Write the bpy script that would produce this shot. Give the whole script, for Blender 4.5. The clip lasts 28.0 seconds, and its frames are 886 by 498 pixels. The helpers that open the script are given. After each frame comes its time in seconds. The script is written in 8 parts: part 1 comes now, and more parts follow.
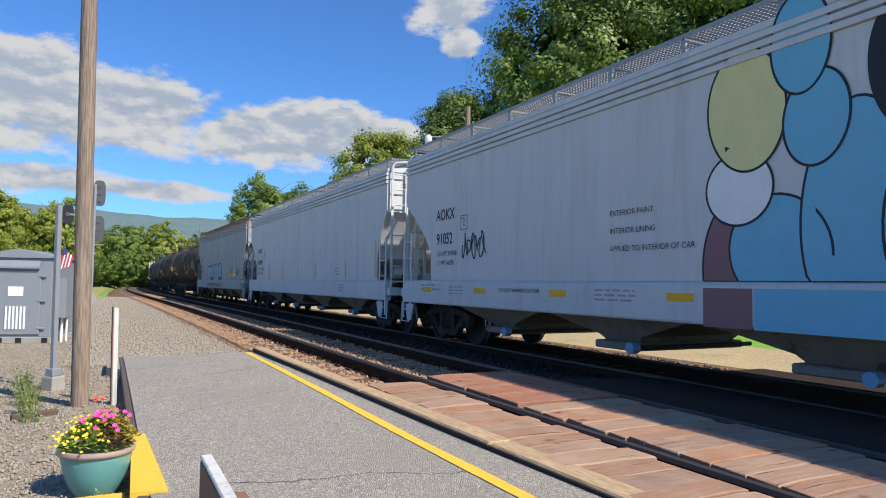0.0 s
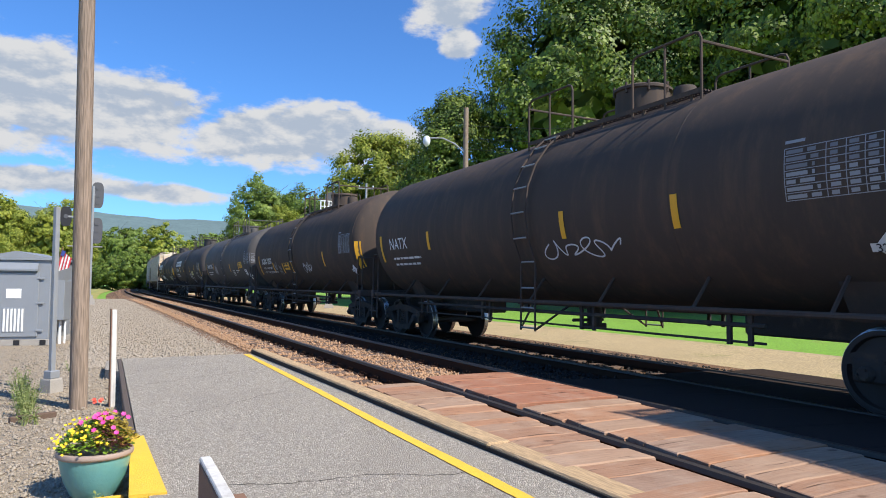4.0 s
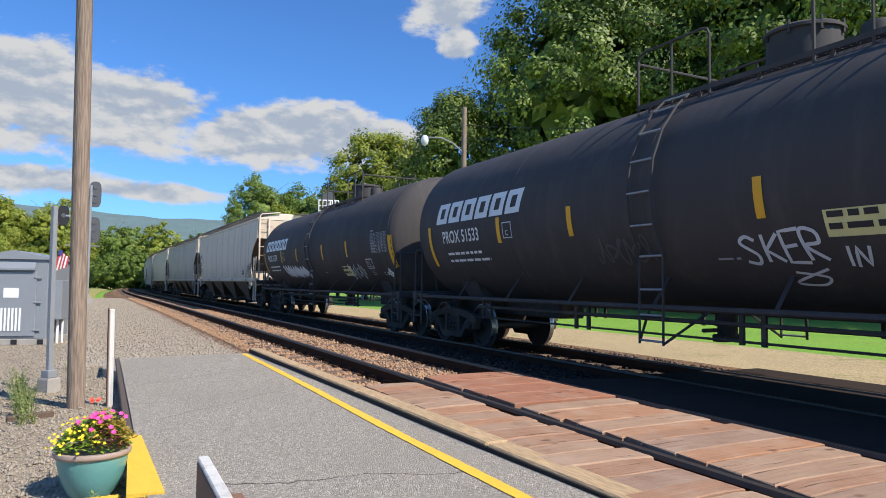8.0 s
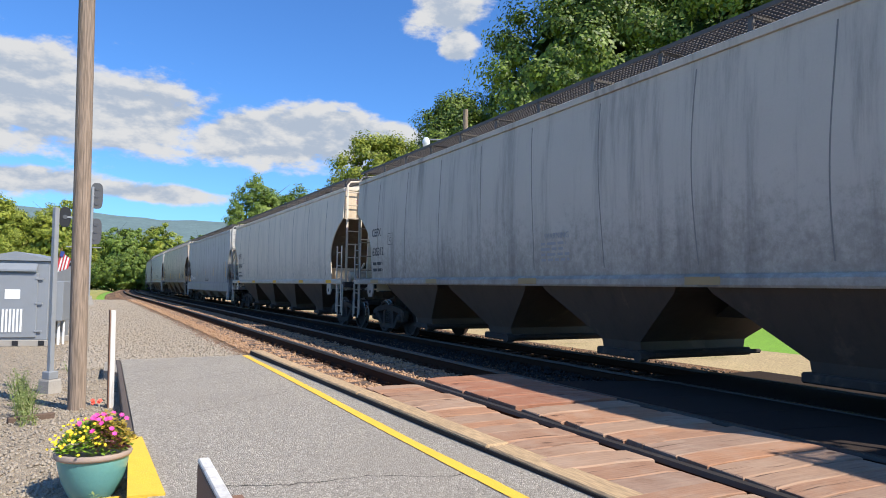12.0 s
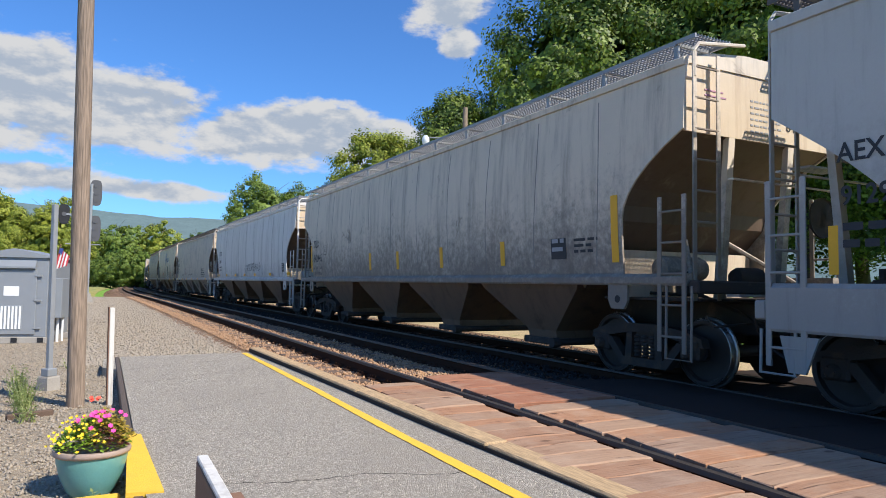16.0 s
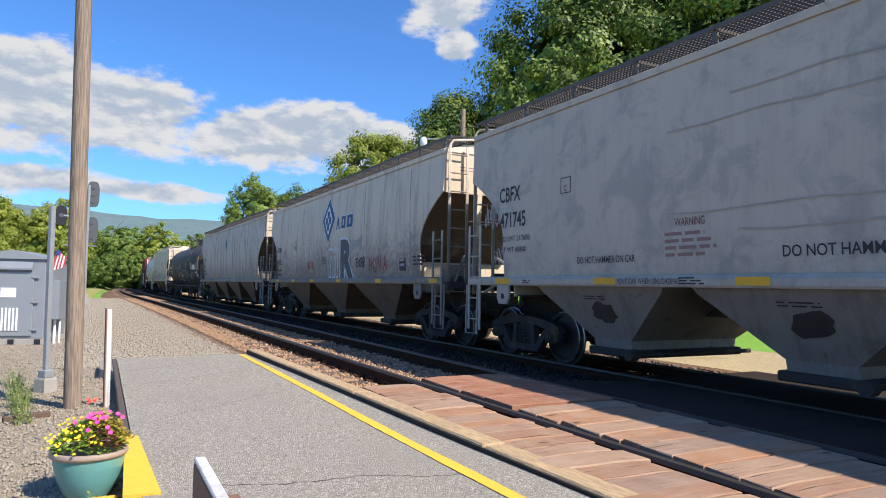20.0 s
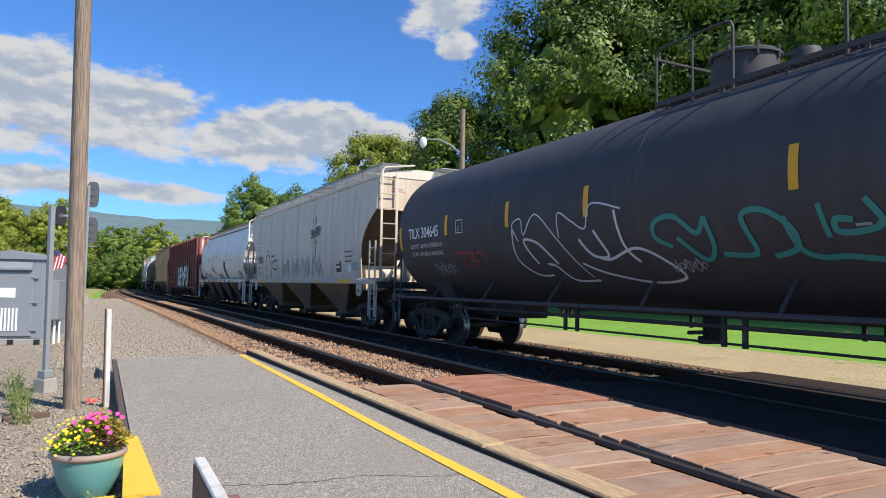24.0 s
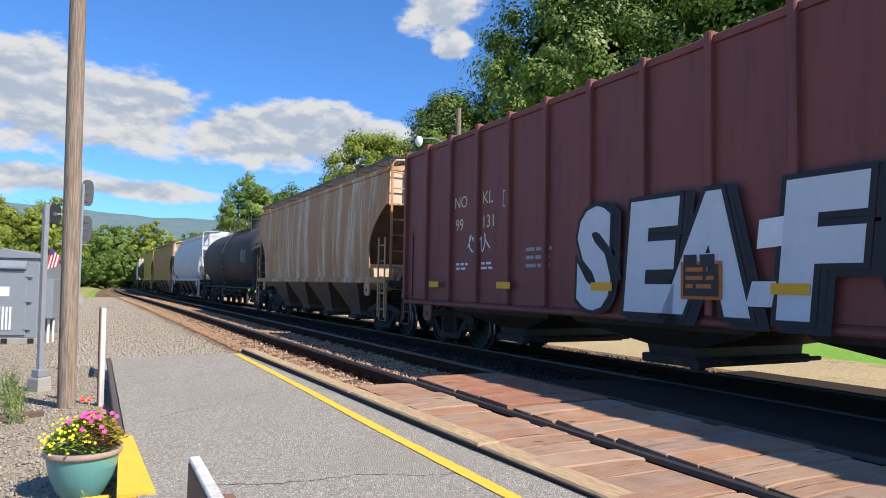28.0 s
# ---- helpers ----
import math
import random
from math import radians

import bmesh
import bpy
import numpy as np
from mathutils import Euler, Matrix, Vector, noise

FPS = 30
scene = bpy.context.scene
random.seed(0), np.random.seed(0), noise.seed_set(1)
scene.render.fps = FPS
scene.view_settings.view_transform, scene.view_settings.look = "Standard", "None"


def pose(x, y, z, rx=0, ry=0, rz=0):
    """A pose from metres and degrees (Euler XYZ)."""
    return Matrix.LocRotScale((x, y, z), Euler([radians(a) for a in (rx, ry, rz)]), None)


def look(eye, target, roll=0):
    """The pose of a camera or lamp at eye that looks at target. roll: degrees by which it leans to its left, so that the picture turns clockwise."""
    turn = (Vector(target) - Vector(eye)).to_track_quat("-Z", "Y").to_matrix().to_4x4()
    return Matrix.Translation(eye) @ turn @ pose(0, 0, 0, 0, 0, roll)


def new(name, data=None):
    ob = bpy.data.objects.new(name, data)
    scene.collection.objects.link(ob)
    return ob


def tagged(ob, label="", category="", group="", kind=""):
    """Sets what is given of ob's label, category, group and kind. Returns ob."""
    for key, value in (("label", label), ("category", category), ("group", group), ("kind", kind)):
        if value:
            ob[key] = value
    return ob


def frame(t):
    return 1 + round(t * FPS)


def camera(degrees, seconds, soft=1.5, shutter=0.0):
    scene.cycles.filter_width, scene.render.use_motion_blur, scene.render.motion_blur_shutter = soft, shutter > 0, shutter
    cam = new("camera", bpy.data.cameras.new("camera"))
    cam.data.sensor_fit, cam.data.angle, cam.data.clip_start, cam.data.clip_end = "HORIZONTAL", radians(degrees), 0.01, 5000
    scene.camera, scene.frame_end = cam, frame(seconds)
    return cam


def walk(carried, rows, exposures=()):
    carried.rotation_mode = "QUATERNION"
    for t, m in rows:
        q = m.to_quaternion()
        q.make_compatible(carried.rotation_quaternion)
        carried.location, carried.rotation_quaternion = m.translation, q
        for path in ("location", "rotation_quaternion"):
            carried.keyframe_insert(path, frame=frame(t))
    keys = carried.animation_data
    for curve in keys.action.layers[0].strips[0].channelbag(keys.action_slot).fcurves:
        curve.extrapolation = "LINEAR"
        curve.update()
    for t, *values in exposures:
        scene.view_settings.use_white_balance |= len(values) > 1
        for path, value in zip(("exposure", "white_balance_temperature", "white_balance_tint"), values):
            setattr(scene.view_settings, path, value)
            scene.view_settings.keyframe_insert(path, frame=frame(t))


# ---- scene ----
EYE = (0.0, 0.0, 1.2)
cam = camera(66.96, 28.0, soft=0.95)
# seconds, heading to the right of the platform's line, tilt up, lean (degrees)
SIGHT = [
    (0, 26.463, 2.990, 0.819), (0.5, 26.461, 3.015, 0.791), (1, 26.448, 3.045, 0.751), (1.5, 26.409, 3.082, 0.717),
    (2, 26.372, 3.113, 0.717), (2.5, 26.385, 3.124, 0.728), (3, 26.441, 3.117, 0.709), (3.5, 26.536, 3.088, 0.67),
    (5.5, 26.653, 3.087, 0.653), (6, 26.708, 3.079, 0.622), (6.5, 26.726, 3.075, 0.606), (7, 26.730, 3.066, 0.621),
    (7.5, 26.742, 3.050, 0.658), (8, 26.746, 3.041, 0.689), (8.5, 26.723, 3.047, 0.696), (9, 26.683, 3.076, 0.703),
    (9.5, 26.633, 3.118, 0.729), (10, 26.596, 3.146, 0.766), (10.5, 26.602, 3.152, 0.777), (11, 26.625, 3.165, 0.768),
    (11.5, 26.638, 3.201, 0.773), (12, 26.649, 3.216, 0.793), (12.5, 26.655, 3.196, 0.82), (14.5, 26.610, 3.125, 0.850),
    (15, 26.654, 3.115, 0.92), (15.5, 26.691, 3.087, 0.940), (16, 26.718, 3.051, 0.945), (16.5, 26.743, 3.035, 0.937),
    (17, 26.758, 3.057, 0.938), (17.5, 26.774, 3.106, 0.953), (18, 26.815, 3.131, 0.959), (18.5, 26.857, 3.132, 0.944),
    (19, 26.882, 3.150, 0.936), (19.5, 26.903, 3.178, 0.952), (20, 26.898, 3.184, 0.953), (20.5, 26.862, 3.178, 0.954),
    (21, 26.824, 3.181, 0.973), (21.5, 26.80, 3.188, 0.96), (23.5, 26.863, 3.225, 0.965), (24, 26.922, 3.202, 0.948),
    (24.5, 26.989, 3.192, 0.938), (25, 27.053, 3.199, 0.949), (25.5, 27.089, 3.197, 0.964), (26, 27.109, 3.188, 0.967),
    (26.5, 27.139, 3.186, 0.982), (27, 27.184, 3.176, 1.01), (27.5, 27.237, 3.152, 1.01), (28, 27.296, 3.129, 1.0)]


def sight(yaw, tilt, lean):
    a, b = radians(yaw), radians(tilt)
    way = Vector((math.sin(a) * math.cos(b), math.cos(a) * math.cos(b), math.sin(b)))
    return look(EYE, Vector(EYE) + way, lean)


walk(cam, [(t, sight(a, b, c)) for t, a, b, c in SIGHT], [(t, e, 6560, 10) for t, e in (
    (0, 0.44), (1, 0.57), (2, 0.45), (3, 0.58), (6, 0.53), (7, 0.46), (8, 0.46), (9, 0.47), (10, 0.48), (11, 0.63), (12, 0.61), (15, 0.50), (16, 0.50), (17, 0.60),
    (18, 0.46), (19, 0.66), (20, 0.64), (21, 0.47), (24, 0.47), (25, 0.44), (26, 0.67), (27, 0.60), (28, 0.61))])

# ---- light ----
SUN_WAY = Vector((0.51, -0.85, 1.0)).normalized()      # towards the sun
sun = new("sun", bpy.data.lights.new("sun", "SUN"))
sun.data.energy, sun.data.angle, sun.data.color = 4.6, radians(0.53), (1.0, 0.95, 0.87)
sun.matrix_world = look((0, 0, 60), Vector((0, 0, 60)) - SUN_WAY)

world = bpy.data.worlds.new("sky")
scene.world = world
world.use_nodes = True


def node(tree, kind, links=None, **values):
    n = tree.nodes.new(kind)
    for key, value in values.items():
        setattr(n, key, value)
    for key, value in (links or {}).items():
        if isinstance(value, bpy.types.NodeSocket):
            tree.links.new(value, n.inputs[key])
        else:
            n.inputs[key].default_value = value
    return n


def maths(tree, op, a, b=0.0, c=0.0, clamp=False):
    n = tree.nodes.new("ShaderNodeMath")
    n.operation, n.use_clamp = op, clamp
    for i, v in enumerate((a, b, c)):
        if isinstance(v, bpy.types.NodeSocket):
            tree.links.new(v, n.inputs[i])
        else:
            n.inputs[i].default_value = v
    return n.outputs[0]


def ramp(tree, value, lo, hi, smooth=True):
    n = node(tree, "ShaderNodeMapRange", {"Value": value, "From Min": lo, "From Max": hi})
    n.interpolation_type = "SMOOTHSTEP" if smooth else "LINEAR"
    return n.outputs[0]


def blend(tree, fac, a, b, mode="MIX"):
    n = tree.nodes.new("ShaderNodeMix")
    n.data_type, n.blend_type = "RGBA", mode
    for i, v in ((0, fac), (6, a), (7, b)):
        if isinstance(v, bpy.types.NodeSocket):
            tree.links.new(v, n.inputs[i])
        else:
            n.inputs[i].default_value = v if i == 0 else (*v[:3], 1)
    return n.outputs[2]


def sky_nodes():
    tr = world.node_tree
    tr.nodes.clear()
    sky = node(tr, "ShaderNodeTexSky", sky_type="NISHITA", sun_disc=False, sun_elevation=math.asin(SUN_WAY.z),
               sun_rotation=math.atan2(SUN_WAY.x, SUN_WAY.y), altitude=200.0, air_density=1.0, dust_density=0.6, ozone_density=2.0)
    way = node(tr, "ShaderNodeTexCoord").outputs["Generated"]
    xyz = node(tr, "ShaderNodeSeparateXYZ", {0: way})
    az = maths(tr, "MULTIPLY", maths(tr, "ARCTAN2", xyz.outputs[0], xyz.outputs[1]), 180 / math.pi)
    el = maths(tr, "MULTIPLY", maths(tr, "ARCSINE", xyz.outputs[2]), 180 / math.pi)
    # cumulus drawn in heading and height, stretched sideways
    flat = node(tr, "ShaderNodeCombineXYZ", {0: maths(tr, "MULTIPLY", az, 0.11), 1: maths(tr, "MULTIPLY", el, 0.22), 2: 3.1})
    n1 = node(tr, "ShaderNodeTexNoise", {"Vector": flat.outputs[0], "Scale": 2.0, "Detail": 9.0, "Roughness": 0.6})
    n2 = node(tr, "ShaderNodeTexNoise", {"Vector": flat.outputs[0], "Scale": 0.5, "Detail": 5.0, "Roughness": 0.55})
    cover = None
    for a0, e0, ra, re in CLOUDS:
        da = maths(tr, "DIVIDE", maths(tr, "SUBTRACT", az, a0), ra)
        de = maths(tr, "DIVIDE", maths(tr, "SUBTRACT", el, e0), re)
        d = maths(tr, "SUBTRACT", 1.0, maths(tr, "SQRT", maths(tr, "ADD", maths(tr, "MULTIPLY", da, da), maths(tr, "MULTIPLY", de, de))))
        cover = d if cover is None else maths(tr, "MAXIMUM", cover, d)
    # broken cumulus over the rest of the sky; extra unseen cover is added out of view as fill light
    aside = node(tr, "ShaderNodeVectorMath", {0: way, 1: (0.27, 0.93, 0.25)}, operation="DOT_PRODUCT").outputs["Value"]
    cover = maths(tr, "MAXIMUM", cover, maths(tr, "ADD", maths(tr, "MULTIPLY_ADD", n2.outputs[0], 3.0, -2.5), maths(tr, "MULTIPLY", ramp(tr, aside, 0.80, 0.35), 0.30)))
    dens = maths(tr, "ADD", cover, maths(tr, "MULTIPLY_ADD", n1.outputs[0], 2.0, -1.0))
    mask = maths(tr, "MULTIPLY", ramp(tr, dens, -0.10, 0.32), ramp(tr, el, 1.0, 4.0))
    # shaded bases: a second, lower reading of the same noise
    low = node(tr, "ShaderNodeVectorMath", {0: flat.outputs[0], 1: (0.05, 0.16, 0.0)}, operation="ADD")
    n3 = node(tr, "ShaderNodeTexNoise", {"Vector": low.outputs[0], "Scale": 2.0, "Detail": 5.0, "Roughness": 0.55})
    lit = ramp(tr, maths(tr, "ADD", maths(tr, "SUBTRACT", n1.outputs[0], n3.outputs[0]), maths(tr, "MULTIPLY", cover, -0.10)), -0.16, 0.07)
    white = blend(tr, lit, (2.9, 3.4, 4.2), (4.8, 4.9, 5.05))
    tint = blend(tr, 1.0, sky.outputs[0], SKY_TINT, "MULTIPLY")
    col = blend(tr, mask, tint, white)
    bg = node(tr, "ShaderNodeBackground", {"Color": col, "Strength": 0.1})
    out = node(tr, "ShaderNodeOutputWorld", {"Surface": bg.outputs[0]})


SKY_TINT = (0.47, 0.86, 1.36)
# heading, height, half width, half height of each cloud bank (degrees)
CLOUDS = [(-9.0, 13.4, 12.5, 4.9), (1.0, 12.8, 8.0, 3.3), (10.0, 12.0, 6.5, 2.5), (15.5, 12.1, 8.5, 3.1), (21.5, 12.2, 5.5, 2.0), (-6.5, 7.4, 6.5, 1.3), (3.5, 7.0, 5, 0.9),
          (26.4, 23.4, 3.6, 3.2), (27.6, 20.2, 1.9, 1.6)]
sky_nodes()

# ---- materials ----
def material(name, color, rough=0.7, metal=0.0, spots=0.12, scale=6.0, grain=0.06, grain_scale=90.0, bump=0.15, bump_scale=60.0,
             streak=None, streak_amount=0.0, streak_scale=2.2, second=None, second_amount=0.0, second_scale=2.0, vary=0.0, spec=0.4, space="Object", crisp=False, stretch=None, splash=None):
    """A paint or surface with two scales of variation; streak: colour that runs down upright faces; second: a patchy second colour."""
    m = bpy.data.materials.new(name)
    m.use_nodes = True
    tr = m.node_tree
    tr.nodes.clear()
    co = node(tr, "ShaderNodeTexCoord").outputs[space] if space != "World" else node(tr, "ShaderNodeNewGeometry").outputs["Position"]
    if stretch:
        co = node(tr, "ShaderNodeMapping", {"Vector": co, "Scale": stretch}).outputs[0]
    big = node(tr, "ShaderNodeTexNoise", {"Vector": co, "Scale": scale, "Detail": 6.0, "Roughness": 0.6}).outputs[0]
    fine = node(tr, "ShaderNodeTexNoise", {"Vector": co, "Scale": grain_scale, "Detail": 3.0}).outputs[0]
    if crisp:
        fine = ramp(tr, fine, 0.32, 0.68)
    c = blend(tr, 0.0, color, color)
    if second:
        n = node(tr, "ShaderNodeTexNoise", {"Vector": co, "Scale": second_scale, "Detail": 8.0, "Roughness": 0.65, "Distortion": 0.6}).outputs[0]
        c = blend(tr, ramp(tr, n, 0.72 - 0.5 * second_amount, 0.82 - 0.4 * second_amount), c, second)
    if splash:
        col, z0, z1, much = splash      # road dirt thrown up to a ragged line
        zz = node(tr, "ShaderNodeSeparateXYZ", {0: co}).outputs[2]
        w1 = node(tr, "ShaderNodeTexNoise", {"Vector": co, "Scale": 0.9, "Detail": 7.0, "Roughness": 0.65}).outputs[0]
        w2 = node(tr, "ShaderNodeTexNoise", {"Vector": co, "Scale": 7.0, "Detail": 9.0, "Roughness": 0.75}).outputs[0]
        zz = maths(tr, "ADD", maths(tr, "ADD", zz, maths(tr, "MULTIPLY_ADD", w1, 1.6, -0.8)), maths(tr, "MULTIPLY_ADD", w2, 3.2, -1.6))
        c = blend(tr, maths(tr, "MULTIPLY", ramp(tr, zz, z1, z0), much), c, col)
    if streak:
        s = node(tr, "ShaderNodeMapping", {"Vector": co, "Scale": (streak_scale, streak_scale, 0.10 * streak_scale)}).outputs[0]
        a = node(tr, "ShaderNodeTexNoise", {"Vector": s, "Scale": 1.6, "Detail": 7.0, "Roughness": 0.7}).outputs[0]
        c = blend(tr, maths(tr, "MULTIPLY", ramp(tr, a, 0.45, 0.72), streak_amount), c, streak)
    if vary:
        r = node(tr, "ShaderNodeObjectInfo").outputs["Random"]
        k = maths(tr, "MULTIPLY_ADD", r, 2 * vary, 1 - vary)
        c = blend(tr, 1.0, c, node(tr, "ShaderNodeCombineColor", {0: k, 1: k, 2: k}).outputs[0], "MULTIPLY")
    k = maths(tr, "ADD", maths(tr, "MULTIPLY_ADD", big, 2 * spots, 1 - spots), maths(tr, "MULTIPLY_ADD", fine, 2 * grain, -grain))
    c = blend(tr, 1.0, c, node(tr, "ShaderNodeCombineColor", {0: k, 1: k, 2: k}).outputs[0], "MULTIPLY")
    bs = node(tr, "ShaderNodeBsdfPrincipled", {"Base Color": c, "Metallic": metal, "Specular IOR Level": spec,
              "Roughness": maths(tr, "MULTIPLY_ADD", big, 0.3, rough - 0.15, True)})
    if bump:
        h = node(tr, "ShaderNodeTexNoise", {"Vector": co, "Scale": bump_scale, "Detail": 5.0}).outputs[0]
        tr.links.new(node(tr, "ShaderNodeBump", {"Height": h, "Strength": bump, "Distance": 0.02}).outputs[0], bs.inputs["Normal"])
    node(tr, "ShaderNodeOutputMaterial", {"Surface": bs.outputs[0]})
    return m


def leaf_material(name, a, b, trans=0.24):
    m = bpy.data.materials.new(name)
    m.use_nodes = True
    tr = m.node_tree
    tr.nodes.clear()
    r = node(tr, "ShaderNodeNewGeometry").outputs["Random Per Island"]
    co = node(tr, "ShaderNodeTexCoord").outputs["Object"]
    n = node(tr, "ShaderNodeTexNoise", {"Vector": co, "Scale": 0.35, "Detail": 3.0}).outputs[0]
    c = blend(tr, ramp(tr, maths(tr, "ADD", maths(tr, "MULTIPLY", r, 0.6), maths(tr, "MULTIPLY", n, 0.8)), 0.25, 1.15), a, b)
    d = node(tr, "ShaderNodeBsdfPrincipled", {"Base Color": c, "Roughness": 0.55, "Specular IOR Level": 0.35})
    t = node(tr, "ShaderNodeBsdfTranslucent", {"Color": blend(tr, 0.4, c, (0.25, 0.35, 0.03))})
    mix = node(tr, "ShaderNodeMixShader", {0: trans, 1: d.outputs[0], 2: t.outputs[0]})
    node(tr, "ShaderNodeOutputMaterial", {"Surface": mix.outputs[0]})
    return m


def wood(name, tones, dark=0.32):
    """Sun-bleached boards laid across the track: each board takes one of the tones; long grain, checks, knots and wear."""
    m = bpy.data.materials.new(name)
    m.use_nodes = True
    tr = m.node_tree
    tr.nodes.clear()
    r = node(tr, "ShaderNodeObjectInfo").outputs["Random"]
    co = node(tr, "ShaderNodeVectorMath", {0: node(tr, "ShaderNodeTexCoord").outputs["Object"], 1: node(tr, "ShaderNodeCombineXYZ", {2: maths(tr, "MULTIPLY", r, 40.0)}).outputs[0]}, operation="ADD").outputs[0]
    c = blend(tr, 0.0, tones[0], tones[0])
    for k, tone in enumerate(tones[1:]):
        c = blend(tr, maths(tr, "GREATER_THAN", r, (k + 1) / len(tones)), c, tone)
    long_ = node(tr, "ShaderNodeMapping", {"Vector": co, "Scale": (1.1, 22.0, 22.0)}).outputs[0]
    grain = node(tr, "ShaderNodeTexNoise", {"Vector": long_, "Scale": 2.2, "Detail": 8.0, "Roughness": 0.72, "Distortion": 0.5}).outputs[0]
    check = node(tr, "ShaderNodeTexNoise", {"Vector": node(tr, "ShaderNodeMapping", {"Vector": co, "Scale": (0.9, 30.0, 30.0)}).outputs[0], "Scale": 1.3, "Detail": 3.0, "Roughness": 0.5}).outputs[0]
    wear = node(tr, "ShaderNodeTexNoise", {"Vector": co, "Scale": 2.6, "Detail": 7.0, "Roughness": 0.65}).outputs[0]
    c = blend(tr, maths(tr, "MULTIPLY", ramp(tr, wear, 0.46, 0.68), 0.40), c, (0.42, 0.31, 0.225))
    c = blend(tr, maths(tr, "MULTIPLY", ramp(tr, wear, 0.44, 0.30), 0.5), c, (0.20, 0.10, 0.06))
    knot = node(tr, "ShaderNodeTexVoronoi", {"Vector": node(tr, "ShaderNodeMapping", {"Vector": co, "Scale": (2.2, 4.0, 4.0)}).outputs[0], "Scale": 1.0}).outputs["Distance"]
    c = blend(tr, maths(tr, "MULTIPLY", ramp(tr, knot, 0.16, 0.05), 0.75), c, (0.09, 0.045, 0.03))
    c = blend(tr, maths(tr, "MULTIPLY", ramp(tr, check, 0.36, 0.28), 0.8), c, (0.07, 0.04, 0.028))
    k = maths(tr, "MULTIPLY_ADD", ramp(tr, grain, 0.28, 0.72), dark, 1.0 - 0.55 * dark)
    c = blend(tr, 1.0, c, node(tr, "ShaderNodeCombineColor", {0: k, 1: k, 2: k}).outputs[0], "MULTIPLY")
    bs = node(tr, "ShaderNodeBsdfPrincipled", {"Base Color": c, "Roughness": 0.9, "Specular IOR Level": 0.2})
    tr.links.new(node(tr, "ShaderNodeBump", {"Height": maths(tr, "ADD", grain, ramp(tr, check, 0.28, 0.36)), "Strength": 0.55, "Distance": 0.01}).outputs[0], bs.inputs["Normal"])
    node(tr, "ShaderNodeOutputMaterial", {"Surface": bs.outputs[0]})
    return m


def pebbles(name, tones, scale, gap, second=None):
    """Loose stones packed together: each one takes a tone, with dark gaps between them and broad patches of dust."""
    m = bpy.data.materials.new(name)
    m.use_nodes = True
    tr = m.node_tree
    tr.nodes.clear()
    co = node(tr, "ShaderNodeNewGeometry").outputs["Position"]
    bent = node(tr, "ShaderNodeTexNoise", {"Vector": co, "Scale": scale * 0.7, "Detail": 2.0}).outputs["Color"]
    at = node(tr, "ShaderNodeVectorMath", {0: co, 1: node(tr, "ShaderNodeVectorMath", {0: bent, 1: (0.6 / scale,) * 3}, operation="MULTIPLY").outputs[0]}, operation="ADD").outputs[0]
    v = node(tr, "ShaderNodeTexVoronoi", {"Vector": at, "Scale": scale})
    rim = node(tr, "ShaderNodeTexVoronoi", {"Vector": at, "Scale": scale}, feature="DISTANCE_TO_EDGE").outputs["Distance"]
    pick = node(tr, "ShaderNodeSeparateColor", {0: v.outputs["Color"]})
    c = blend(tr, 0.0, tones[0], tones[0])
    for k, tone in enumerate(tones[1:]):
        c = blend(tr, maths(tr, "GREATER_THAN", pick.outputs[0], (k + 1) / len(tones)), c, tone)
    k = maths(tr, "MULTIPLY_ADD", pick.outputs[1], 0.5, 0.72)
    c = blend(tr, 1.0, c, node(tr, "ShaderNodeCombineColor", {0: k, 1: k, 2: k}).outputs[0], "MULTIPLY")
    big = node(tr, "ShaderNodeTexNoise", {"Vector": co, "Scale": 0.7, "Detail": 6.0, "Roughness": 0.6}).outputs[0]
    if second:
        c = blend(tr, maths(tr, "MULTIPLY", ramp(tr, big, 0.45, 0.65), 0.6), c, second)
    c = blend(tr, ramp(tr, rim, 0.09, 0.0), c, gap)
    bs = node(tr, "ShaderNodeBsdfPrincipled", {"Base Color": c, "Roughness": 0.95, "Specular IOR Level": 0.2})
    h = maths(tr, "ADD", ramp(tr, rim, 0.0, 0.35), maths(tr, "MULTIPLY", pick.outputs[2], 0.6))
    tr.links.new(node(tr, "ShaderNodeBump", {"Height": h, "Strength": 0.8, "Distance": 0.6 / scale}).outputs[0], bs.inputs["Normal"])
    node(tr, "ShaderNodeOutputMaterial", {"Surface": bs.outputs[0]})
    return m


M = {}
GRIME = (0.10, 0.09, 0.08)
M["rail"] = material("rail_steel", (0.055, 0.028, 0.017), 0.95, 0.0, 0.25, 5, bump=0.1, spec=0.08)
M["rail_top"] = material("rail_head", (0.075, 0.062, 0.053), 0.5, 0.5, 0.1, 8)
M["tie"] = material("old_tie", (0.13, 0.085, 0.06), 0.9, 0, 0.35, 7, 0.15, 60, 0.5, 40, vary=0.25)
M["plank"] = wood("weathered_plank", ((0.33, 0.185, 0.115), (0.37, 0.235, 0.155), (0.31, 0.20, 0.14), (0.38, 0.20, 0.115), (0.35, 0.22, 0.145), (0.34, 0.205, 0.13)))
M["red_plank"] = wood("rust_red_plank", ((0.33, 0.145, 0.085), (0.36, 0.165, 0.095)), 0.22)
M["asphalt"] = pebbles("asphalt", ((0.46, 0.405, 0.33), (0.40, 0.35, 0.285), (0.55, 0.49, 0.40), (0.33, 0.29, 0.235), (0.48, 0.42, 0.34)), 75.0, (0.27, 0.235, 0.19), (0.40, 0.35, 0.285))
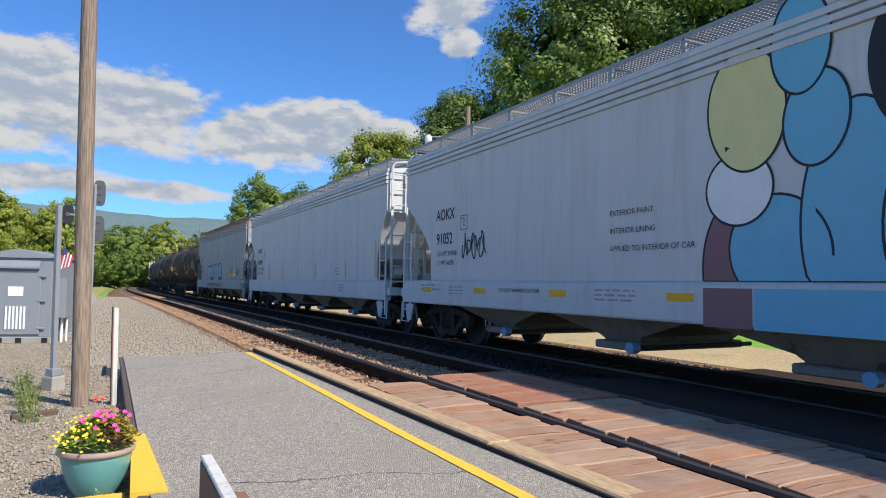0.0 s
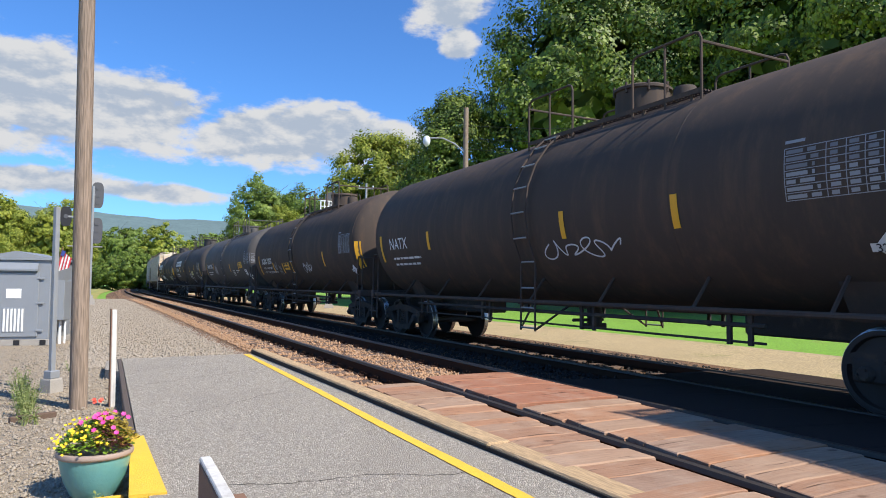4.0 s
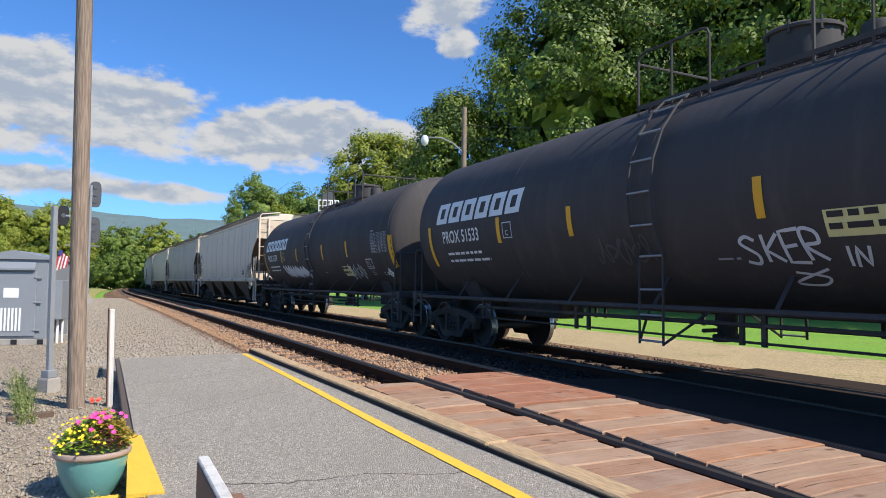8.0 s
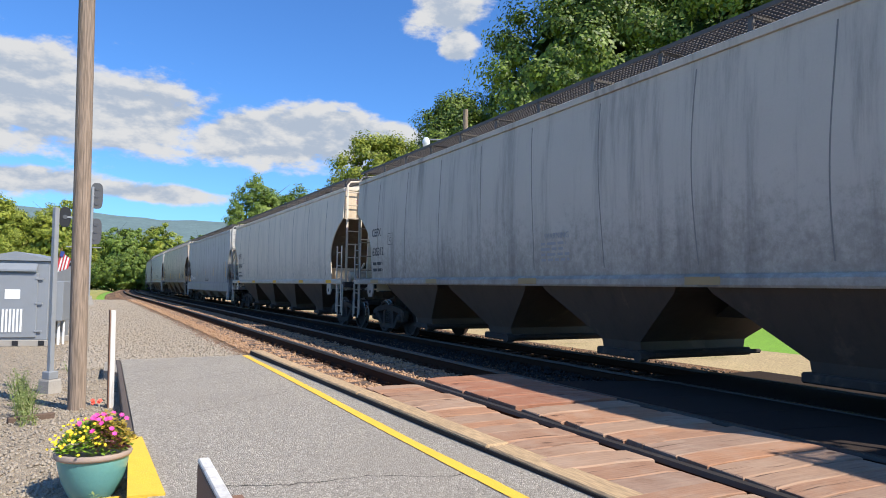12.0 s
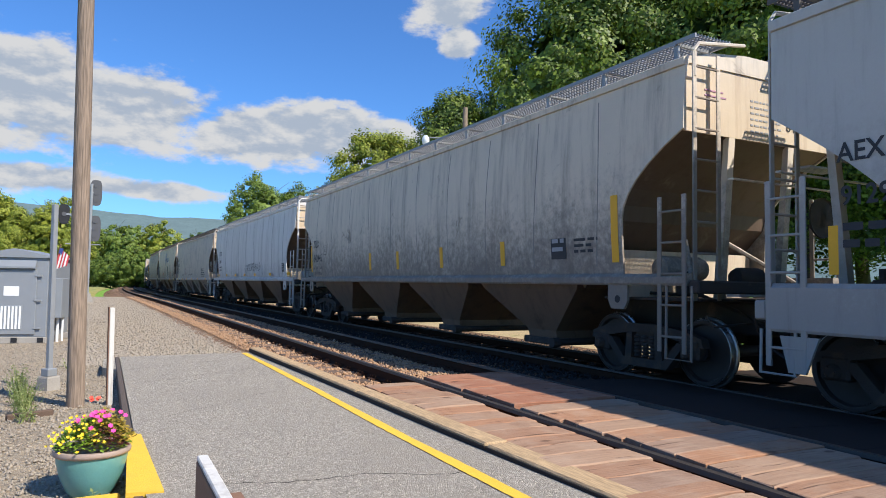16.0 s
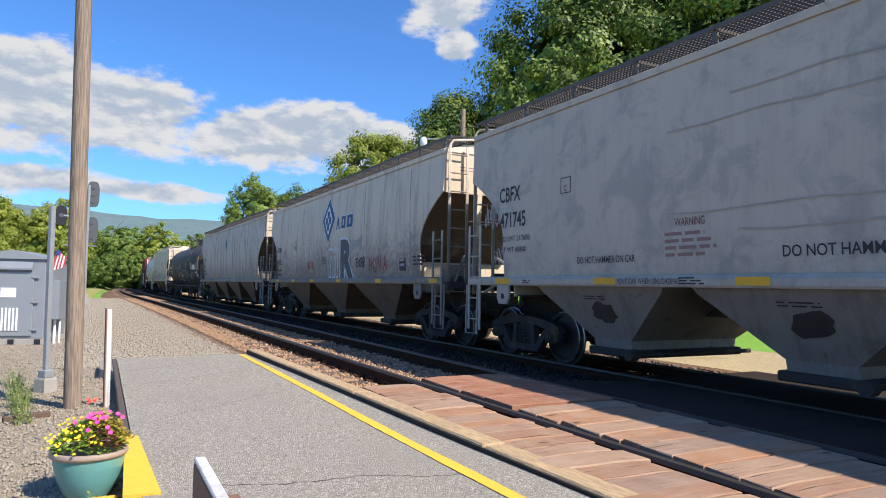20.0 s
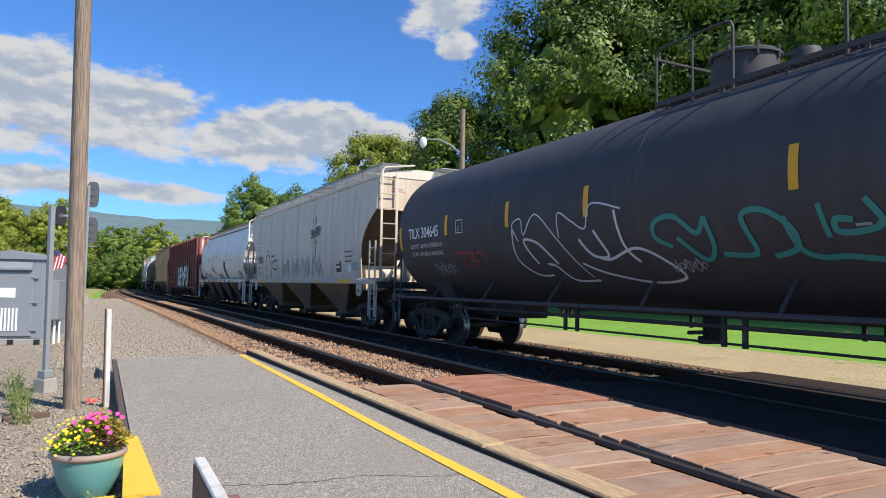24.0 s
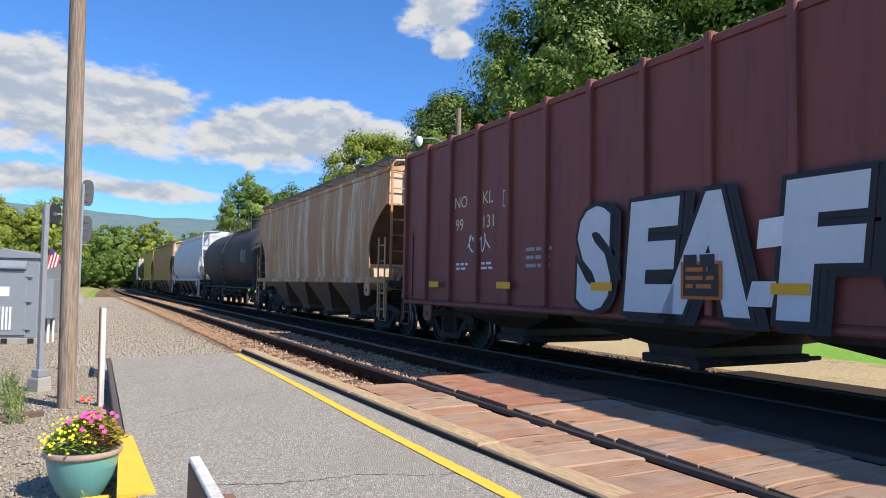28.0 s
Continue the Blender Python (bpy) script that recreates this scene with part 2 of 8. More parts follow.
M["yellow"] = material("yellow_paint", (0.80, 0.48, 0.05), 0.75, 0, 0.15, 9, 0.12, 60, 0.3, 90)
M["timber"] = material("edge_timber", (0.44, 0.30, 0.165), 0.9, 0, 0.3, 2, 0.16, 8, 0.4, 14, stretch=(9, 1.0, 9), crisp=True)
M["gravel"] = pebbles("gravel", ((0.46, 0.375, 0.265), (0.38, 0.315, 0.23), (0.53, 0.445, 0.325), (0.31, 0.25, 0.185), (0.48, 0.36, 0.235)), 58.0, (0.24, 0.19, 0.13), (0.45, 0.355, 0.24))
M["ballast"] = pebbles("ballast", ((0.30, 0.175, 0.10), (0.23, 0.135, 0.08), (0.38, 0.25, 0.16), (0.17, 0.10, 0.065)), 26.0, (0.05, 0.03, 0.02), (0.34, 0.185, 0.09))
M["stone"] = material("ballast_stone", (0.34, 0.285, 0.22), 0.9, 0, 0.45, 9.0, 0.2, 30, 0.3, 60, space="World")
M["dirt"] = material("dry_grass_dirt", (0.40, 0.30, 0.16), 0.95, 0, 0.2, 0.8, 0.3, 22, 0.7, 30, space="World", second=(0.24, 0.22, 0.08), second_amount=0.3, second_scale=0.7, crisp=True)
M["grass"] = material("lawn", (0.17, 0.32, 0.035), 0.9, 0, 0.2, 0.3, 0.28, 22, 0.6, 30, space="World", second=(0.2, 0.26, 0.05), second_amount=0.3, second_scale=0.2, crisp=True)
M["field"] = material("dry_field", (0.30, 0.27, 0.08), 0.95, 0, 0.25, 0.4, 0.3, 14, 0.5, 20, space="World", second=(0.16, 0.2, 0.05), second_amount=0.4, second_scale=0.2)
M["pole"] = material("pole_wood", (0.25, 0.185, 0.135), 0.9, 0, 0.30, 1.2, 0.28, 5, 0.4, 9, stretch=(14, 14, 0.8), crisp=True)
M["whitewood"] = material("white_post", (0.62, 0.59, 0.54), 0.8, 0, 0.12, 6, streak=(0.25, 0.2, 0.16), streak_amount=0.6, streak_scale=6)
M["galv"] = material("galvanised", (0.30, 0.31, 0.32), 0.55, 0.3, 0.12, 7)
M["cabinet"] = material("cabinet_grey", (0.27, 0.285, 0.30), 0.5, 0.2, 0.08, 3)
M["concrete"] = material("concrete", (0.34, 0.31, 0.27), 0.9, 0, 0.15, 6, 0.15, 60, 0.4, 50)
M["black"] = material("black_paint", (0.018, 0.018, 0.02), 0.6, 0, 0.2, 6)
M["signalgrey"] = material("signal_grey", (0.09, 0.09, 0.095), 0.6, 0.1, 0.1, 6)
M["teal"] = material("teal_glaze", (0.135, 0.33, 0.31), 0.35, 0, 0.12, 5, 0.04, 60, 0.1, 30)
M["rim"] = material("pot_rim", (0.36, 0.27, 0.22), 0.6, 0, 0.12, 8)
M["soil"] = material("soil", (0.04, 0.03, 0.02), 0.95)
M["white"] = material("white_plain", (0.8, 0.8, 0.78), 0.6)
M["glass"] = material("lamp_glass", (0.75, 0.77, 0.8), 0.2)
M["brownwood"] = material("brown_board", (0.22, 0.12, 0.075), 0.85, 0, 0.2, 5)
M["truck"] = material("truck_iron", (0.058, 0.047, 0.040), 0.85, 0.0, 0.3, 4, bump=0.3, second=(0.095, 0.065, 0.045), second_amount=0.4, spec=0.2)
M["wheel"] = material("wheel_steel", (0.048, 0.038, 0.033), 0.65, 0.2, 0.25, 6)
M["tread"] = material("wheel_tread", (0.38, 0.37, 0.36), 0.3, 0.9, 0.1, 6)
M["under"] = material("under_iron", (0.048, 0.038, 0.031), 0.85, 0, 0.3, 3, bump=0.2, second=(0.10, 0.07, 0.05), second_amount=0.4)
M["bark"] = material("bark", (0.09, 0.07, 0.055), 0.95, 0, 0.3, 4, bump=0.6, bump_scale=25)
M["leaf_dark"] = leaf_material("leaf_dark", (0.030, 0.058, 0.009), (0.21, 0.275, 0.034), 0.10)
M["leaf_mid"] = leaf_material("leaf_mid", (0.085, 0.145, 0.025), (0.24, 0.31, 0.055), 0.22)
M["leaf_light"] = leaf_material("leaf_light", (0.13, 0.18, 0.022), (0.36, 0.375, 0.05), 0.22)
# black for the asphalt cracks and for painted shade below the edge timber
M["crack_and_shade"] = material("crack_and_shade_black", (0.03, 0.022, 0.017), 0.9, 0, 0.3, 3, bump=0.4)
M["kerbwood"] = material("kerb_wood", (0.10, 0.075, 0.06), 0.9, 0, 0.3, 3, 0.15, 8, 0.4, 14, stretch=(9, 1, 9))
# near-black base colour carries the shade beside and under the train
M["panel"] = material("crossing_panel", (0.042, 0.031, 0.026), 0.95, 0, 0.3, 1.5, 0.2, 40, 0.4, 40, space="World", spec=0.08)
# distance haze is mixed into the ridge's pale blue-green colour
M["hill"] = material("hazed_woods", (0.125, 0.175, 0.175), 1.0, 0, 0.25, 0.02, 0.25, 0.12, 0, space="World", spec=0.0)
M["ballast_stone"] = material("rusty_stone", (0.40, 0.235, 0.13), 0.92, 0, 0.4, 9.0, 0.3, 30, 0.3, 60, space="World", second=(0.44, 0.35, 0.26), second_amount=0.35, second_scale=14.0)
# darker copy of the ballast stone, painted for the train's shade
M["shaded_stone"] = material("shaded_stone", (0.045, 0.04, 0.036), 0.95, 0, 0.4, 9.0, 0.3, 30, 0.3, 60, space="World", spec=0.15)
M["pot_leaf"] = leaf_material("pot_leaf", (0.12, 0.22, 0.022), (0.34, 0.48, 0.05))
M["pot_leaf_yellow"] = leaf_material("pot_leaf_yellow", (0.24, 0.17, 0.03), (0.66, 0.48, 0.09))
M["pot_leaf_red"] = leaf_material("pot_leaf_red", (0.05, 0.012, 0.015), (0.14, 0.03, 0.03))
M["weed"] = leaf_material("weed", (0.14, 0.20, 0.05), (0.34, 0.36, 0.14))
for key, col in (("flag_red", (0.55, 0.06, 0.07)), ("flag_blue", (0.05, 0.08, 0.28)), ("pink_petal", (0.72, 0.06, 0.28)), ("yellow_petal", (0.85, 0.55, 0.02)), ("red_petal", (0.8, 0.10, 0.06))):
    M[key] = material(key, col, 0.6, 0, 0.1, 20, 0.05, 60, 0)
for key, col in (("grey_letter", (0.32, 0.32, 0.33)), ("faint_letter", (0.20, 0.20, 0.21)), ("dark_letter", (0.03, 0.03, 0.035)), ("white_letter", (0.78, 0.78, 0.76)), ("yellow_mark", (0.82, 0.42, 0.028)), ("dull_mark", (0.36, 0.24, 0.11)),
                 ("sp_blue", (0.16, 0.45, 0.60)), ("sp_teal", (0.28, 0.40, 0.47)), ("sp_yellow", (0.72, 0.66, 0.30)), ("sp_mauve", (0.24, 0.12, 0.13)), ("sp_black", (0.02, 0.02, 0.025)),
                 ("sp_pink", (0.45, 0.25, 0.32)), ("sp_navy", (0.035, 0.045, 0.075)), ("sp_red", (0.42, 0.05, 0.05)), ("sp_silver", (0.62, 0.64, 0.66)), ("sp_green", (0.05, 0.27, 0.22)), ("cream_letter", (0.72, 0.64, 0.42)), ("gash", (0.03, 0.02, 0.015)), ("maroon_blot", (0.07, 0.04, 0.045)), ("sp_orange", (0.5, 0.15, 0.03)), ("logo_blue", (0.04, 0.10, 0.22))):
    M[key] = material(key, col, 0.6, 0, 0.12, 4, 0.05, 40, 0.05)


# ---- mesh helpers ----
class Shape:
    def __init__(self):
        self.v, self.f = [], []

    def add(self, vs, fs):
        n = len(self.v)
        self.v += [tuple(p) for p in vs]
        self.f += [tuple(i + n for i in q) for q in fs]
        return self

    def box(self, x0, x1, y0, y1, z0, z1, c=0.0):
        if c <= 0:
            return self.add([(x, y, z) for x in (x0, x1) for y in (y0, y1) for z in (z0, z1)],
                            [(0, 1, 3, 2), (4, 6, 7, 5), (0, 4, 5, 1), (2, 3, 7, 6), (0, 2, 6, 4), (1, 5, 7, 3)])
        vs, fs = [], []
        xs, ys, zs = (x0, x1), (y0, y1), (z0, z1)
        for i in (0, 1):
            for j in (0, 1):
                for k in (0, 1):
                    sx, sy, sz = (c, -c)[i], (c, -c)[j], (c, -c)[k]
                    vs += [(xs[i], ys[j] + sy, zs[k] + sz), (xs[i] + sx, ys[j], zs[k] + sz), (xs[i] + sx, ys[j] + sy, zs[k])]
        o = lambda i, j, k, a: ((i * 2 + j) * 2 + k) * 3 + a
        for i in (0, 1):
            fs += [tuple(o(i, j, k, 0) for j, k in ((0, 0), (1, 0), (1, 1), (0, 1))), tuple(o(j, i, k, 1) for j, k in ((0, 0), (1, 0), (1, 1), (0, 1))),
                   tuple(o(j, k, i, 2) for j, k in ((0, 0), (1, 0), (1, 1), (0, 1)))]
            for j in (0, 1):
                fs += [(o(i, j, 0, 0), o(i, j, 0, 1), o(i, j, 1, 1), o(i, j, 1, 0)), (o(i, 0, j, 0), o(i, 0, j, 2), o(i, 1, j, 2), o(i, 1, j, 0)),
                       (o(0, i, j, 1), o(0, i, j, 2), o(1, i, j, 2), o(1, i, j, 1))]
                for k in (0, 1):
                    fs.append((o(i, j, k, 0), o(i, j, k, 1), o(i, j, k, 2)))
        return self.add(vs, fs)

    def bar(self, a, b, r, n=8, r2=None):
        a, b = Vector(a), Vector(b)
        q = (b - a).to_track_quat("Z", "Y").to_matrix()
        r2 = r if r2 is None else r2
        vs = []
        for p, rr in ((a, r), (b, r2)):
            for i in range(n):
                t = 2 * math.pi * (i + 0.5) / n
                vs.append(p + q @ Vector((rr * math.cos(t), rr * math.sin(t), 0)))
        return self.add(vs, [(i, (i + 1) % n, n + (i + 1) % n, n + i) for i in range(n)] + [tuple(range(n - 1, -1, -1)), tuple(range(n, 2 * n))])

    def tube(self, pts, r, n=6):
        for a, b in zip(pts, pts[1:]):
            self.bar(a, b, r, n)
        return self

    def pipe(self, pts, r, n=6):
        """One connected tube along a bent line."""
        pts = [Vector(p) for p in pts]
        rings = []
        up = None
        for i, p in enumerate(pts):
            d = (pts[min(i + 1, len(pts) - 1)] - pts[max(i - 1, 0)]).normalized()
            if up is None:
                up = d.orthogonal().normalized()
            up = (up - d * up.dot(d)).normalized()
            q = d.cross(up)
            rings.append([p + r * (math.cos(2 * math.pi * k / n) * up + math.sin(2 * math.pi * k / n) * q) for k in range(n)])
        return self.loft(rings)

    def prism(self, pts, axis, t0, t1):
        """A flat outline pulled along an axis; pts are the two other coordinates in x, y, z order."""
        def at(p, t):
            return {"x": (t, *p), "y": (p[0], t, p[1]), "z": (*p, t)}[axis]
        n = len(pts)
        return self.add([at(p, t0) for p in pts] + [at(p, t1) for p in pts],
                        [(i, (i + 1) % n, n + (i + 1) % n, n + i) for i in range(n)] + [tuple(range(n - 1, -1, -1)), tuple(range(n, 2 * n))])

    def turn(self, profile, n=24, axis="z", at=(0, 0, 0)):
        vs, fs = [], []
        for r, h in profile:
            for i in range(n):
                t = 2 * math.pi * i / n
                a, b = r * math.cos(t), r * math.sin(t)
                p = {"z": (a, b, h), "y": (a, h, b), "x": (h, a, b)}[axis]
                vs.append((p[0] + at[0], p[1] + at[1], p[2] + at[2]))
        for j in range(len(profile) - 1):
            fs += [(j * n + i, j * n + (i + 1) % n, (j + 1) * n + (i + 1) % n, (j + 1) * n + i) for i in range(n)]
        if profile[0][0] > 1e-6:
            fs.append(tuple(range(n)))
        if profile[-1][0] > 1e-6:
            fs.append(tuple(range((len(profile) - 1) * n, len(profile) * n)))
        return self.add(vs, fs)

    def loft(self, rings, closed=True, cap=True):
        n = len(rings[0])
        vs = [p for ring in rings for p in ring]
        fs = []
        for j in range(len(rings) - 1):
            fs += [(j * n + i, j * n + (i + 1) % n, (j + 1) * n + (i + 1) % n, (j + 1) * n + i) for i in range(n if closed else n - 1)]
        if cap:
            fs += [tuple(range(n)), tuple(range((len(rings) - 1) * n, len(rings) * n))]
        return self.add(vs, fs)

    def mesh(self, name, mat, smooth=None):
        me = bpy.data.meshes.new(name)
        me.from_pydata(self.v, [], self.f)
        bm = bmesh.new()
        bm.from_mesh(me)
        bmesh.ops.recalc_face_normals(bm, faces=bm.faces)
        bm.to_mesh(me)
        bm.free()
        me.materials.append(mat)
        if smooth:
            for pl in me.polygons:
                pl.use_smooth = True
            me.set_sharp_from_angle(angle=radians(smooth))
        return me


def part(name, shape, mat, parent=None, label="", smooth=None, at=None):
    me = shape if isinstance(shape, bpy.types.Mesh) else shape.mesh(name, mat, smooth)
    ob = new(name, me)
    ob.parent = parent
    if at is not None:
        ob.matrix_basis = at
    return tagged(ob, label)


def thing(name, m, label, category, group="", kind=""):
    ob = new(name)
    ob.empty_display_size = 0.2
    ob.matrix_basis = m
    return tagged(ob, label, category, group, kind)


GLYPHS = {}


def letters(text, size, fat=0.0):
    """Outline of a line of writing as flat triangles in the plane (across, up), from the built-in font."""
    key = (text, fat)
    if key not in GLYPHS:
        cu = bpy.data.curves.new("writing", "FONT")
        cu.body, cu.size, cu.offset, cu.resolution_u = text, 1.0, fat, 3
        ob = new("writing", cu)
        me = bpy.data.meshes.new_from_object(ob)
        GLYPHS[key] = ([tuple(v.co) for v in me.vertices], [tuple(q.vertices) for q in me.polygons])
        bpy.data.objects.remove(ob)
        bpy.data.curves.remove(cu)
        bpy.data.meshes.remove(me)
    vs, fs = GLYPHS[key]
    return [(x * size, y * size) for x, y, _ in vs], fs

# ---- track line: distance along the near rail, heading to the right ----
GAUGE, APART, FAR_Z, SPEED = 1.505, 3.818, -0.133, 12.5
ST = np.arange(-460.0, 700.0, 1.0)
BEND = -0.00063 * (ST > -120) + 0.00183 * np.clip((ST - 42.6) / 30, 0, 1)
TH = np.cumsum(BEND)
TH -= np.interp(0, ST, TH)
PX, PY = np.cumsum(np.sin(TH)), np.cumsum(np.cos(TH))
PX += 3.629 - np.interp(0, ST, PX)
PY -= np.interp(0, ST, PY)


def along(s, e=0.0):
    """Place and heading at s metres along the near rail, e metres to its right."""
    x, y, th = (float(np.interp(s, ST, a)) for a in (PX, PY, TH))
    return x + e * math.cos(th), y - e * math.sin(th), th


def ribbon(section, s0, s1, step, z=0.0):
    """A cross-section (offset, height) drawn out along the track."""
    rings = []
    n = max(1, round((s1 - s0) / step))
    for i in range(n + 1):
        s = s0 + (s1 - s0) * i / n
        rings.append([(*along(s, e)[:2], h + z) for e, h in section])
    return Shape().loft(rings)


GROUND_Z, PLAT_Z = -0.25, -0.09

# ---- ground ----
def fall(x, y):
    """The platform rises a little towards its near track edge."""
    return 0.040 * min(max((12.5 - y) / 8.5, 0), 1.3) * min(max((x - 0.3) / 2.2, 0), 1)


def sheet(x0, x1, y0, y1, z, nx=1, ny=1, wob=0.0, skew=0.0):
    sh = Shape()
    xs, ys = np.linspace(x0, x1, nx + 1), np.linspace(y0, y1, ny + 1)
    vs = [(x + skew * (12.5 - y), y, z + (wob * noise.noise((x * 0.35, y * 0.35, 0.3)) + fall(x + skew * (12.5 - y), y) if wob else 0.0)) for y in ys for x in xs]
    return sh.add(vs, [(j * (nx + 1) + i, j * (nx + 1) + i + 1, (j + 1) * (nx + 1) + i + 1, (j + 1) * (nx + 1) + i) for j in range(ny) for i in range(nx)])


ground = tagged(part("ground", sheet(-3500, 3500, -3500, 3500, -0.62, 2, 2), M["grass"]), "wide green grassy ground reaching to the hills", "ground", kind="structure")
yard = tagged(part("gravel_yard", ribbon([(-30, -0.6), (-30, GROUND_Z), (-14, GROUND_Z), (-1.25, GROUND_Z), (-0.9, -0.6)], -40, 62, 2.5), M["gravel"]),
              "pale grey gravel beside the track", "gravel", kind="structure")
bed = tagged(part("ballast_bed", ribbon([(-2.2, -0.6), (-1.2, -0.24), (-0.9, -0.205), (2.4, -0.205), (3.0, -0.33), (APART + 3.7, -0.36), (APART + 4.6, -0.6)], -40, 420, 2.5), M["ballast"]),
             "brown rusty ballast under two tracks", "ballast", kind="structure")
field = tagged(part("dry_field", ribbon([(-30.2, -0.62), (-30, -0.35), (-9, -0.33), (-4.5, -0.30), (-3.0, -0.55)], 58, 175, 4), M["field"]),
               "dry yellow-green grass beside the track's curve", "grass", kind="structure")
dirt = tagged(part("dirt_strip", ribbon([(APART + 4.0, -0.6), (APART + 4.1, -0.5), (APART + 9.6, -0.52), (APART + 9.9, -0.7)], -40, 260, 4), M["dirt"]),
              "dry tan grass strip behind the tracks", "dirt", kind="structure")

# ---- platform ----
platform = thing("platform", pose(0, 0, 0), "low grey asphalt station platform with a yellow edge line", "platform", kind="structure")
part("slab", sheet(0.27, 2.66, -6, 12.55, PLAT_Z, 14, 60, 0.012), M["asphalt"], platform)
part("slab_side", Shape().box(0.265, 2.40, -6, 12.54, -0.45, PLAT_Z - 0.03), M["concrete"], platform)
def edge_x(y, far, near):
    return far + (near - far) * (12.5 - y) / 8.5


for y0, y1 in ((-6, -1.2), (-1.19, 1.9), (1.91, 4.45), (4.46, 7.2), (7.21, 9.9), (9.91, 12.6)):
    h = 0.004 * math.sin(y0 * 3)
    rings = []
    for y in (y0, y0 + 0.02, y1 - 0.02, y1):
        a, b, d = edge_x(y, 2.42, 2.645), edge_x(y, 2.60, 2.86), 0.02 if y in (y0, y1) else 0.0
        rings.append([(a + d, y, -0.30), (a + d, y, h - 0.014 - d), (a + 0.014 + d, y, h - d), (b - 0.014 - d, y, h - d), (b - d, y, h - 0.014 - d), (b - d, y, -0.30)])
    part("edge_timber", Shape().loft(rings), M["timber"], platform, "long weathered edge timber")
# black strip along the timber's platform side, standing in for gap shading
for y0, y1 in ((-6, 4.45), (4.46, 12.59)):
    sh = Shape().add([(edge_x(y, 2.42, 2.645) - k, y, z) for y in (y0, y1) for k, z in ((0.012, -0.35), (0.012, -0.022), (-0.03, -0.022), (-0.03, -0.35))], [(0, 1, 5, 4), (1, 2, 6, 5), (0, 3, 2, 1), (4, 5, 6, 7)])
    part("timber_face", sh, M["crack_and_shade"], platform, "side of the timber, painted black for the shade in the gap")
vs = []
for k in range(371):
    y = -6 + 18.45 * k / 370
    for x, q in ((2.238, 0.0), (2.336, 7.0)):
        x += -0.0049 * (12.5 - y) + 0.007 * noise.noise((y * 1.1, q, 0.0)) + 0.006 * noise.noise((y * 9.0, q, 3.0)) * (2 if noise.noise((y * 0.9, q, 8.0)) > 0.2 else 1)
        vs.append((x, y, PLAT_Z + 0.006 + 0.012 * noise.noise((x * 0.35, y * 0.35, 0.3)) + fall(x, y)))
sh = Shape().add(vs, [(2 * k, 2 * k + 1, 2 * k + 3, 2 * k + 2) for k in range(370)])
part("edge_line", sh, M["yellow"], platform, "worn yellow line")

# ---- rails, ties and crossing planks ----
HEAD = [(-0.037, -0.035), (-0.030, 0.0), (0.030, 0.0), (0.037, -0.035)]
WEB = [(-0.07, -0.175), (-0.07, -0.165), (-0.012, -0.145), (-0.010, -0.05), (-0.037, -0.036), (0.037, -0.036), (0.010, -0.05), (0.012, -0.145), (0.07, -0.165), (0.07, -0.175)]
for e, z in ((0.0, 0.0), (GAUGE, 0.0), (APART, FAR_Z), (APART + GAUGE, FAR_Z)):
    rail = tagged(part("rail", ribbon([(e + a, h) for a, h in WEB], -60, 440, 2.0, z), M["rail"]), "rusty brown steel rail with a polished head", "rail", "rails", "structure")
    part("rail_head", ribbon([(e + a, h) for a, h in HEAD], -60, 440, 2.0, z), M["rail_top"], rail, "polished running surface")

tie_mesh = Shape().box(-1.3, 1.3, -0.11, 0.11, -0.20, 0.0, 0.012).mesh("tie", M["tie"])
ties = thing("ties", pose(0, 0, 0), "rows of old brown wooden ties under the rails", "ties", kind="structure")
for z, e, lo in ((-0.178, GAUGE / 2, 8.0), (FAR_Z - 0.178, APART + GAUGE / 2, -6.0)):
    rest = Shape()
    for i in range(700):
        s = lo + 0.55 * i
        if s > 330:
            break
        x, y, th = along(s, e + 0.04 * math.sin(i * 7.1))
        m = pose(x, y, z + 0.006 * math.sin(i * 3.3), 0, 0, -math.degrees(th) + 0.8 * math.sin(i * 5.0))
        if s < 75:
            part("tie", tie_mesh, None, ties, at=m)
        else:
            rest.add([m @ Vector(p) for p in ((-1.3, -0.11, -0.1), (1.3, -0.11, -0.1), (1.3, 0.11, -0.1), (-1.3, 0.11, -0.1), (-1.3, -0.11, 0), (1.3, -0.11, 0), (1.3, 0.11, 0), (-1.3, 0.11, 0))],
                     [(4, 5, 6, 7), (0, 4, 7, 3), (1, 2, 6, 5), (0, 1, 5, 4), (3, 7, 6, 2)])
    tagged(part("far_ties", rest, M["tie"]), "far rows of brown wooden ties", "ties", kind="stuff")

crossing = thing("plank_crossing", pose(0, 0, 0), "worn wooden plank crossing laid between the rails", "crossing", kind="structure")
rnd = random.Random(4)


def plank(s, s1, a, b, h, mat, skew=0.0):
    """One board across the track from offset a to b, its ends worn and its edges eased."""
    c = rnd.uniform(0.006, 0.014)
    n = 5
    rings = []
    for k in range(n + 1):
        e = a + (b - a) * k / n
        d0, d1 = (rnd.uniform(-0.006, 0.006) for _ in range(2))
        hh = h + rnd.uniform(-0.004, 0.004) - (0.007 if k in (0, n) else 0.0)
        q = skew * k / n
        sec = [(s + d0 + q, -0.17), (s + d0 + q, hh - c), (s + d0 + q + c, hh), (s1 + d1 + q - c, hh), (s1 + d1 + q, hh - c), (s1 + d1 + q, -0.17)]
        rings.append([(*along(t, e + (0.012 if k in (0, n) and z == hh else 0.0) * (1 if k == 0 else -1))[:2], z) for t, z in sec])
    part("plank", Shape().loft(rings), mat, crossing)


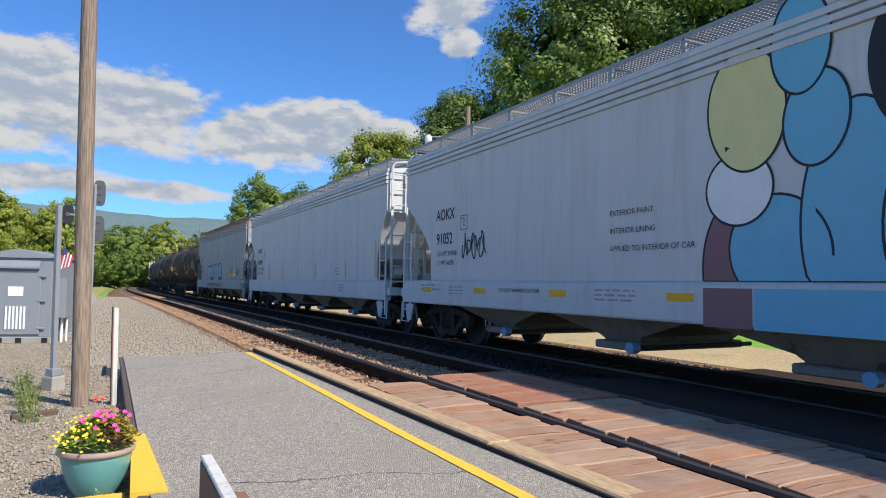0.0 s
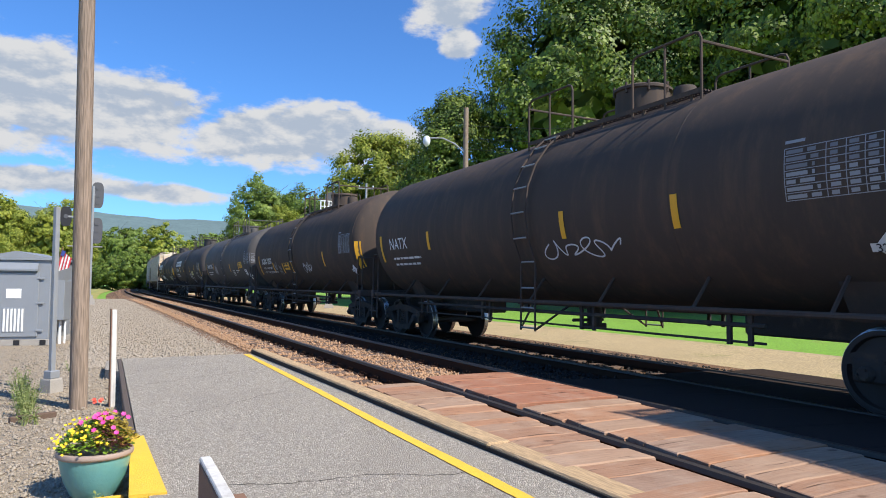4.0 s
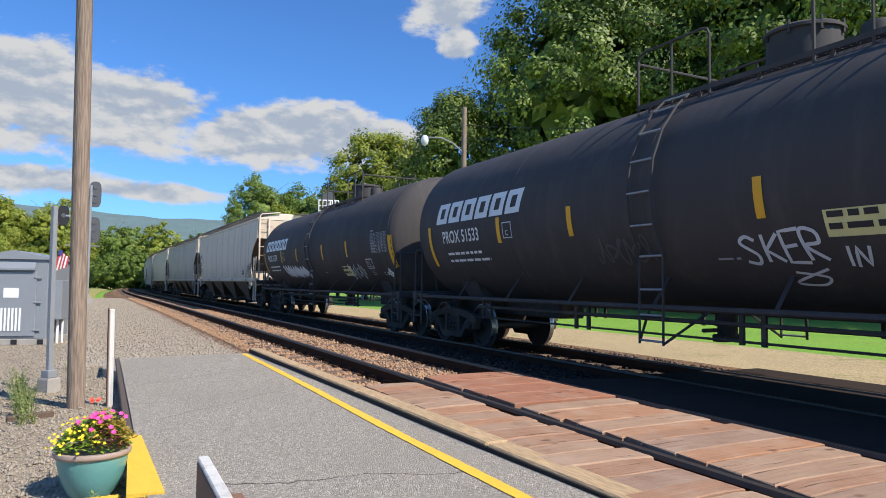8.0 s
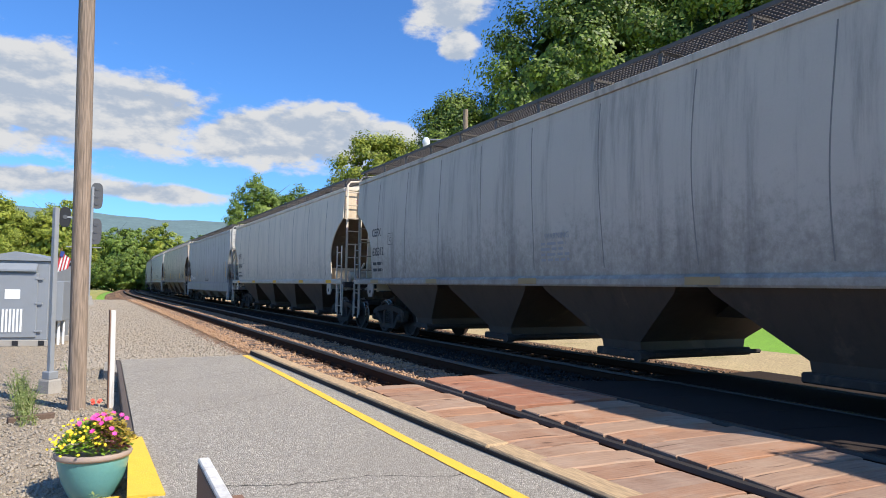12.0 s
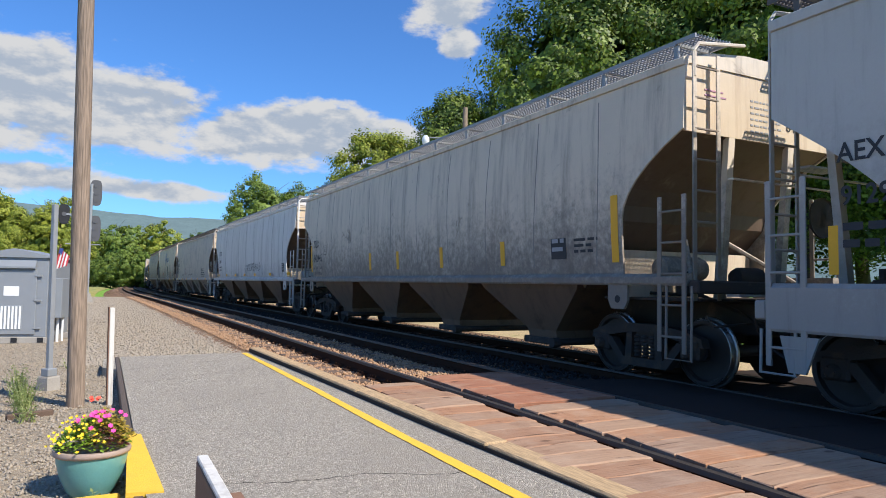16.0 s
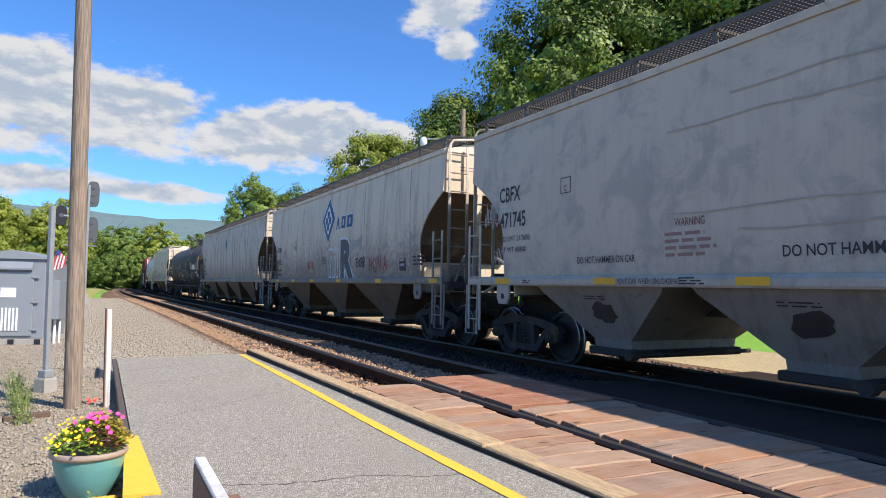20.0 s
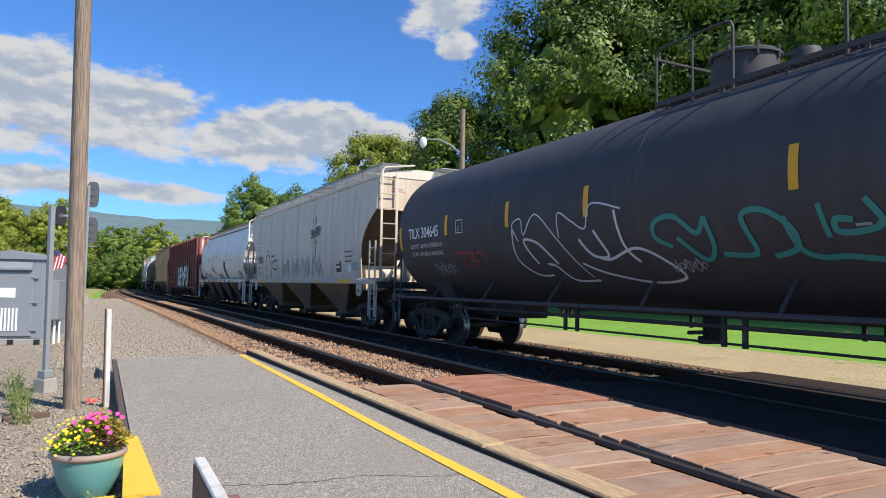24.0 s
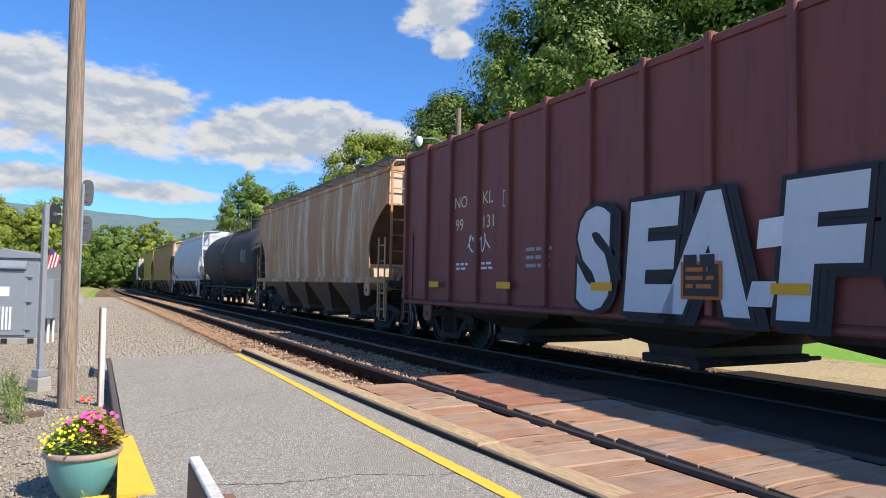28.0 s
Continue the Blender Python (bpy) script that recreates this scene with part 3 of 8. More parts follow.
for e0, e1, top_z in ((-0.84, -0.10, 0.0), (0.115, GAUGE - 0.115, 0.002)):
    s = -4.0
    last = 7.62 if e0 < 0 else 5.72
    while s < last - 0.12:
        w = rnd.uniform(0.21, 0.36)
        s1 = min(s + w - rnd.choice((0.004, 0.005, 0.008, 0.016)), last)
        a = e0 - rnd.uniform(-0.05, 0.03) - (0.07 if 4.0 > s else 0.0) * (e0 < 0)
        plank(s, s1, a, e1 + rnd.uniform(-0.05, 0.035), top_z + rnd.uniform(-0.010, 0.008), M["plank"], rnd.uniform(-0.02, 0.02))
        s += w
for s, s1 in ((5.74, 6.30), (6.31, 6.83), (6.84, 7.38), (7.39, 7.90)):
    plank(s, s1, 0.115 + rnd.uniform(-0.02, 0.01), GAUGE - 0.10 + rnd.uniform(-0.02, 0.02), 0.020, M["red_plank"])

# dark paved filling of the crossing on and beside the train's track; the train's shade is in its colour
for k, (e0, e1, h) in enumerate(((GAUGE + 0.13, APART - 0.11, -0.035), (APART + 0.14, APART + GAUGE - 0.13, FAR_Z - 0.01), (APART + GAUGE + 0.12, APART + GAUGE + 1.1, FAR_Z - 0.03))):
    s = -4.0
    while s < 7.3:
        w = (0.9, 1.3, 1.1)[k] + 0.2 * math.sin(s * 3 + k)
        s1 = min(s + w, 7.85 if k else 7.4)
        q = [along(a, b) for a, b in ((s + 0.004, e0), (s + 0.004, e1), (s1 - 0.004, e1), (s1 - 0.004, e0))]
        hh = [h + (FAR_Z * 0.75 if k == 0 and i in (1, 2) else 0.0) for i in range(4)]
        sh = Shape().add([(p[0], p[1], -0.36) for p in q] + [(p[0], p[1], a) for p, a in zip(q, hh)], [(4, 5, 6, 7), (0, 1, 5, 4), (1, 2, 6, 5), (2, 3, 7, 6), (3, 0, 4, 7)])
        part("crossing_panel", sh, M["panel"], crossing, "crossing panel coloured dark for the train's shade")
        s = s1

# spikes, plates and anchors that hold the rails to the ties
for e, z, s0, s1 in ((0.0, 0.0, 8.0, 62), (GAUGE, 0.0, 8.0, 62), (APART, FAR_Z, 8.2, 45)):
    sh = Shape()
    s, i = s0, 0
    while s < s1:
        x, y, th = along(s, e)
        m = pose(x, y, z - 0.172, 0, 0, -math.degrees(th))
        def put(a0, a1, b0, b1, c0, c1):
            sh.add([m @ Vector((p, q, r)) for p in (a0, a1) for q in (b0, b1) for r in (c0, c1)], [(0, 1, 3, 2), (4, 6, 7, 5), (0, 4, 5, 1), (2, 3, 7, 6), (1, 5, 7, 3)])
        put(-0.17, 0.17, -0.09, 0.09, -0.004, 0.016)
        for sx in (-1, 1):
            for b in (-0.05, 0.05):
                put(sx * 0.085 - 0.016, sx * 0.085 + 0.016, b - 0.012, b + 0.012, 0.0, 0.055)
            put(sx * 0.07 - 0.03, sx * 0.07 + 0.03, 0.115, 0.145, -0.03, 0.045)
            if i % 2:
                put(sx * 0.07 - 0.03, sx * 0.07 + 0.03, -0.145, -0.115, -0.03, 0.045)
        s += 0.55
        i += 1
    tagged(part("rail_fastenings", sh, M["rail"]), "rusty tie plates, spikes and anchors along a rail", "rail fastenings", "rail fastenings", "stuff")


def crack(pts, w=0.006):
    sh = Shape()
    rr = random.Random(len(pts))
    L = []
    for (x0, y0), (x1, y1) in zip(pts, pts[1:]):
        for k in range(8):
            u = k / 8
            L.append((x0 + (x1 - x0) * u + rr.uniform(-0.015, 0.015), y0 + (y1 - y0) * u + rr.uniform(-0.02, 0.02)))
    z = PLAT_Z
    zz = lambda x, y: z + 0.012 * noise.noise((x * 0.35, y * 0.35, 0.3)) + fall(x, y) + 0.003
    rings = [[(x, y - w * rr.uniform(0.3, 1), zz(x, y)), (x, y + w * rr.uniform(0.3, 1), zz(x, y))] for x, y in L]
    part("crack", sh.loft(rings, closed=False, cap=False), M["crack_and_shade"], platform, "dark crack in the asphalt")


crack([(0.45, 6.75), (0.8, 7.1), (1.2, 7.35), (1.6, 7.75), (2.05, 8.05)])
crack([(0.5, 9.3), (1.0, 9.55), (1.5, 9.9), (2.2, 10.3)], 0.008)
crack([(0.6, 4.5), (1.1, 4.3), (1.6, 4.25), (2.1, 4.0), (2.35, 4.05)])
crack([(0.4, 10.7), (1.2, 11.2), (2.0, 11.4)], 0.007)
crack([(0.42, 3.6), (0.5, 5.2), (0.45, 6.75)], 0.004)

# ---- utility pole ----
pole = thing("utility_pole", pose(-0.245, 8.75, GROUND_Z, 0, -0.9, 0), "tall weathered brown wooden utility pole", "pole")
part("shaft", Shape().turn([(0.094, -0.2), (0.092, 1.5), (0.088, 4.0), (0.080, 8.5)], 24), M["pole"], pole, smooth=40)

# ---- trees ----
def crown_mesh(name, mat, seed, height, radius, low, n_clump, leaves, size, clump_r):
    """Leaf sprays on the outside of a lobed crown, with coarse shaded leaves inside that close it."""
    g = np.random.default_rng(seed)
    lobes = g.normal(0, 1, (9, 3))
    lobes /= np.linalg.norm(lobes, axis=1, keepdims=True)

    def swell(d):
        """Lobed outline: how far the crown reaches in the direction d."""
        near = np.max(d @ lobes.T, axis=1)
        return 0.70 + 0.34 * np.clip((near - 0.55) / 0.45, 0, 1) ** 0.8

    def place(n, lo, hi):
        d = g.normal(0, 1, (n, 3))
        d /= np.linalg.norm(d, axis=1, keepdims=True)
        r = (lo + (hi - lo) * g.random((n, 1))) * swell(d)[:, None]
        q = d * r
        taper = 1.0 - 0.30 * np.clip(q[:, 2:], 0, 1) - 0.12 * np.clip(-q[:, 2:], 0, 1)
        return np.concatenate([q[:, :2] * radius * taper, low + (height - low) * (q[:, 2:] * 0.5 + 0.5)], 1), d

    def quads(p, nrm, s):
        u = np.cross(nrm, g.normal(0, 1, p.shape))
        u /= np.linalg.norm(u, axis=1, keepdims=True)
        v = np.cross(nrm, u)
        return np.stack([p - u * s * 0.9, p - v * s * 0.55 + nrm * s * 0.10, p + u * s * 0.9, p + v * s * 0.55 + nrm * s * 0.10], 1).reshape(-1, 3)

    cen, way = place(n_clump, 0.80, 1.0)
    c, w = np.repeat(cen, leaves, 0), np.repeat(way, leaves, 0)
    off = g.normal(0, 1, c.shape)
    off /= np.linalg.norm(off, axis=1, keepdims=True)
    off += 0.45 * w + np.array([0, 0, 0.15])
    off *= clump_r * g.uniform(0.5, 1.15, (len(c), 1)) * np.repeat(g.uniform(0.55, 1.3, (n_clump, 1)), leaves, 0)
    off[:, 2] *= 0.75
    nrm = off / np.linalg.norm(off, axis=1, keepdims=True) + 0.35 * w + g.normal(0, 0.33, c.shape)
    nrm /= np.linalg.norm(nrm, axis=1, keepdims=True)
    q = quads(c + off, nrm, size * g.uniform(0.6, 1.35, (len(c), 1)))
    core, cw = place(1500, 0.25, 0.72)
    q = np.concatenate([q, quads(core, cw + g.normal(0, 0.25, cw.shape), 0.040 * radius * g.uniform(2.0, 3.2, (1500, 1)))])
    me = bpy.data.meshes.new(name)
    n = len(q) // 4
    me.vertices.add(4 * n)
    me.vertices.foreach_set("co", q.ravel())
    me.loops.add(4 * n)
    me.loops.foreach_set("vertex_index", np.arange(4 * n, dtype=np.int32))
    me.polygons.add(n)
    me.polygons.foreach_set("loop_start", np.arange(0, 4 * n, 4, dtype=np.int32))
    me.update(calc_edges=True)
    me.materials.append(mat)
    return me


def trunk_mesh(seed, height, low, radius):
    rr = random.Random(seed)
    sh = Shape()
    x = y = 0.0
    r = height * 0.018
    z = -0.3
    while z < height * 0.8:
        dz = height * 0.12
        nx, ny = x + rr.uniform(-0.3, 0.3), y + rr.uniform(-0.3, 0.3)
        sh.bar((x, y, z), (nx, ny, z + dz), r, 9, r * 0.84)
        if z > low * 0.6:
            for _ in range(3):
                a = rr.uniform(0, 6.28)
                ln = radius * rr.uniform(0.3, 0.5)
                m = (nx + ln * 0.5 * math.cos(a), ny + ln * 0.5 * math.sin(a), z + dz + ln * 0.35)
                sh.bar((nx, ny, z + dz * 0.8), m, r * 0.5, 6, r * 0.32)
                sh.bar(m, (nx + ln * math.cos(a + 0.3), ny + ln * math.sin(a + 0.3), z + dz + ln * 0.8), r * 0.32, 5, r * 0.1)
        x, y, z, r = nx, ny, z + dz, r * 0.84
    return sh.mesh("trunk", M["bark"], 60)


KINDS = {}


def tree(kind, x, y, height, turn=0.0, label="", z=-0.6):
    """kind: (leaf material, seed, spread, foot of the crown) for a tree of 10 m, scaled to its height."""
    mat, seed, spread, low, n_clump, leaves, size = kind
    if kind not in KINDS:
        KINDS[kind] = (crown_mesh("crown", M[mat], seed, 10.0, spread, low, n_clump, leaves, size, 0.50), trunk_mesh(seed, 10.0, low, spread))
    crown, trunk = KINDS[kind]
    t = thing("tree", pose(x, y, z, 0, 0, turn) @ Matrix.Scale(height / 10.0, 4), label, "tree", "trees along the railway")
    part("trunk", trunk, None, t)
    part("crown", crown, None, t)
    return t


DENSE = ("leaf_dark", 3, 3.4, 0.6, 235, 270, 0.056)
DENSE2 = ("leaf_dark", 8, 3.2, 0.4, 235, 270, 0.056)
SLIM = ("leaf_dark", 17, 2.0, 0.4, 190, 250, 0.064)
MID = ("leaf_mid", 5, 3.6, 0.6, 210, 150, 0.095)
LIGHT = ("leaf_light", 12, 3.8, 0.3, 210, 150, 0.095)
FAR = ("leaf_mid", 21, 4.4, -1.2, 170, 80, 0.15)
FARL = ("leaf_light", 23, 4.6, -1.2, 170, 80, 0.15)
BUSH = ("leaf_mid", 29, 5.6, -1.5, 170, 90, 0.17)


def at_px(az, d):
    a = radians(az)
    return d * math.sin(a), d * math.cos(a)


def tree_at(kind, az, d, height, turn, label):
    x, y = at_px(az, d)
    tree(kind, x, y, height, turn, label)


NARROW = ("leaf_light", 14, 2.9, 0.4, 210, 160, 0.085)
for i, (kind, az, d, h) in enumerate((
        (SLIM, 27.1, 54, 18.4), (DENSE, 38.6, 47, 26), (DENSE2, 46, 42, 25), (DENSE, 55, 39, 23), (DENSE2, 64, 37, 23), (DENSE, 75, 37, 24), (DENSE2, 88, 36, 24), (DENSE, 102, 36, 24),
        (DENSE2, 33.5, 58, 17), (DENSE, 42, 62, 32), (DENSE2, 50, 60, 32), (DENSE, 59, 58, 31))):
    k = 1.0 if i in (0, 8) else 1.22 if i == 1 or i > 8 else 1.42
    tree_at(kind, az, d * k, 1.8 + (h - 1.8) * k, i * 67, "tall dark green leafy tree behind the tracks")
for i, (kind, az, d, h) in enumerate(((NARROW, 20.3, 78, 19.3), (NARROW, 23.0, 76, 18.6), (MID, 17.9, 86, 15.0), (MID, 15.2, 108, 18.0), (MID, 11.9, 112, 19.6), (LIGHT, 13.6, 102, 13.5))):
    tree_at(kind, az, d, h, i * 83, "leafy green tree beyond the curve")
for i in range(17):
    az = -4.0 + i * 0.9 + 0.3 * math.sin(i * 9)
    tree_at((FAR, FARL)[i % 4 == 1], az, 190 + 18 * math.sin(i * 4.0), 14.0 + 2.2 * math.sin(i * 2.3), i * 51, "distant green tree at the edge of the woods")
for i in range(9):
    az = -13.0 + i * 1.2
    tree_at((LIGHT, FARL, LIGHT)[i % 3], az, 92 + 8 * math.sin(i * 3.0), 12.9 + 1.0 * math.sin(i * 1.7) - 0.36 * i, i * 77, "yellow-green tree behind the equipment cabinet")

for i, (az, d, h) in enumerate(((-1.2, 150, 6.0), (0.4, 146, 7.5), (2.0, 140, 8.6), (3.4, 138, 7.6), (4.8, 150, 7.0), (6.4, 160, 7.2))):
    x, y = at_px(az, d)
    tree(BUSH, x, y, h, i * 59, "bright green bushy shrub at the field's end")

# ---- far hill ----
sh = Shape()
ring = []
for i in range(121):
    az = -50 + 140 * i / 120
    x, y = at_px(az, 2600)
    ring.append((x, y, 235 + 40 * noise.noise((az * 0.06, 0, 2.0)) + 9 * noise.noise((az * 0.7, 0, 5.0))))
low = [(x * 0.62, y * 0.62, -5) for x, y, _ in ring]
midr = [(x * 0.85, y * 0.85, z * 0.62 + 8 * noise.noise((x * 0.01, y * 0.01, 0))) for x, y, z in ring]
sh.loft([low, midr, ring], closed=False, cap=False)
tagged(part("hill", sh, M["hill"], None, smooth=60), "low wooded ridge on the horizon, coloured blue-green with haze", "hill", kind="structure")

# ---- things on the left of the platform ----
post = thing("marker_post", pose(0.10, 8.72, GROUND_Z, 0, -0.8, 12), "slim white-painted square wooden post beside the platform", "post")
part("shaft", Shape().box(-0.022, 0.030, -0.03, 0.03, -0.1, 1.12, 0.006), M["whitewood"], post)
part("edge_strip", Shape().box(-0.034, -0.0225, -0.028, 0.028, -0.1, 1.13, 0.003), M["brownwood"], post, "bare red-brown board edge")
part("kerb_board", Shape().box(0.20, 0.262, -6, 12.5, -0.45, PLAT_Z - 0.004, 0.008), M["kerbwood"], platform, "dark weathered kerb board")
part("broken_corner", Shape().prism([(0.02, 11.2), (0.20, 10.9), (0.20, 12.45), (0.03, 12.4)], "z", -0.4, PLAT_Z - 0.02), M["asphalt"], platform)
part("yellow_step", Shape().prism([(0.16, 4.47), (0.37, 4.43), (0.315, 6.12), (0.215, 6.15)], "z", -0.3, PLAT_Z + 0.02), M["yellow"], platform, "kerb end painted bright yellow")
part("yellow_beam", Shape().box(-0.75, 0.14, 4.62, 4.80, -0.3, -0.155, 0.012), M["yellow"], platform, "timber painted bright yellow")

rail_fence = thing("low_fence", pose(0.028, 0, 0), "low brown board fence with a white cap rail", "fence")
part("cap_rail", Shape().box(0.351, 0.398, -3.0, 3.06, 0.435, 0.455, 0.005), M["whitewood"], rail_fence, "white cap rail")
part("board", Shape().box(0.349, 0.385, -3.0, 3.05, 0.22, 0.434, 0.004), M["brownwood"], rail_fence)
part("board", Shape().box(0.349, 0.385, -3.0, 3.05, -0.05, 0.19, 0.004), M["brownwood"], rail_fence)
for y in (2.62, 1.2, -0.4, -2.0):
    part("fence_post", Shape().box(0.386, 0.47, y - 0.045, y + 0.045, -0.3, 0.434 if y < 2 else 0.40, 0.005), M["whitewood"] if y < 2 else M["brownwood"], rail_fence)

gal = thing("steel_post", pose(-0.60, 10.15, GROUND_Z, 0, -0.6, 42), "grey galvanised steel post on a concrete foot", "post")
part("tube", Shape().box(-0.032, 0.032, -0.032, 0.032, 0.2, 2.42, 0.008), M["galv"], gal)
part("foot", Shape().loft([[(-a, -a, z), (a, -a, z), (a, a, z), (-a, a, z)] for a, z in ((0.10, -0.1), (0.092, 0.16), (0.085, 0.18))]), M["concrete"], gal, "tapered concrete foot")
part("base_plate", Shape().box(-0.068, 0.068, -0.068, 0.068, 0.18, 0.28, 0.008), M["galv"], gal)
flag = thing("small_flag", pose(-0.615, 10.22, 1.30, 0, 12, -20), "small striped red, white and blue flag on a stick", "flag")
part("stick", Shape().bar((0, 0, -0.08), (0.01, 0, 0.36), 0.006, 6), M["brownwood"], flag)
for k in range(7):
    sh = Shape()
    x0 = 0.012 + k * 0.020
    lo = 0.02 + 0.012 * k
    for a, b, in ((lo, 0.30 - 0.01 * k),):
        sh.add([(x0, 0.004 * math.sin(k), a), (x0 + 0.020, 0.004 * math.sin(k + 1), a + 0.01), (x0 + 0.020, 0.004 * math.sin(k + 1), b), (x0, 0.004 * math.sin(k), b)], [(0, 1, 2, 3)])
    part("stripe", sh, M["flag_red"] if k % 2 == 0 else M["white"], flag)
part("canton", Shape().box(0.012, 0.055, -0.008, 0.008, 0.24, 0.31), M["flag_blue"], flag)

cab = thing("equipment_cabinet", pose(-1.13, 17.37, GROUND_Z, 0, 0, -13), "grey steel trackside equipment cabinet on a pale base", "cabinet")
part("plinth", Shape().box(-1.42, 0.02, -0.02, 1.6, 0.0, 0.14, 0.01), M["concrete"], cab)
for x in (-1.0, -0.62, -0.1):
    part("plinth_slot", Shape().box(x - 0.06, x + 0.06, -0.03, 0.05, 0.02, 0.13), M["black"], cab)
part("body", Shape().box(-1.40, 0.0, 0.0, 1.58, 0.14, 1.90, 0.012), M["cabinet"], cab)
part("roof", Shape().prism([(-1.45, 1.90), (-1.45, 1.94), (-0.70, 2.10), (0.05, 1.94), (0.05, 1.90)], "y", -0.05, 1.63), M["cabinet"], cab)
door = part("door", Shape().box(-1.20, -0.22, -0.035, -0.002, 0.20, 1.62, 0.008), M["cabinet"], cab)
part("canopy", Shape().prism([(-0.03, 1.66), (-0.10, 1.66), (-0.10, 1.70), (-0.03, 1.84)], "x", -1.22, -0.24), M["cabinet"], cab, "rain canopy over the door")
part("louvre_panel", Shape().box(-0.92, -0.48, -0.042, -0.035, 0.30, 0.84, 0.003), M["cabinet"], door)
for k in range(6):
    part("louvre", Shape().box(-0.90 + k * 0.072, -0.86 + k * 0.072, -0.052, -0.042, 0.32, 0.82, 0.003), M["white"], door, "pale louvre slat")
part("notice", Shape().box(-0.86, -0.56, -0.042, -0.036, 1.05, 1.26), M["white"], door, "small white notice")
for z in (0.34, 0.95, 1.5):
    part("hinge", Shape().box(-0.26, -0.10, -0.05, -0.03, z - 0.02, z + 0.02, 0.004), M["galv"], door)
part("handle", Shape().bar((-1.13, -0.07, 0.85), (-1.13, -0.07, 1.0), 0.014, 8), M["black"], door)
part("side_box", Shape().box(0.005, 0.22, 0.25, 0.9, 0.55, 1.45, 0.01), M["cabinet"], cab, "small grey meter box")
part("conduit", Shape().bar((0.10, 0.45, 0.0), (0.10, 0.45, 0.55), 0.03, 8), M["white"], cab)
part("conduit", Shape().bar((0.16, 0.6, 0.0), (0.16, 0.6, 0.55), 0.025, 8), M["white"], cab)
part("antenna", Shape().bar((-0.05, 0.4, 1.9), (-0.05, 0.4, 2.35), 0.014, 6).bar((-0.05, 0.4, 2.3), (-0.05, 0.4, 2.5), 0.035, 8), M["white"], cab)

sig = thing("railway_signal", pose(-0.93, 46.4, GROUND_Z), "tall grey railway signal mast with dark oval heads and a ladder", "signal")
part("mast", Shape().bar((0, 0, 0), (0, 0, 7.3), 0.09, 12), M["galv"], sig)
part("foot", Shape().prism([(-0.35, 0), (0.35, 0), (0.16, 0.6), (-0.16, 0.6)], "y", -0.3, 0.3), M["concrete"], sig)
lad = part("ladder", Shape().box(-0.55, -0.51, -0.03, 0.03, 0.3, 6.9), M["galv"], sig)
part("stile", Shape().box(-0.20, -0.16, -0.03, 0.03, 0.3, 6.9), M["galv"], lad)
for k in range(20):
    part("rung", Shape().bar((-0.53, 0, 0.5 + 0.32 * k), (-0.18, 0, 0.5 + 0.32 * k), 0.015, 5), M["galv"], lad)
for x, z, w, h in ((0.24, 6.75, 0.34, 0.8), (0.24, 4.55, 0.34, 0.8), (-1.42, 5.35, 0.30, 0.6)):
    head = part("signal_head", Shape().prism([(x + w * math.copysign(abs(math.cos(a)) ** 0.6, math.cos(a)), z + h * math.copysign(abs(math.sin(a)) ** 0.6, math.sin(a))) for a in [2 * math.pi * i / 24 for i in range(24)]], "y", -0.03, 0.03),
                M["signalgrey"] if x > 0 else M["black"], sig, "dark oval signal backboard")
    for dz in (-0.45, 0, 0.45):
        if abs(dz) < h * 0.7:
            part("lamp_housing", Shape().bar((x, -0.06, z + dz), (x, 0.28, z + dz), 0.13, 12), M["signalgrey"], head)
    part("bracket_arm", Shape().box(min(0, x), max(0, x), -0.05, 0.05, z - 0.05, z + 0.05), M["galv"], head)
part("platform_grate", Shape().box(-1.3, 0.6, 0.1, 0.7, 3.55, 3.6), M["galv"], sig)

sx_, sy_ = at_px(16.98, 48.0)
sig = thing("railway_signal", pose(sx_, sy_, -0.55, 0, 0, -17), "far railway signal with a white railed platform and dark round head", "signal")
part("mast", Shape().bar((0, 0, 0), (0, 0, 7.4), 0.09, 12), M["galv"], sig)
part("foot", Shape().prism([(-0.35, 0), (0.35, 0), (0.16, 0.6), (-0.16, 0.6)], "y", -0.3, 0.3), M["concrete"], sig)
part("signal_head", Shape().prism([(0.42 * math.cos(6.283 * k / 24), 7.75 + 0.5 * math.sin(6.283 * k / 24)) for k in range(24)], "y", -0.03, 0.03), M["signalgrey"], sig, "dark round signal backboard")
part("platform_grate", Shape().box(-0.7, 0.7, -0.5, 0.5, 6.35, 6.40), M["galv"], sig)
cage = part("railing", Shape().box(-0.7, 0.7, -0.52, -0.48, 7.52, 7.60), M["white"], sig, "white steel railing")
for x in (-0.68, -0.42, -0.12, 0.10, 0.24, 0.44, 0.68):
    part("baluster", Shape().box(x - 0.035, x + 0.035, -0.52, -0.48, 6.4, 7.52), M["white"], cage)
for z in (6.78, 7.15):
    part("rail_bar", Shape().box(-0.68, -0.10, -0.515, -0.485, z, z + 0.05), M["white"], cage)
px_, py_ = at_px(19.95, 70.0)
tp = thing("utility_pole", pose(px_, py_, -0.6, 0, 0, -20), "far pale pole with a short crossarm", "pole")
part("shaft", Shape().turn([(0.16, -0.2), (0.12, 12.3)], 12), M["galv"], tp, smooth=40)
part("crossarm", Shape().box(-0.8, 0.8, -0.06, 0.06, 11.7, 11.85, 0.01), M["galv"], tp)
for x in (-0.7, 0.7):
    part("insulator", Shape().turn([(0.05, 11.85), (0.08, 11.95), (0.04, 12.1)], 10, "z", (x, 0, 0)), M["white"], tp)

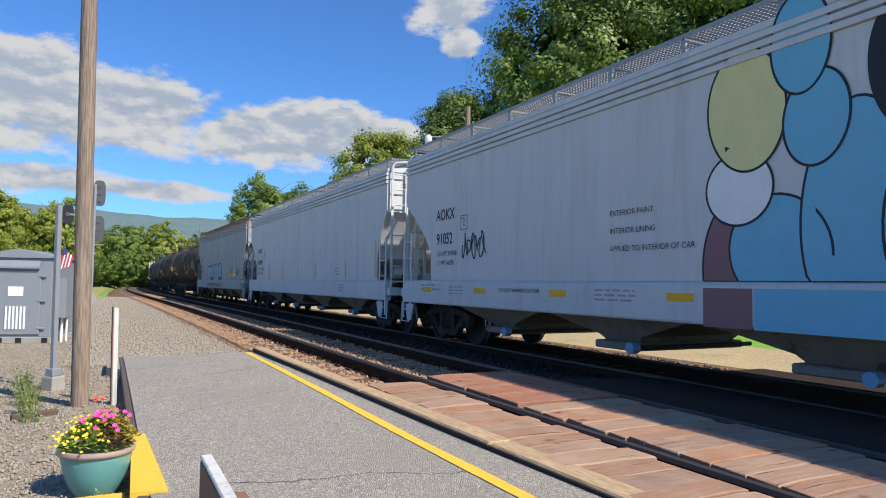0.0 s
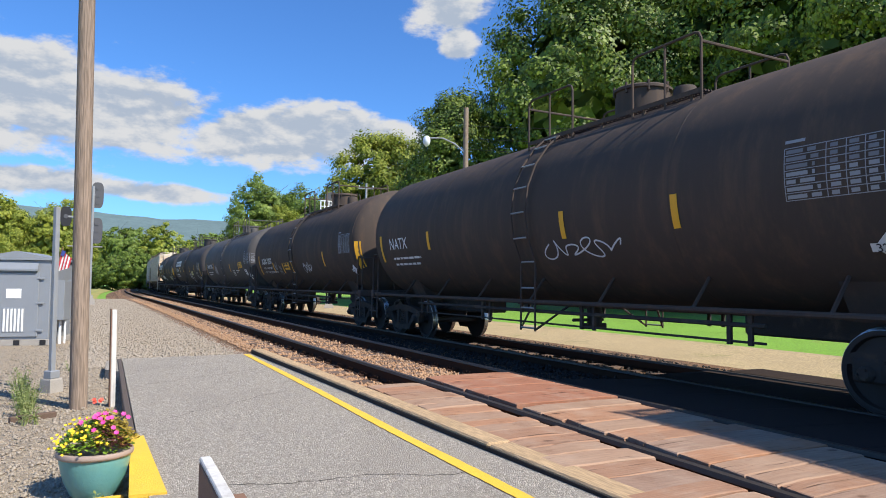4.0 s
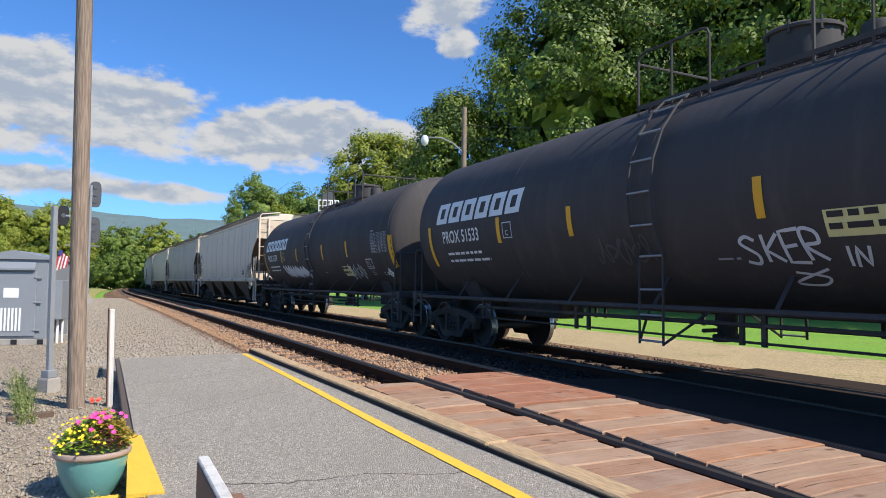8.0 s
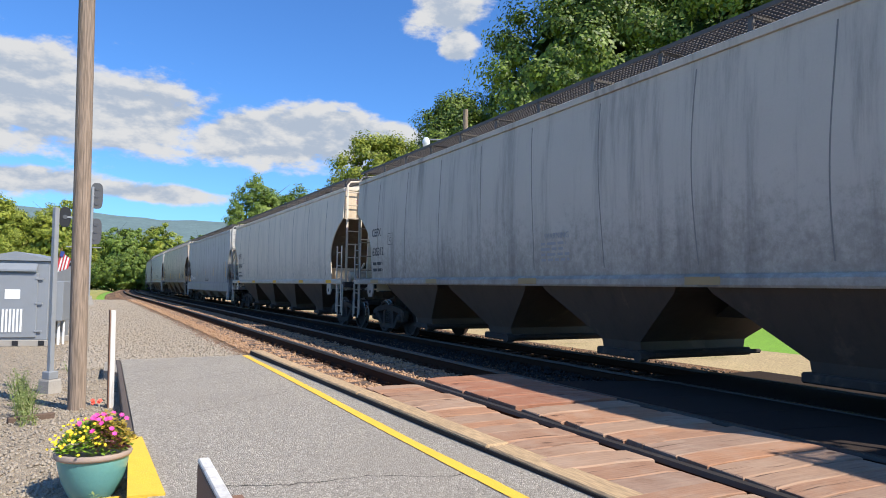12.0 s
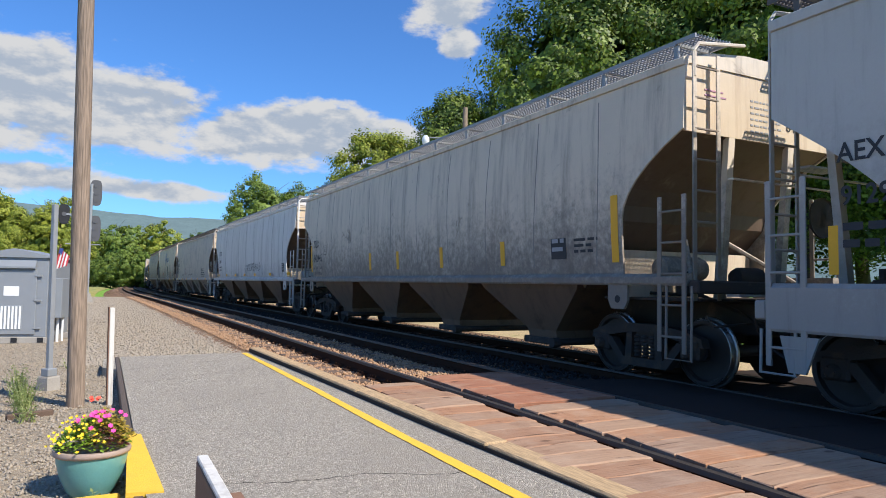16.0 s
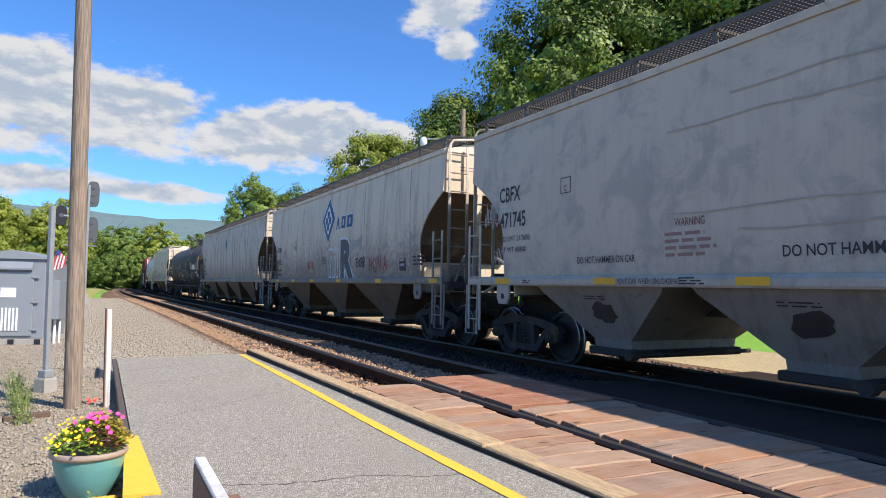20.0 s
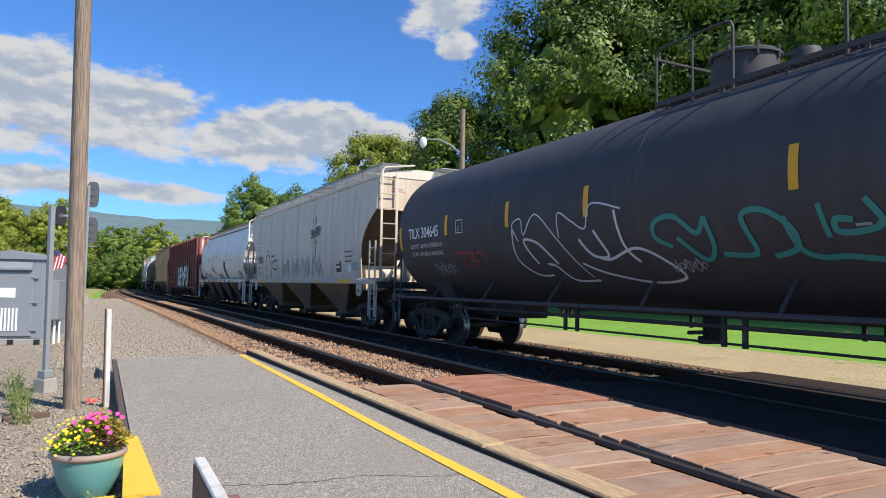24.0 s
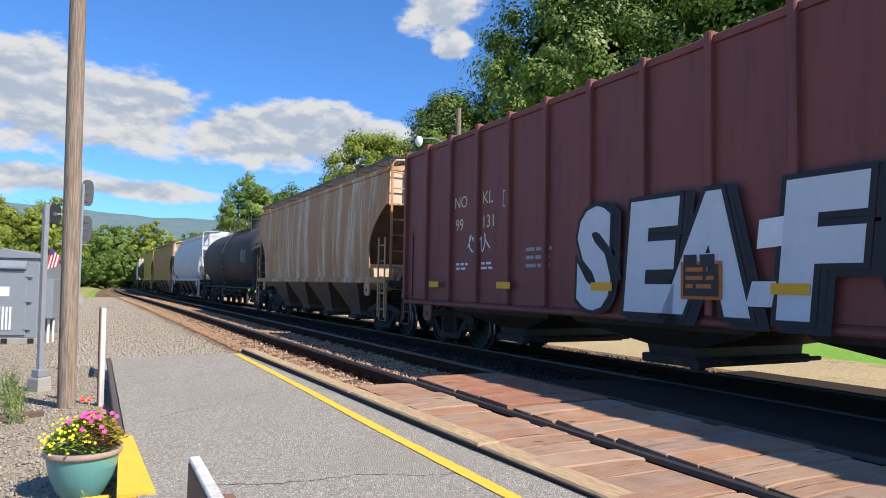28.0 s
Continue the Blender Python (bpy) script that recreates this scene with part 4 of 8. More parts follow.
# ---- street lamp pole behind the tracks ----
px_, py_ = at_px(28.45, 31.0)
lp = thing("lamp_pole", pose(px_, py_, -0.55), "brown wooden pole with a curved lamp arm behind the train", "street lamp")
part("shaft", Shape().turn([(0.15, -0.3), (0.14, 3.0), (0.115, 10.05)], 14), M["pole"], lp, smooth=40)
part("arm", Shape().pipe([(-0.1, 0.0, 7.95), (-0.45, 0.25, 8.35), (-0.95, 0.5, 8.6), (-1.5, 0.8, 8.62)], 0.035, 8), M["galv"], lp, "curved steel arm")
part("lamp_head", Shape().turn([(0.0, 8.72), (0.10, 8.70), (0.17, 8.58), (0.18, 8.45), (0.14, 8.30), (0.05, 8.22), (0.0, 8.2)], 14, "z", (-1.62, 0.86, 0)), M["glass"], lp, "white lamp head", 40)
for k, (za, zb) in enumerate(((9.2, 9.5), (8.6, 8.8), (8.1, 8.2))):
    pts = []
    for i in range(15):
        u = i / 14
        pts.append((px_ + 22 * u, py_ - 26 * u, -0.55 + za + (zb - za) * u - 1.2 * 4 * u * (1 - u)))
    tagged(part("overhead_wire", Shape().pipe(pts, 0.012, 5), M["black"]), "thin black overhead wire", "wire", "overhead wires")

# ---- flower pot ----
pot = thing("flower_pot", pose(-0.03, 5.20, GROUND_Z) @ Matrix.Scale(0.94, 4), "turquoise glazed pot full of pink and yellow flowers", "flower pot")
part("bowl", Shape().turn([(0.0, 0.0), (0.135, 0.0), (0.16, 0.03), (0.205, 0.13), (0.232, 0.24), (0.238, 0.29)], 32), M["teal"], pot, smooth=50)
part("pot_rim", Shape().turn([(0.238, 0.285), (0.252, 0.292), (0.258, 0.31), (0.250, 0.328), (0.225, 0.33), (0.215, 0.30)], 32), M["rim"], pot, "brown clay rim", 60)
part("soil", Shape().turn([(0.0, 0.30), (0.22, 0.295)], 20), M["soil"], pot)
g = random.Random(6)


def leaf_shape(n, r, z0, z1, size, spread, seed, long=1.8):
    rr = random.Random(seed)
    sh = Shape()
    for _ in range(n):
        a, d = rr.uniform(0, 6.283), r * math.sqrt(rr.random())
        h = z0 + (z1 - z0) * (1 - (d / r) ** 2) * rr.uniform(0.55, 1.05)
        p = Vector((d * math.cos(a) + spread[0], d * math.sin(a) + spread[1], h))
        b = rr.uniform(0, 6.283)
        u = Vector((math.cos(b), math.sin(b), rr.uniform(-0.5, 0.6))).normalized()
        w = u.cross(Vector((rr.uniform(-0.5, 0.5), rr.uniform(-0.5, 0.5), 1))).normalized()
        s = size * rr.uniform(0.6, 1.3)
        sh.add([p, p + u * s * 0.5 + w * s * 0.32, p + u * s * long * 0.6, p + u * s * 0.5 - w * s * 0.32], [(0, 1, 2, 3)])
    return sh


tagged(part("green_leaves", leaf_shape(1500, 0.245, 0.34, 0.55, 0.034, (0, 0.02), 1), M["pot_leaf"], pot, "green leaves"), kind="stuff")
tagged(part("variegated_leaves", leaf_shape(1000, 0.19, 0.38, 0.59, 0.032, (0.075, 0.0), 2, 2.0), M["pot_leaf_yellow"], pot, "yellow-edged leaves"), kind="stuff")
tagged(part("dark_leaves", leaf_shape(240, 0.12, 0.36, 0.49, 0.036, (0.09, -0.12), 3), M["pot_leaf_red"], pot, "dark red leaves"), kind="stuff")


def bloom(p, size, mat, petals, seed):
    rr = random.Random(seed)
    sh = Shape()
    t0 = rr.uniform(0, 6)
    up = Vector((rr.uniform(-0.5, 0.4), rr.uniform(-1.3, -0.5), 0.75)).normalized()
    fx = up.cross(Vector((0.2, 0.3, 1))).normalized()
    fy = up.cross(fx)
    for k in range(petals):
        a = t0 + 6.283 * k / petals
        u = fx * math.cos(a) + fy * math.sin(a) + up * 0.3
        w = fy * math.cos(a) - fx * math.sin(a)
        q = Vector(p)
        sh.add([q, q + u * size * 0.55 + w * size * 0.42, q + u * size, q + u * size * 0.55 - w * size * 0.42], [(0, 1, 2, 3)])
    part("bloom", sh, M[mat], pot)


for k in range(22):
    a, d = g.uniform(0, 6.28), 0.20 * math.sqrt(g.random())
    bloom((0.06 + d * math.cos(a), d * math.sin(a) - 0.02, 0.575 - 1.9 * d * d + g.uniform(-0.03, 0.02)), 0.020, "pink_petal", 6, k)
for k in range(84):
    a = g.uniform(1.6, 5.2) if k < 60 else g.uniform(0, 6.28)
    d = g.uniform(0.10, 0.27)
    bloom((-0.03 + d * math.cos(a), d * math.sin(a), 0.545 - 2.2 * d * d + g.uniform(-0.06, 0.03)), 0.012, "yellow_petal", 5, 100 + k)
for k in range(4):
    bloom((0.0 + g.uniform(-0.03, 0.03), 0.10, 0.63 + g.uniform(0, 0.04)), 0.018, "red_petal", 5, 200 + k)

# ---- weeds and loose timber on the gravel ----
def tuft(x, y, n, h, mat, seed, z=GROUND_Z, r=0.12, label="thin green weeds growing in the gravel"):
    rr = random.Random(seed)
    sh = Shape()
    for _ in range(n):
        a, d = rr.uniform(0, 6.28), r * math.sqrt(rr.random())
        p = Vector((d * math.cos(a), d * math.sin(a), 0))
        q = p + Vector((rr.uniform(-0.3, 0.3) * h, rr.uniform(-0.3, 0.3) * h, h * rr.uniform(0.4, 1.0)))
        w = Vector((-math.sin(a), math.cos(a), 0)) * 0.006
        sh.add([p - w, p + w, q], [(0, 1, 2)])
        for k in range(5):
            m = p.lerp(q, rr.uniform(0.25, 1.0))
            u = Vector((rr.uniform(-1, 1), rr.uniform(-1, 1), rr.uniform(-0.1, 0.6))).normalized() * 0.035
            sh.add([m, m + u * 0.5 + w * 1.6, m + u, m + u * 0.5 - w * 1.6], [(0, 1, 2, 3)])
    ob = part("weeds", sh, M[mat])
    ob.matrix_basis = pose(x, y, z)
    tagged(ob, label, "weeds", "weeds in the gravel", "stuff")


for k, (x, y, n, h) in enumerate(((-0.72, 8.4, 60, 0.30), (-0.78, 9.0, 60, 0.34), (-0.85, 9.6, 60, 0.30), (-0.98, 10.6, 40, 0.3), (-0.66, 8.0, 30, 0.16), (-0.2, 4.75, 24, 0.10), (0.02, 4.85, 10, 0.09), (0.36, 8.55, 10, 0.05), (-0.45, 12.5, 20, 0.15))):
    tuft(x, y, n, h, "weed", 30 + k)
stick = thing("loose_timber", pose(-0.64, 8.22, GROUND_Z + 0.03, 0, 0, -66), "broken grey timber lying on the gravel", "timber")
part("plank", Shape().box(-0.03, 0.03, -0.22, 0.22, -0.04, 0.03, 0.01), M["tie"], stick)

# ---- stones ----
def stones(name, seed, n, place, lo, hi, mat, label):
    gg = np.random.default_rng(seed)
    base = np.array([(1, 0, 0), (-1, 0, 0), (0, 1, 0), (0, -1, 0), (0, 0, 1), (0, 0, -0.6)], float)
    tri = np.array([(0, 2, 4), (2, 1, 4), (1, 3, 4), (3, 0, 4), (2, 0, 5), (1, 2, 5), (3, 1, 5), (0, 3, 5)])
    p = place(gg, n)
    n = len(p)
    s = gg.uniform(lo, hi, (n, 1, 1)) * gg.uniform(0.6, 1.3, (n, 1, 3))
    jit = base[None] + gg.normal(0, 0.22, (n, 6, 3))
    a = gg.uniform(0, 6.283, n)
    rot = np.zeros((n, 3, 3))
    rot[:, 0, 0], rot[:, 0, 1], rot[:, 1, 0], rot[:, 1, 1], rot[:, 2, 2] = np.cos(a), -np.sin(a), np.sin(a), np.cos(a), 1
    v = np.einsum("nij,nkj->nki", rot, jit * s) + p[:, None, :]
    f = (tri[None] + 6 * np.arange(n)[:, None, None]).reshape(-1)
    me = bpy.data.meshes.new(name)
    me.vertices.add(6 * n)
    me.vertices.foreach_set("co", v.ravel())
    me.loops.add(24 * n)
    me.loops.foreach_set("vertex_index", f.astype(np.int32))
    me.polygons.add(8 * n)
    me.polygons.foreach_set("loop_start", np.arange(0, 24 * n, 3, dtype=np.int32))
    me.update(calc_edges=True)
    me.materials.append(mat)
    tagged(new(name, me), label, "stones", kind="stuff")


def strip(s0, s1, e0, e1, z, power=1.0):
    def place(gg, n):
        s = s0 + (s1 - s0) * gg.random(n) ** power
        e = e0 + (e1 - e0) * gg.random(n)
        x, y, th = (np.interp(s, ST, a_) for a_ in (PX, PY, TH))
        return np.stack([x + e * np.cos(th), y - e * np.sin(th), np.full(n, z) + gg.uniform(-0.01, 0.012, n)], 1)
    return place


stones("gravel_stones", 1, 26000, strip(3.5, 46, -5.6, -3.2, GROUND_Z, 1.8), 0.006, 0.022, M["stone"], "loose grey gravel stones beside the platform")
stones("gravel_stones", 2, 26000, strip(12.7, 60, -4.2, -1.0, GROUND_Z + 0.005, 1.7), 0.012, 0.034, M["stone"], "loose grey gravel stones beside the track")
stones("ballast_stones", 3, 9000, strip(8, 60, -0.95, -0.08, -0.20, 1.6), 0.014, 0.036, M["ballast_stone"], "rusty brown ballast stones between the ties")
stones("ballast_stones", 4, 14000, strip(8, 70, 0.08, 1.42, -0.19, 1.6), 0.014, 0.036, M["ballast_stone"], "rusty brown ballast stones between the ties")
# between the tracks and under the train: stones with shade in their colour
stones("ballast_stones", 5, 14000, strip(3, 60, 1.6, 3.7, -0.27, 1.5), 0.016, 0.040, M["shaded_stone"], "ballast stones between the tracks, coloured dark grey for the train's shade")
stones("ballast_stones", 6, 12000, strip(0, 50, 3.9, 6.9, -0.33, 1.4), 0.016, 0.040, M["shaded_stone"], "ballast stones under the train, coloured dark grey for its shade")

# ---- rolling stock ----
TRAIN = []
WHEEL_R, BASE = 0.457, 1.778


def once(f):
    kept = {}

    def get(*a):
        if a not in kept:
            kept[a] = f(*a)
        return kept[a]
    return get


@once
def wheel_mesh(sx):
    """A solid steel wheel: dished disc in dark steel, bright tread and flange."""
    sh = Shape().turn([(0.0, sx * 0.80), (0.10, sx * 0.80), (0.11, sx * 0.765), (0.20, sx * 0.755), (0.375, sx * 0.745), (0.395, sx * 0.80), (0.448, sx * 0.805), (0.457, sx * 0.80),
                       (0.462, sx * 0.715), (0.488, sx * 0.705), (0.488, sx * 0.675), (0.38, sx * 0.672), (0.0, sx * 0.70)], 32, "x")
    me = sh.mesh("wheel", M["wheel"], 40)
    me.materials.append(M["tread"])
    for pl in me.polygons:
        r = math.hypot(pl.center[1], pl.center[2])
        if r > 0.443:
            pl.material_index = 1
    return me


@once
def axle_mesh():
    return Shape().bar((-1.0, 0, 0), (1.0, 0, 0), 0.08, 12).mesh("axle", M["wheel"], 40)


@once
def frame_mesh(side):
    """Cast side frame: an arched top, a sloping lower chord and pedestals over the axle ends."""
    x0, x1 = side * 0.93, side * 1.07
    z = WHEEL_R
    out = [(-1.12, z + 0.06), (-1.10, z + 0.20), (-0.80, z + 0.30), (-0.25, z + 0.36), (0.25, z + 0.36), (0.80, z + 0.30), (1.10, z + 0.20), (1.12, z + 0.06),
           (1.04, z - 0.14), (0.74, z - 0.14), (0.46, z - 0.26), (-0.46, z - 0.26), (-0.74, z - 0.14), (-1.04, z - 0.14)]
    lo = [(0.74, z - 0.16), (0.42, z - 0.30), (-0.42, z - 0.30), (-0.74, z - 0.16)]
    sh = Shape()
    # top chord, bottom chord, columns and pedestals
    sh.prism([(-1.12, z + 0.08), (-1.08, z + 0.20), (-0.78, z + 0.29), (-0.25, z + 0.35), (0.25, z + 0.35), (0.78, z + 0.29), (1.08, z + 0.20), (1.12, z + 0.08),
              (0.74, z + 0.14), (0.25, z + 0.22), (-0.25, z + 0.22), (-0.74, z + 0.14)], "x", x0, x1)
    sh.prism([(0.80, z + 0.10), (0.66, z + 0.12), (0.40, z - 0.16), (-0.40, z - 0.16), (-0.66, z + 0.12), (-0.80, z + 0.10), (-0.46, z - 0.28), (0.46, z - 0.28)], "x", x0, x1)
    for sy in (-1, 1):
        sh.prism([(sy * 0.24, z - 0.17), (sy * 0.38, z - 0.17), (sy * 0.33, z + 0.26), (sy * 0.22, z + 0.26)], "x", x0 + side * 0.01, x1 - side * 0.01)
        sh.box(min(x0, x1) - 0.02, max(x0, x1) + 0.02, sy * 0.889 - 0.17, sy * 0.889 + 0.17, z - 0.10, z + 0.17, 0.03)
    return sh.mesh("side_frame", M["truck"], 30)


@once
def spring_mesh():
    prof = [(0.0, WHEEL_R - 0.16)]
    for k in range(6):
        zz = WHEEL_R - 0.15 + k * 0.055
        prof += [(0.044, zz), (0.066, zz + 0.014), (0.066, zz + 0.030), (0.044, zz + 0.044)]
    return Shape().turn(prof + [(0.0, WHEEL_R + 0.19)], 9, "z").mesh("spring", M["truck"])


@once
def cap_mesh(side):
    sh = Shape().turn([(0.0, side * 1.17), (0.06, side * 1.165), (0.085, side * 1.14), (0.095, side * 1.06)], 12, "x")
    for k in range(3):
        a = k * 2.094
        sh.bar((side * 1.15, 0.055 * math.cos(a), 0.055 * math.sin(a)), (side * 1.185, 0.055 * math.cos(a), 0.055 * math.sin(a)), 0.014, 6)
    return sh.mesh("bearing_cap", M["truck"], 40)


@once
def bolster_mesh():
    return Shape().box(-1.02, 1.02, -0.2, 0.2, WHEEL_R + 0.02, WHEEL_R + 0.26, 0.03).box(-0.25, 0.25, -0.25, 0.25, WHEEL_R + 0.26, WHEEL_R + 0.34).mesh("bolster", M["truck"])


WHEELSETS = []


def truck(car, y):
    t = part("truck", bolster_mesh(), None, car, "dark cast steel truck with two axles", at=pose(0, y, 0))
    for sx in (-1, 1):
        part("side_frame", frame_mesh(sx), None, t)
        for dy in (-0.15, 0.0, 0.15):
            part("spring", spring_mesh(), None, t, at=pose(sx * 1.0, dy, 0))
    for sy in (-1, 1):
        w = part("wheelset", axle_mesh(), None, car, at=pose(0, y + sy * BASE / 2, WHEEL_R))
        for sx in (-1, 1):
            part("wheel", wheel_mesh(sx), None, w)
            part("bearing_cap", cap_mesh(sx), None, w)
        WHEELSETS.append((w, y + sy * BASE / 2, car))
    return t


def coupler(car, yend, sy):
    """yend: the striker's place; sy: which way is outwards."""
    sh = Shape().box(-0.09, 0.09, *sorted((yend - sy * 0.3, yend + sy * 0.28)), 0.72, 0.90, 0.03)
    sh.box(-0.20, 0.16, *sorted((yend + sy * 0.22, yend + sy * 0.46)), 0.68, 0.96, 0.05)
    part("coupler", sh, M["truck"], car)
    part("brake_hose", Shape().pipe([(-0.35, yend, 0.75), (-0.36, yend + sy * 0.15, 0.55), (-0.30, yend + sy * 0.32, 0.42), (-0.15, yend + sy * 0.45, 0.45)], 0.025, 6), M["black"], car)


@once
def rung_mesh(width, r, mat="galv"):
    return Shape().bar((0, -width / 2, 0), (0, width / 2, 0), r, 6).mesh("rung", M[mat])


@once
def stile_mesh(height, mat):
    return Shape().box(-0.012, 0.012, -0.034, 0.034, 0, height, 0.004).mesh("stile", M[mat])


def ladder(car, mat, x, y, z0, z1, width, along_y=True, rungs=7, r=0.016, name="ladder"):
    """Two stiles and their rungs; along_y: the ladder lies flat against the side."""
    m = pose(x, y, z0) if along_y else pose(x, y, z0, 0, 0, 90)
    up = round(z1 - z0, 2)
    lad = part(name, stile_mesh(up, mat), None, car, at=m @ pose(0, -width / 2, 0))
    part("stile", stile_mesh(up, mat), None, lad, at=pose(0, width, 0))
    me = rung_mesh(width, r, mat)
    for k in range(rungs):
        part("rung", me, None, lad, at=pose(0, width / 2, up * (k + 0.5) / rungs))
    return lad


def side_text(car, text, y, z, size, mat, x, name="lettering", fat=0.0, slant=0.0, squeeze=1.0, lift=0.006, label=""):
    """Writing on the near side; y: where it begins at its far end, read towards the near end."""
    vs, fs = letters(text, size, fat)
    sh = Shape().add([((x(z + v) if callable(x) else x) - lift, y - u * squeeze - slant * v, z + v) for u, v in vs], fs)
    return part(name, sh, mat, car, label)


def patch(car, pts, mat, x, lift=0.006, name="painted_patch", label=""):
    """A flat painted shape on the near side, from an outline of (y, z)."""
    zs = [z for _, z in pts]
    if callable(x) and len(pts) == 4 and max(zs) - min(zs) > 0.25:       # four corners: follows the bulge of the side
        (a0, b0), (a1, b1), (a2, b2), (a3, b3) = pts
        rows = [((a0 + (a3 - a0) * k / 6, b0 + (b3 - b0) * k / 6), (a1 + (a2 - a1) * k / 6, b1 + (b2 - b1) * k / 6)) for k in range(7)]
        sh = Shape().add([(x(z) - lift, y, z) for row in rows for y, z in row], [(2 * k, 2 * k + 1, 2 * k + 3, 2 * k + 2) for k in range(6)])
    else:
        sh = Shape().add([((x(z) if callable(x) else x) - lift, y, z) for y, z in pts], [tuple(range(len(pts)))])
    return part(name, sh, mat, car, label)


def rect(y0, y1, z0, z1):
    return [(y0, z0), (y1, z0), (y1, z1), (y0, z1)]


def oval(y, z, ry, rz, n=20, lean=0.0, wob=0.0, seed=0):
    rnd = random.Random(seed)
    out = []
    for i in range(n):
        t = 2 * math.pi * i / n
        k = 1 + wob * rnd.uniform(-1, 1)
        a, b = ry * k * math.cos(t), rz * k * math.sin(t)
        out.append((y + a + lean * b, z + b))
    return out


def hopper(back, length, paint, kind="curved", bays=4, top=4.40, label="", rim=None, board="galv", ribs=0, bulge=0.06, seams=0, ridges=3, bay_paint="", bogie=0.0):
    """A covered hopper car; back: the far end of its body along the train, length over couplers. Its middle lies at the origin, rail top at 0.
    kind: curved (shallow sill, scooped ends), deep (deep sill, ridged top, slanting ends), round (bulging sides) or ribbed (posts outside, open ends)."""
    car = thing("hopper_car", pose(0, 0, 0), label, "hopper car", "cars of the freight train")
    half = length / 2 - 0.38                 # end sills
    bulge = min(bulge, 0.008) if kind == "deep" else bulge
    W = 1.58                                 # half width
    zs0, zs1 = {"deep": (0.88, 1.41), "ribbed": (0.90, 1.02)}.get(kind, (1.37, 1.53))
    P = M[paint]
    body = half - 0.25
    cut_lo = {"deep": 1.42, "ribbed": 0.0, "round": 0.55}.get(kind, 1.15)
    zc0, zc1 = {"deep": (3.25, 2.0), "ribbed": (3.3, 3.2)}.get(kind, (3.42, 2.30))
    band = {"deep": 0.42 if ridges else 0.16, "round": 0.10}.get(kind, 0.14)

    def xs(z):
        u = min(max((z - zs1) / (top - band - zs1), 0), 1)
        if kind == "round":
            return -(W - 0.50 * max(u - 0.42, 0) ** 1.8 / 0.58 ** 1.8 - 0.30 * max(0.30 - u, 0) ** 2 / 0.09)
        return -(W - bulge * (2 * u - 1) ** 2)

    near = 0.45 if kind == "deep" else 1.0       # the trailing end is scooped less

    def back_off(z):
        if z >= zc0:
            return 0.0
        if z <= zc1:
            return cut_lo
        u = (zc0 - z) / (zc0 - zc1)
        return cut_lo * (1 - (1 - u) ** (1.35 if kind == "deep" else 1.9))
    levels = sorted({zs1, zs1 + 0.3, zs1 + 0.6, zc1, *(zc1 + (zc0 - zc1) * k / 6 for k in range(1, 6)), zc0, 0.5 * (zc0 + top - band), top - band})
    for sx in (1, -1):
        cols = 10
        rows = []
        for z in levels:
            e0, e1 = -body + near * back_off(z), body - back_off(z)
            rows.append([(sx * xs(z), e0 + (e1 - e0) * i / cols, z) for i in range(cols + 1)])
        n = cols + 1
        vs = [p for r in rows for p in r]
        inner = [(p[0] - math.copysign(0.03, p[0]), p[1], p[2]) for p in vs]
        fs = []
        for j in range(len(rows) - 1):
            fs += [(j * n + i, j * n + i + 1, (j + 1) * n + i + 1, (j + 1) * n + i) for i in range(cols)]
        m = len(vs)
        fs += [tuple(m + k for k in reversed(q)) for q in list(fs)]
        for j in range(len(rows) - 1):
            for i in (0, cols):
                fs.append((j * n + i, (j + 1) * n + i, m + (j + 1) * n + i, m + j * n + i))
        part("side_sheet", Shape().add(vs + inner, fs), P, car, smooth=35)
        sill = Shape().prism([(sx * (W - 0.14), zs0), (sx * (W + 0.02), zs0), (sx * (W + 0.035), zs0 + 0.03), (sx * (W + 0.035), zs1 - 0.05), (sx * (W - 0.02), zs1), (sx * (W - 0.14), zs1)], "y", -half + 0.2, half - 0.2)
        part("side_sill", sill, P, car)
        xt = abs(xs(top - band))
        if kind == "deep" and ridges:
            z = top - band
            for k in range(ridges):
                part("top_ridge", Shape().prism([(sx * (xt - 0.06), z), (sx * (xt + 0.035), z + 0.012), (sx * (xt + 0.035), z + 0.085), (sx * (xt - 0.015), z + 0.10), (sx * (xt - 0.06), z + 0.10)], "y", -body, body), P, car)
                z += 0.105
            part("roof_edge", Shape().box(*sorted((sx * (xt - 0.14), sx * (xt + 0.01))), -body, body, z, z + 0.09, 0.012), M[rim] if rim else P, car)
        else:
            part("top_chord", Shape().prism([(sx * (xt - 0.04), top - band), (sx * (xt + 0.03), top - band + 0.01), (sx * (xt + 0.035), top - 0.04), (sx * (xt - 0.04), top), (sx * (xt - 0.14), top)], "y", -body, body), M[rim] if rim else P, car)
        for k in range(ribs):
            y = -body + 0.06 + (2 * body - 0.12) * k / (ribs - 1)
            part("side_post", Shape().box(*sorted((sx * (W - 0.08), sx * (W + 0.09))), y - 0.055, y + 0.055, zs1, top + 0.02, 0.015), P, car)
        for k in range(seams if sx < 0 else 0):
            y = body - 1.7 - (2 * body - 3.4) * k / (seams - 1)
            pts = [(sx * (abs(xs(zs1 + 0.12 + 0.25 * q)) - 0.012), y + 0.05 * math.sin(0.35 * q + k), zs1 + 0.12 + 0.25 * q) for q in range(11) if zs1 + 0.12 + 0.25 * q < top - band - 0.1]
            part("weld_seam", Shape().pipe(pts, 0.017, 6), M["seam"], car, "dark sooty weld seam")
    xt = abs(xs(top - band)) - 0.06
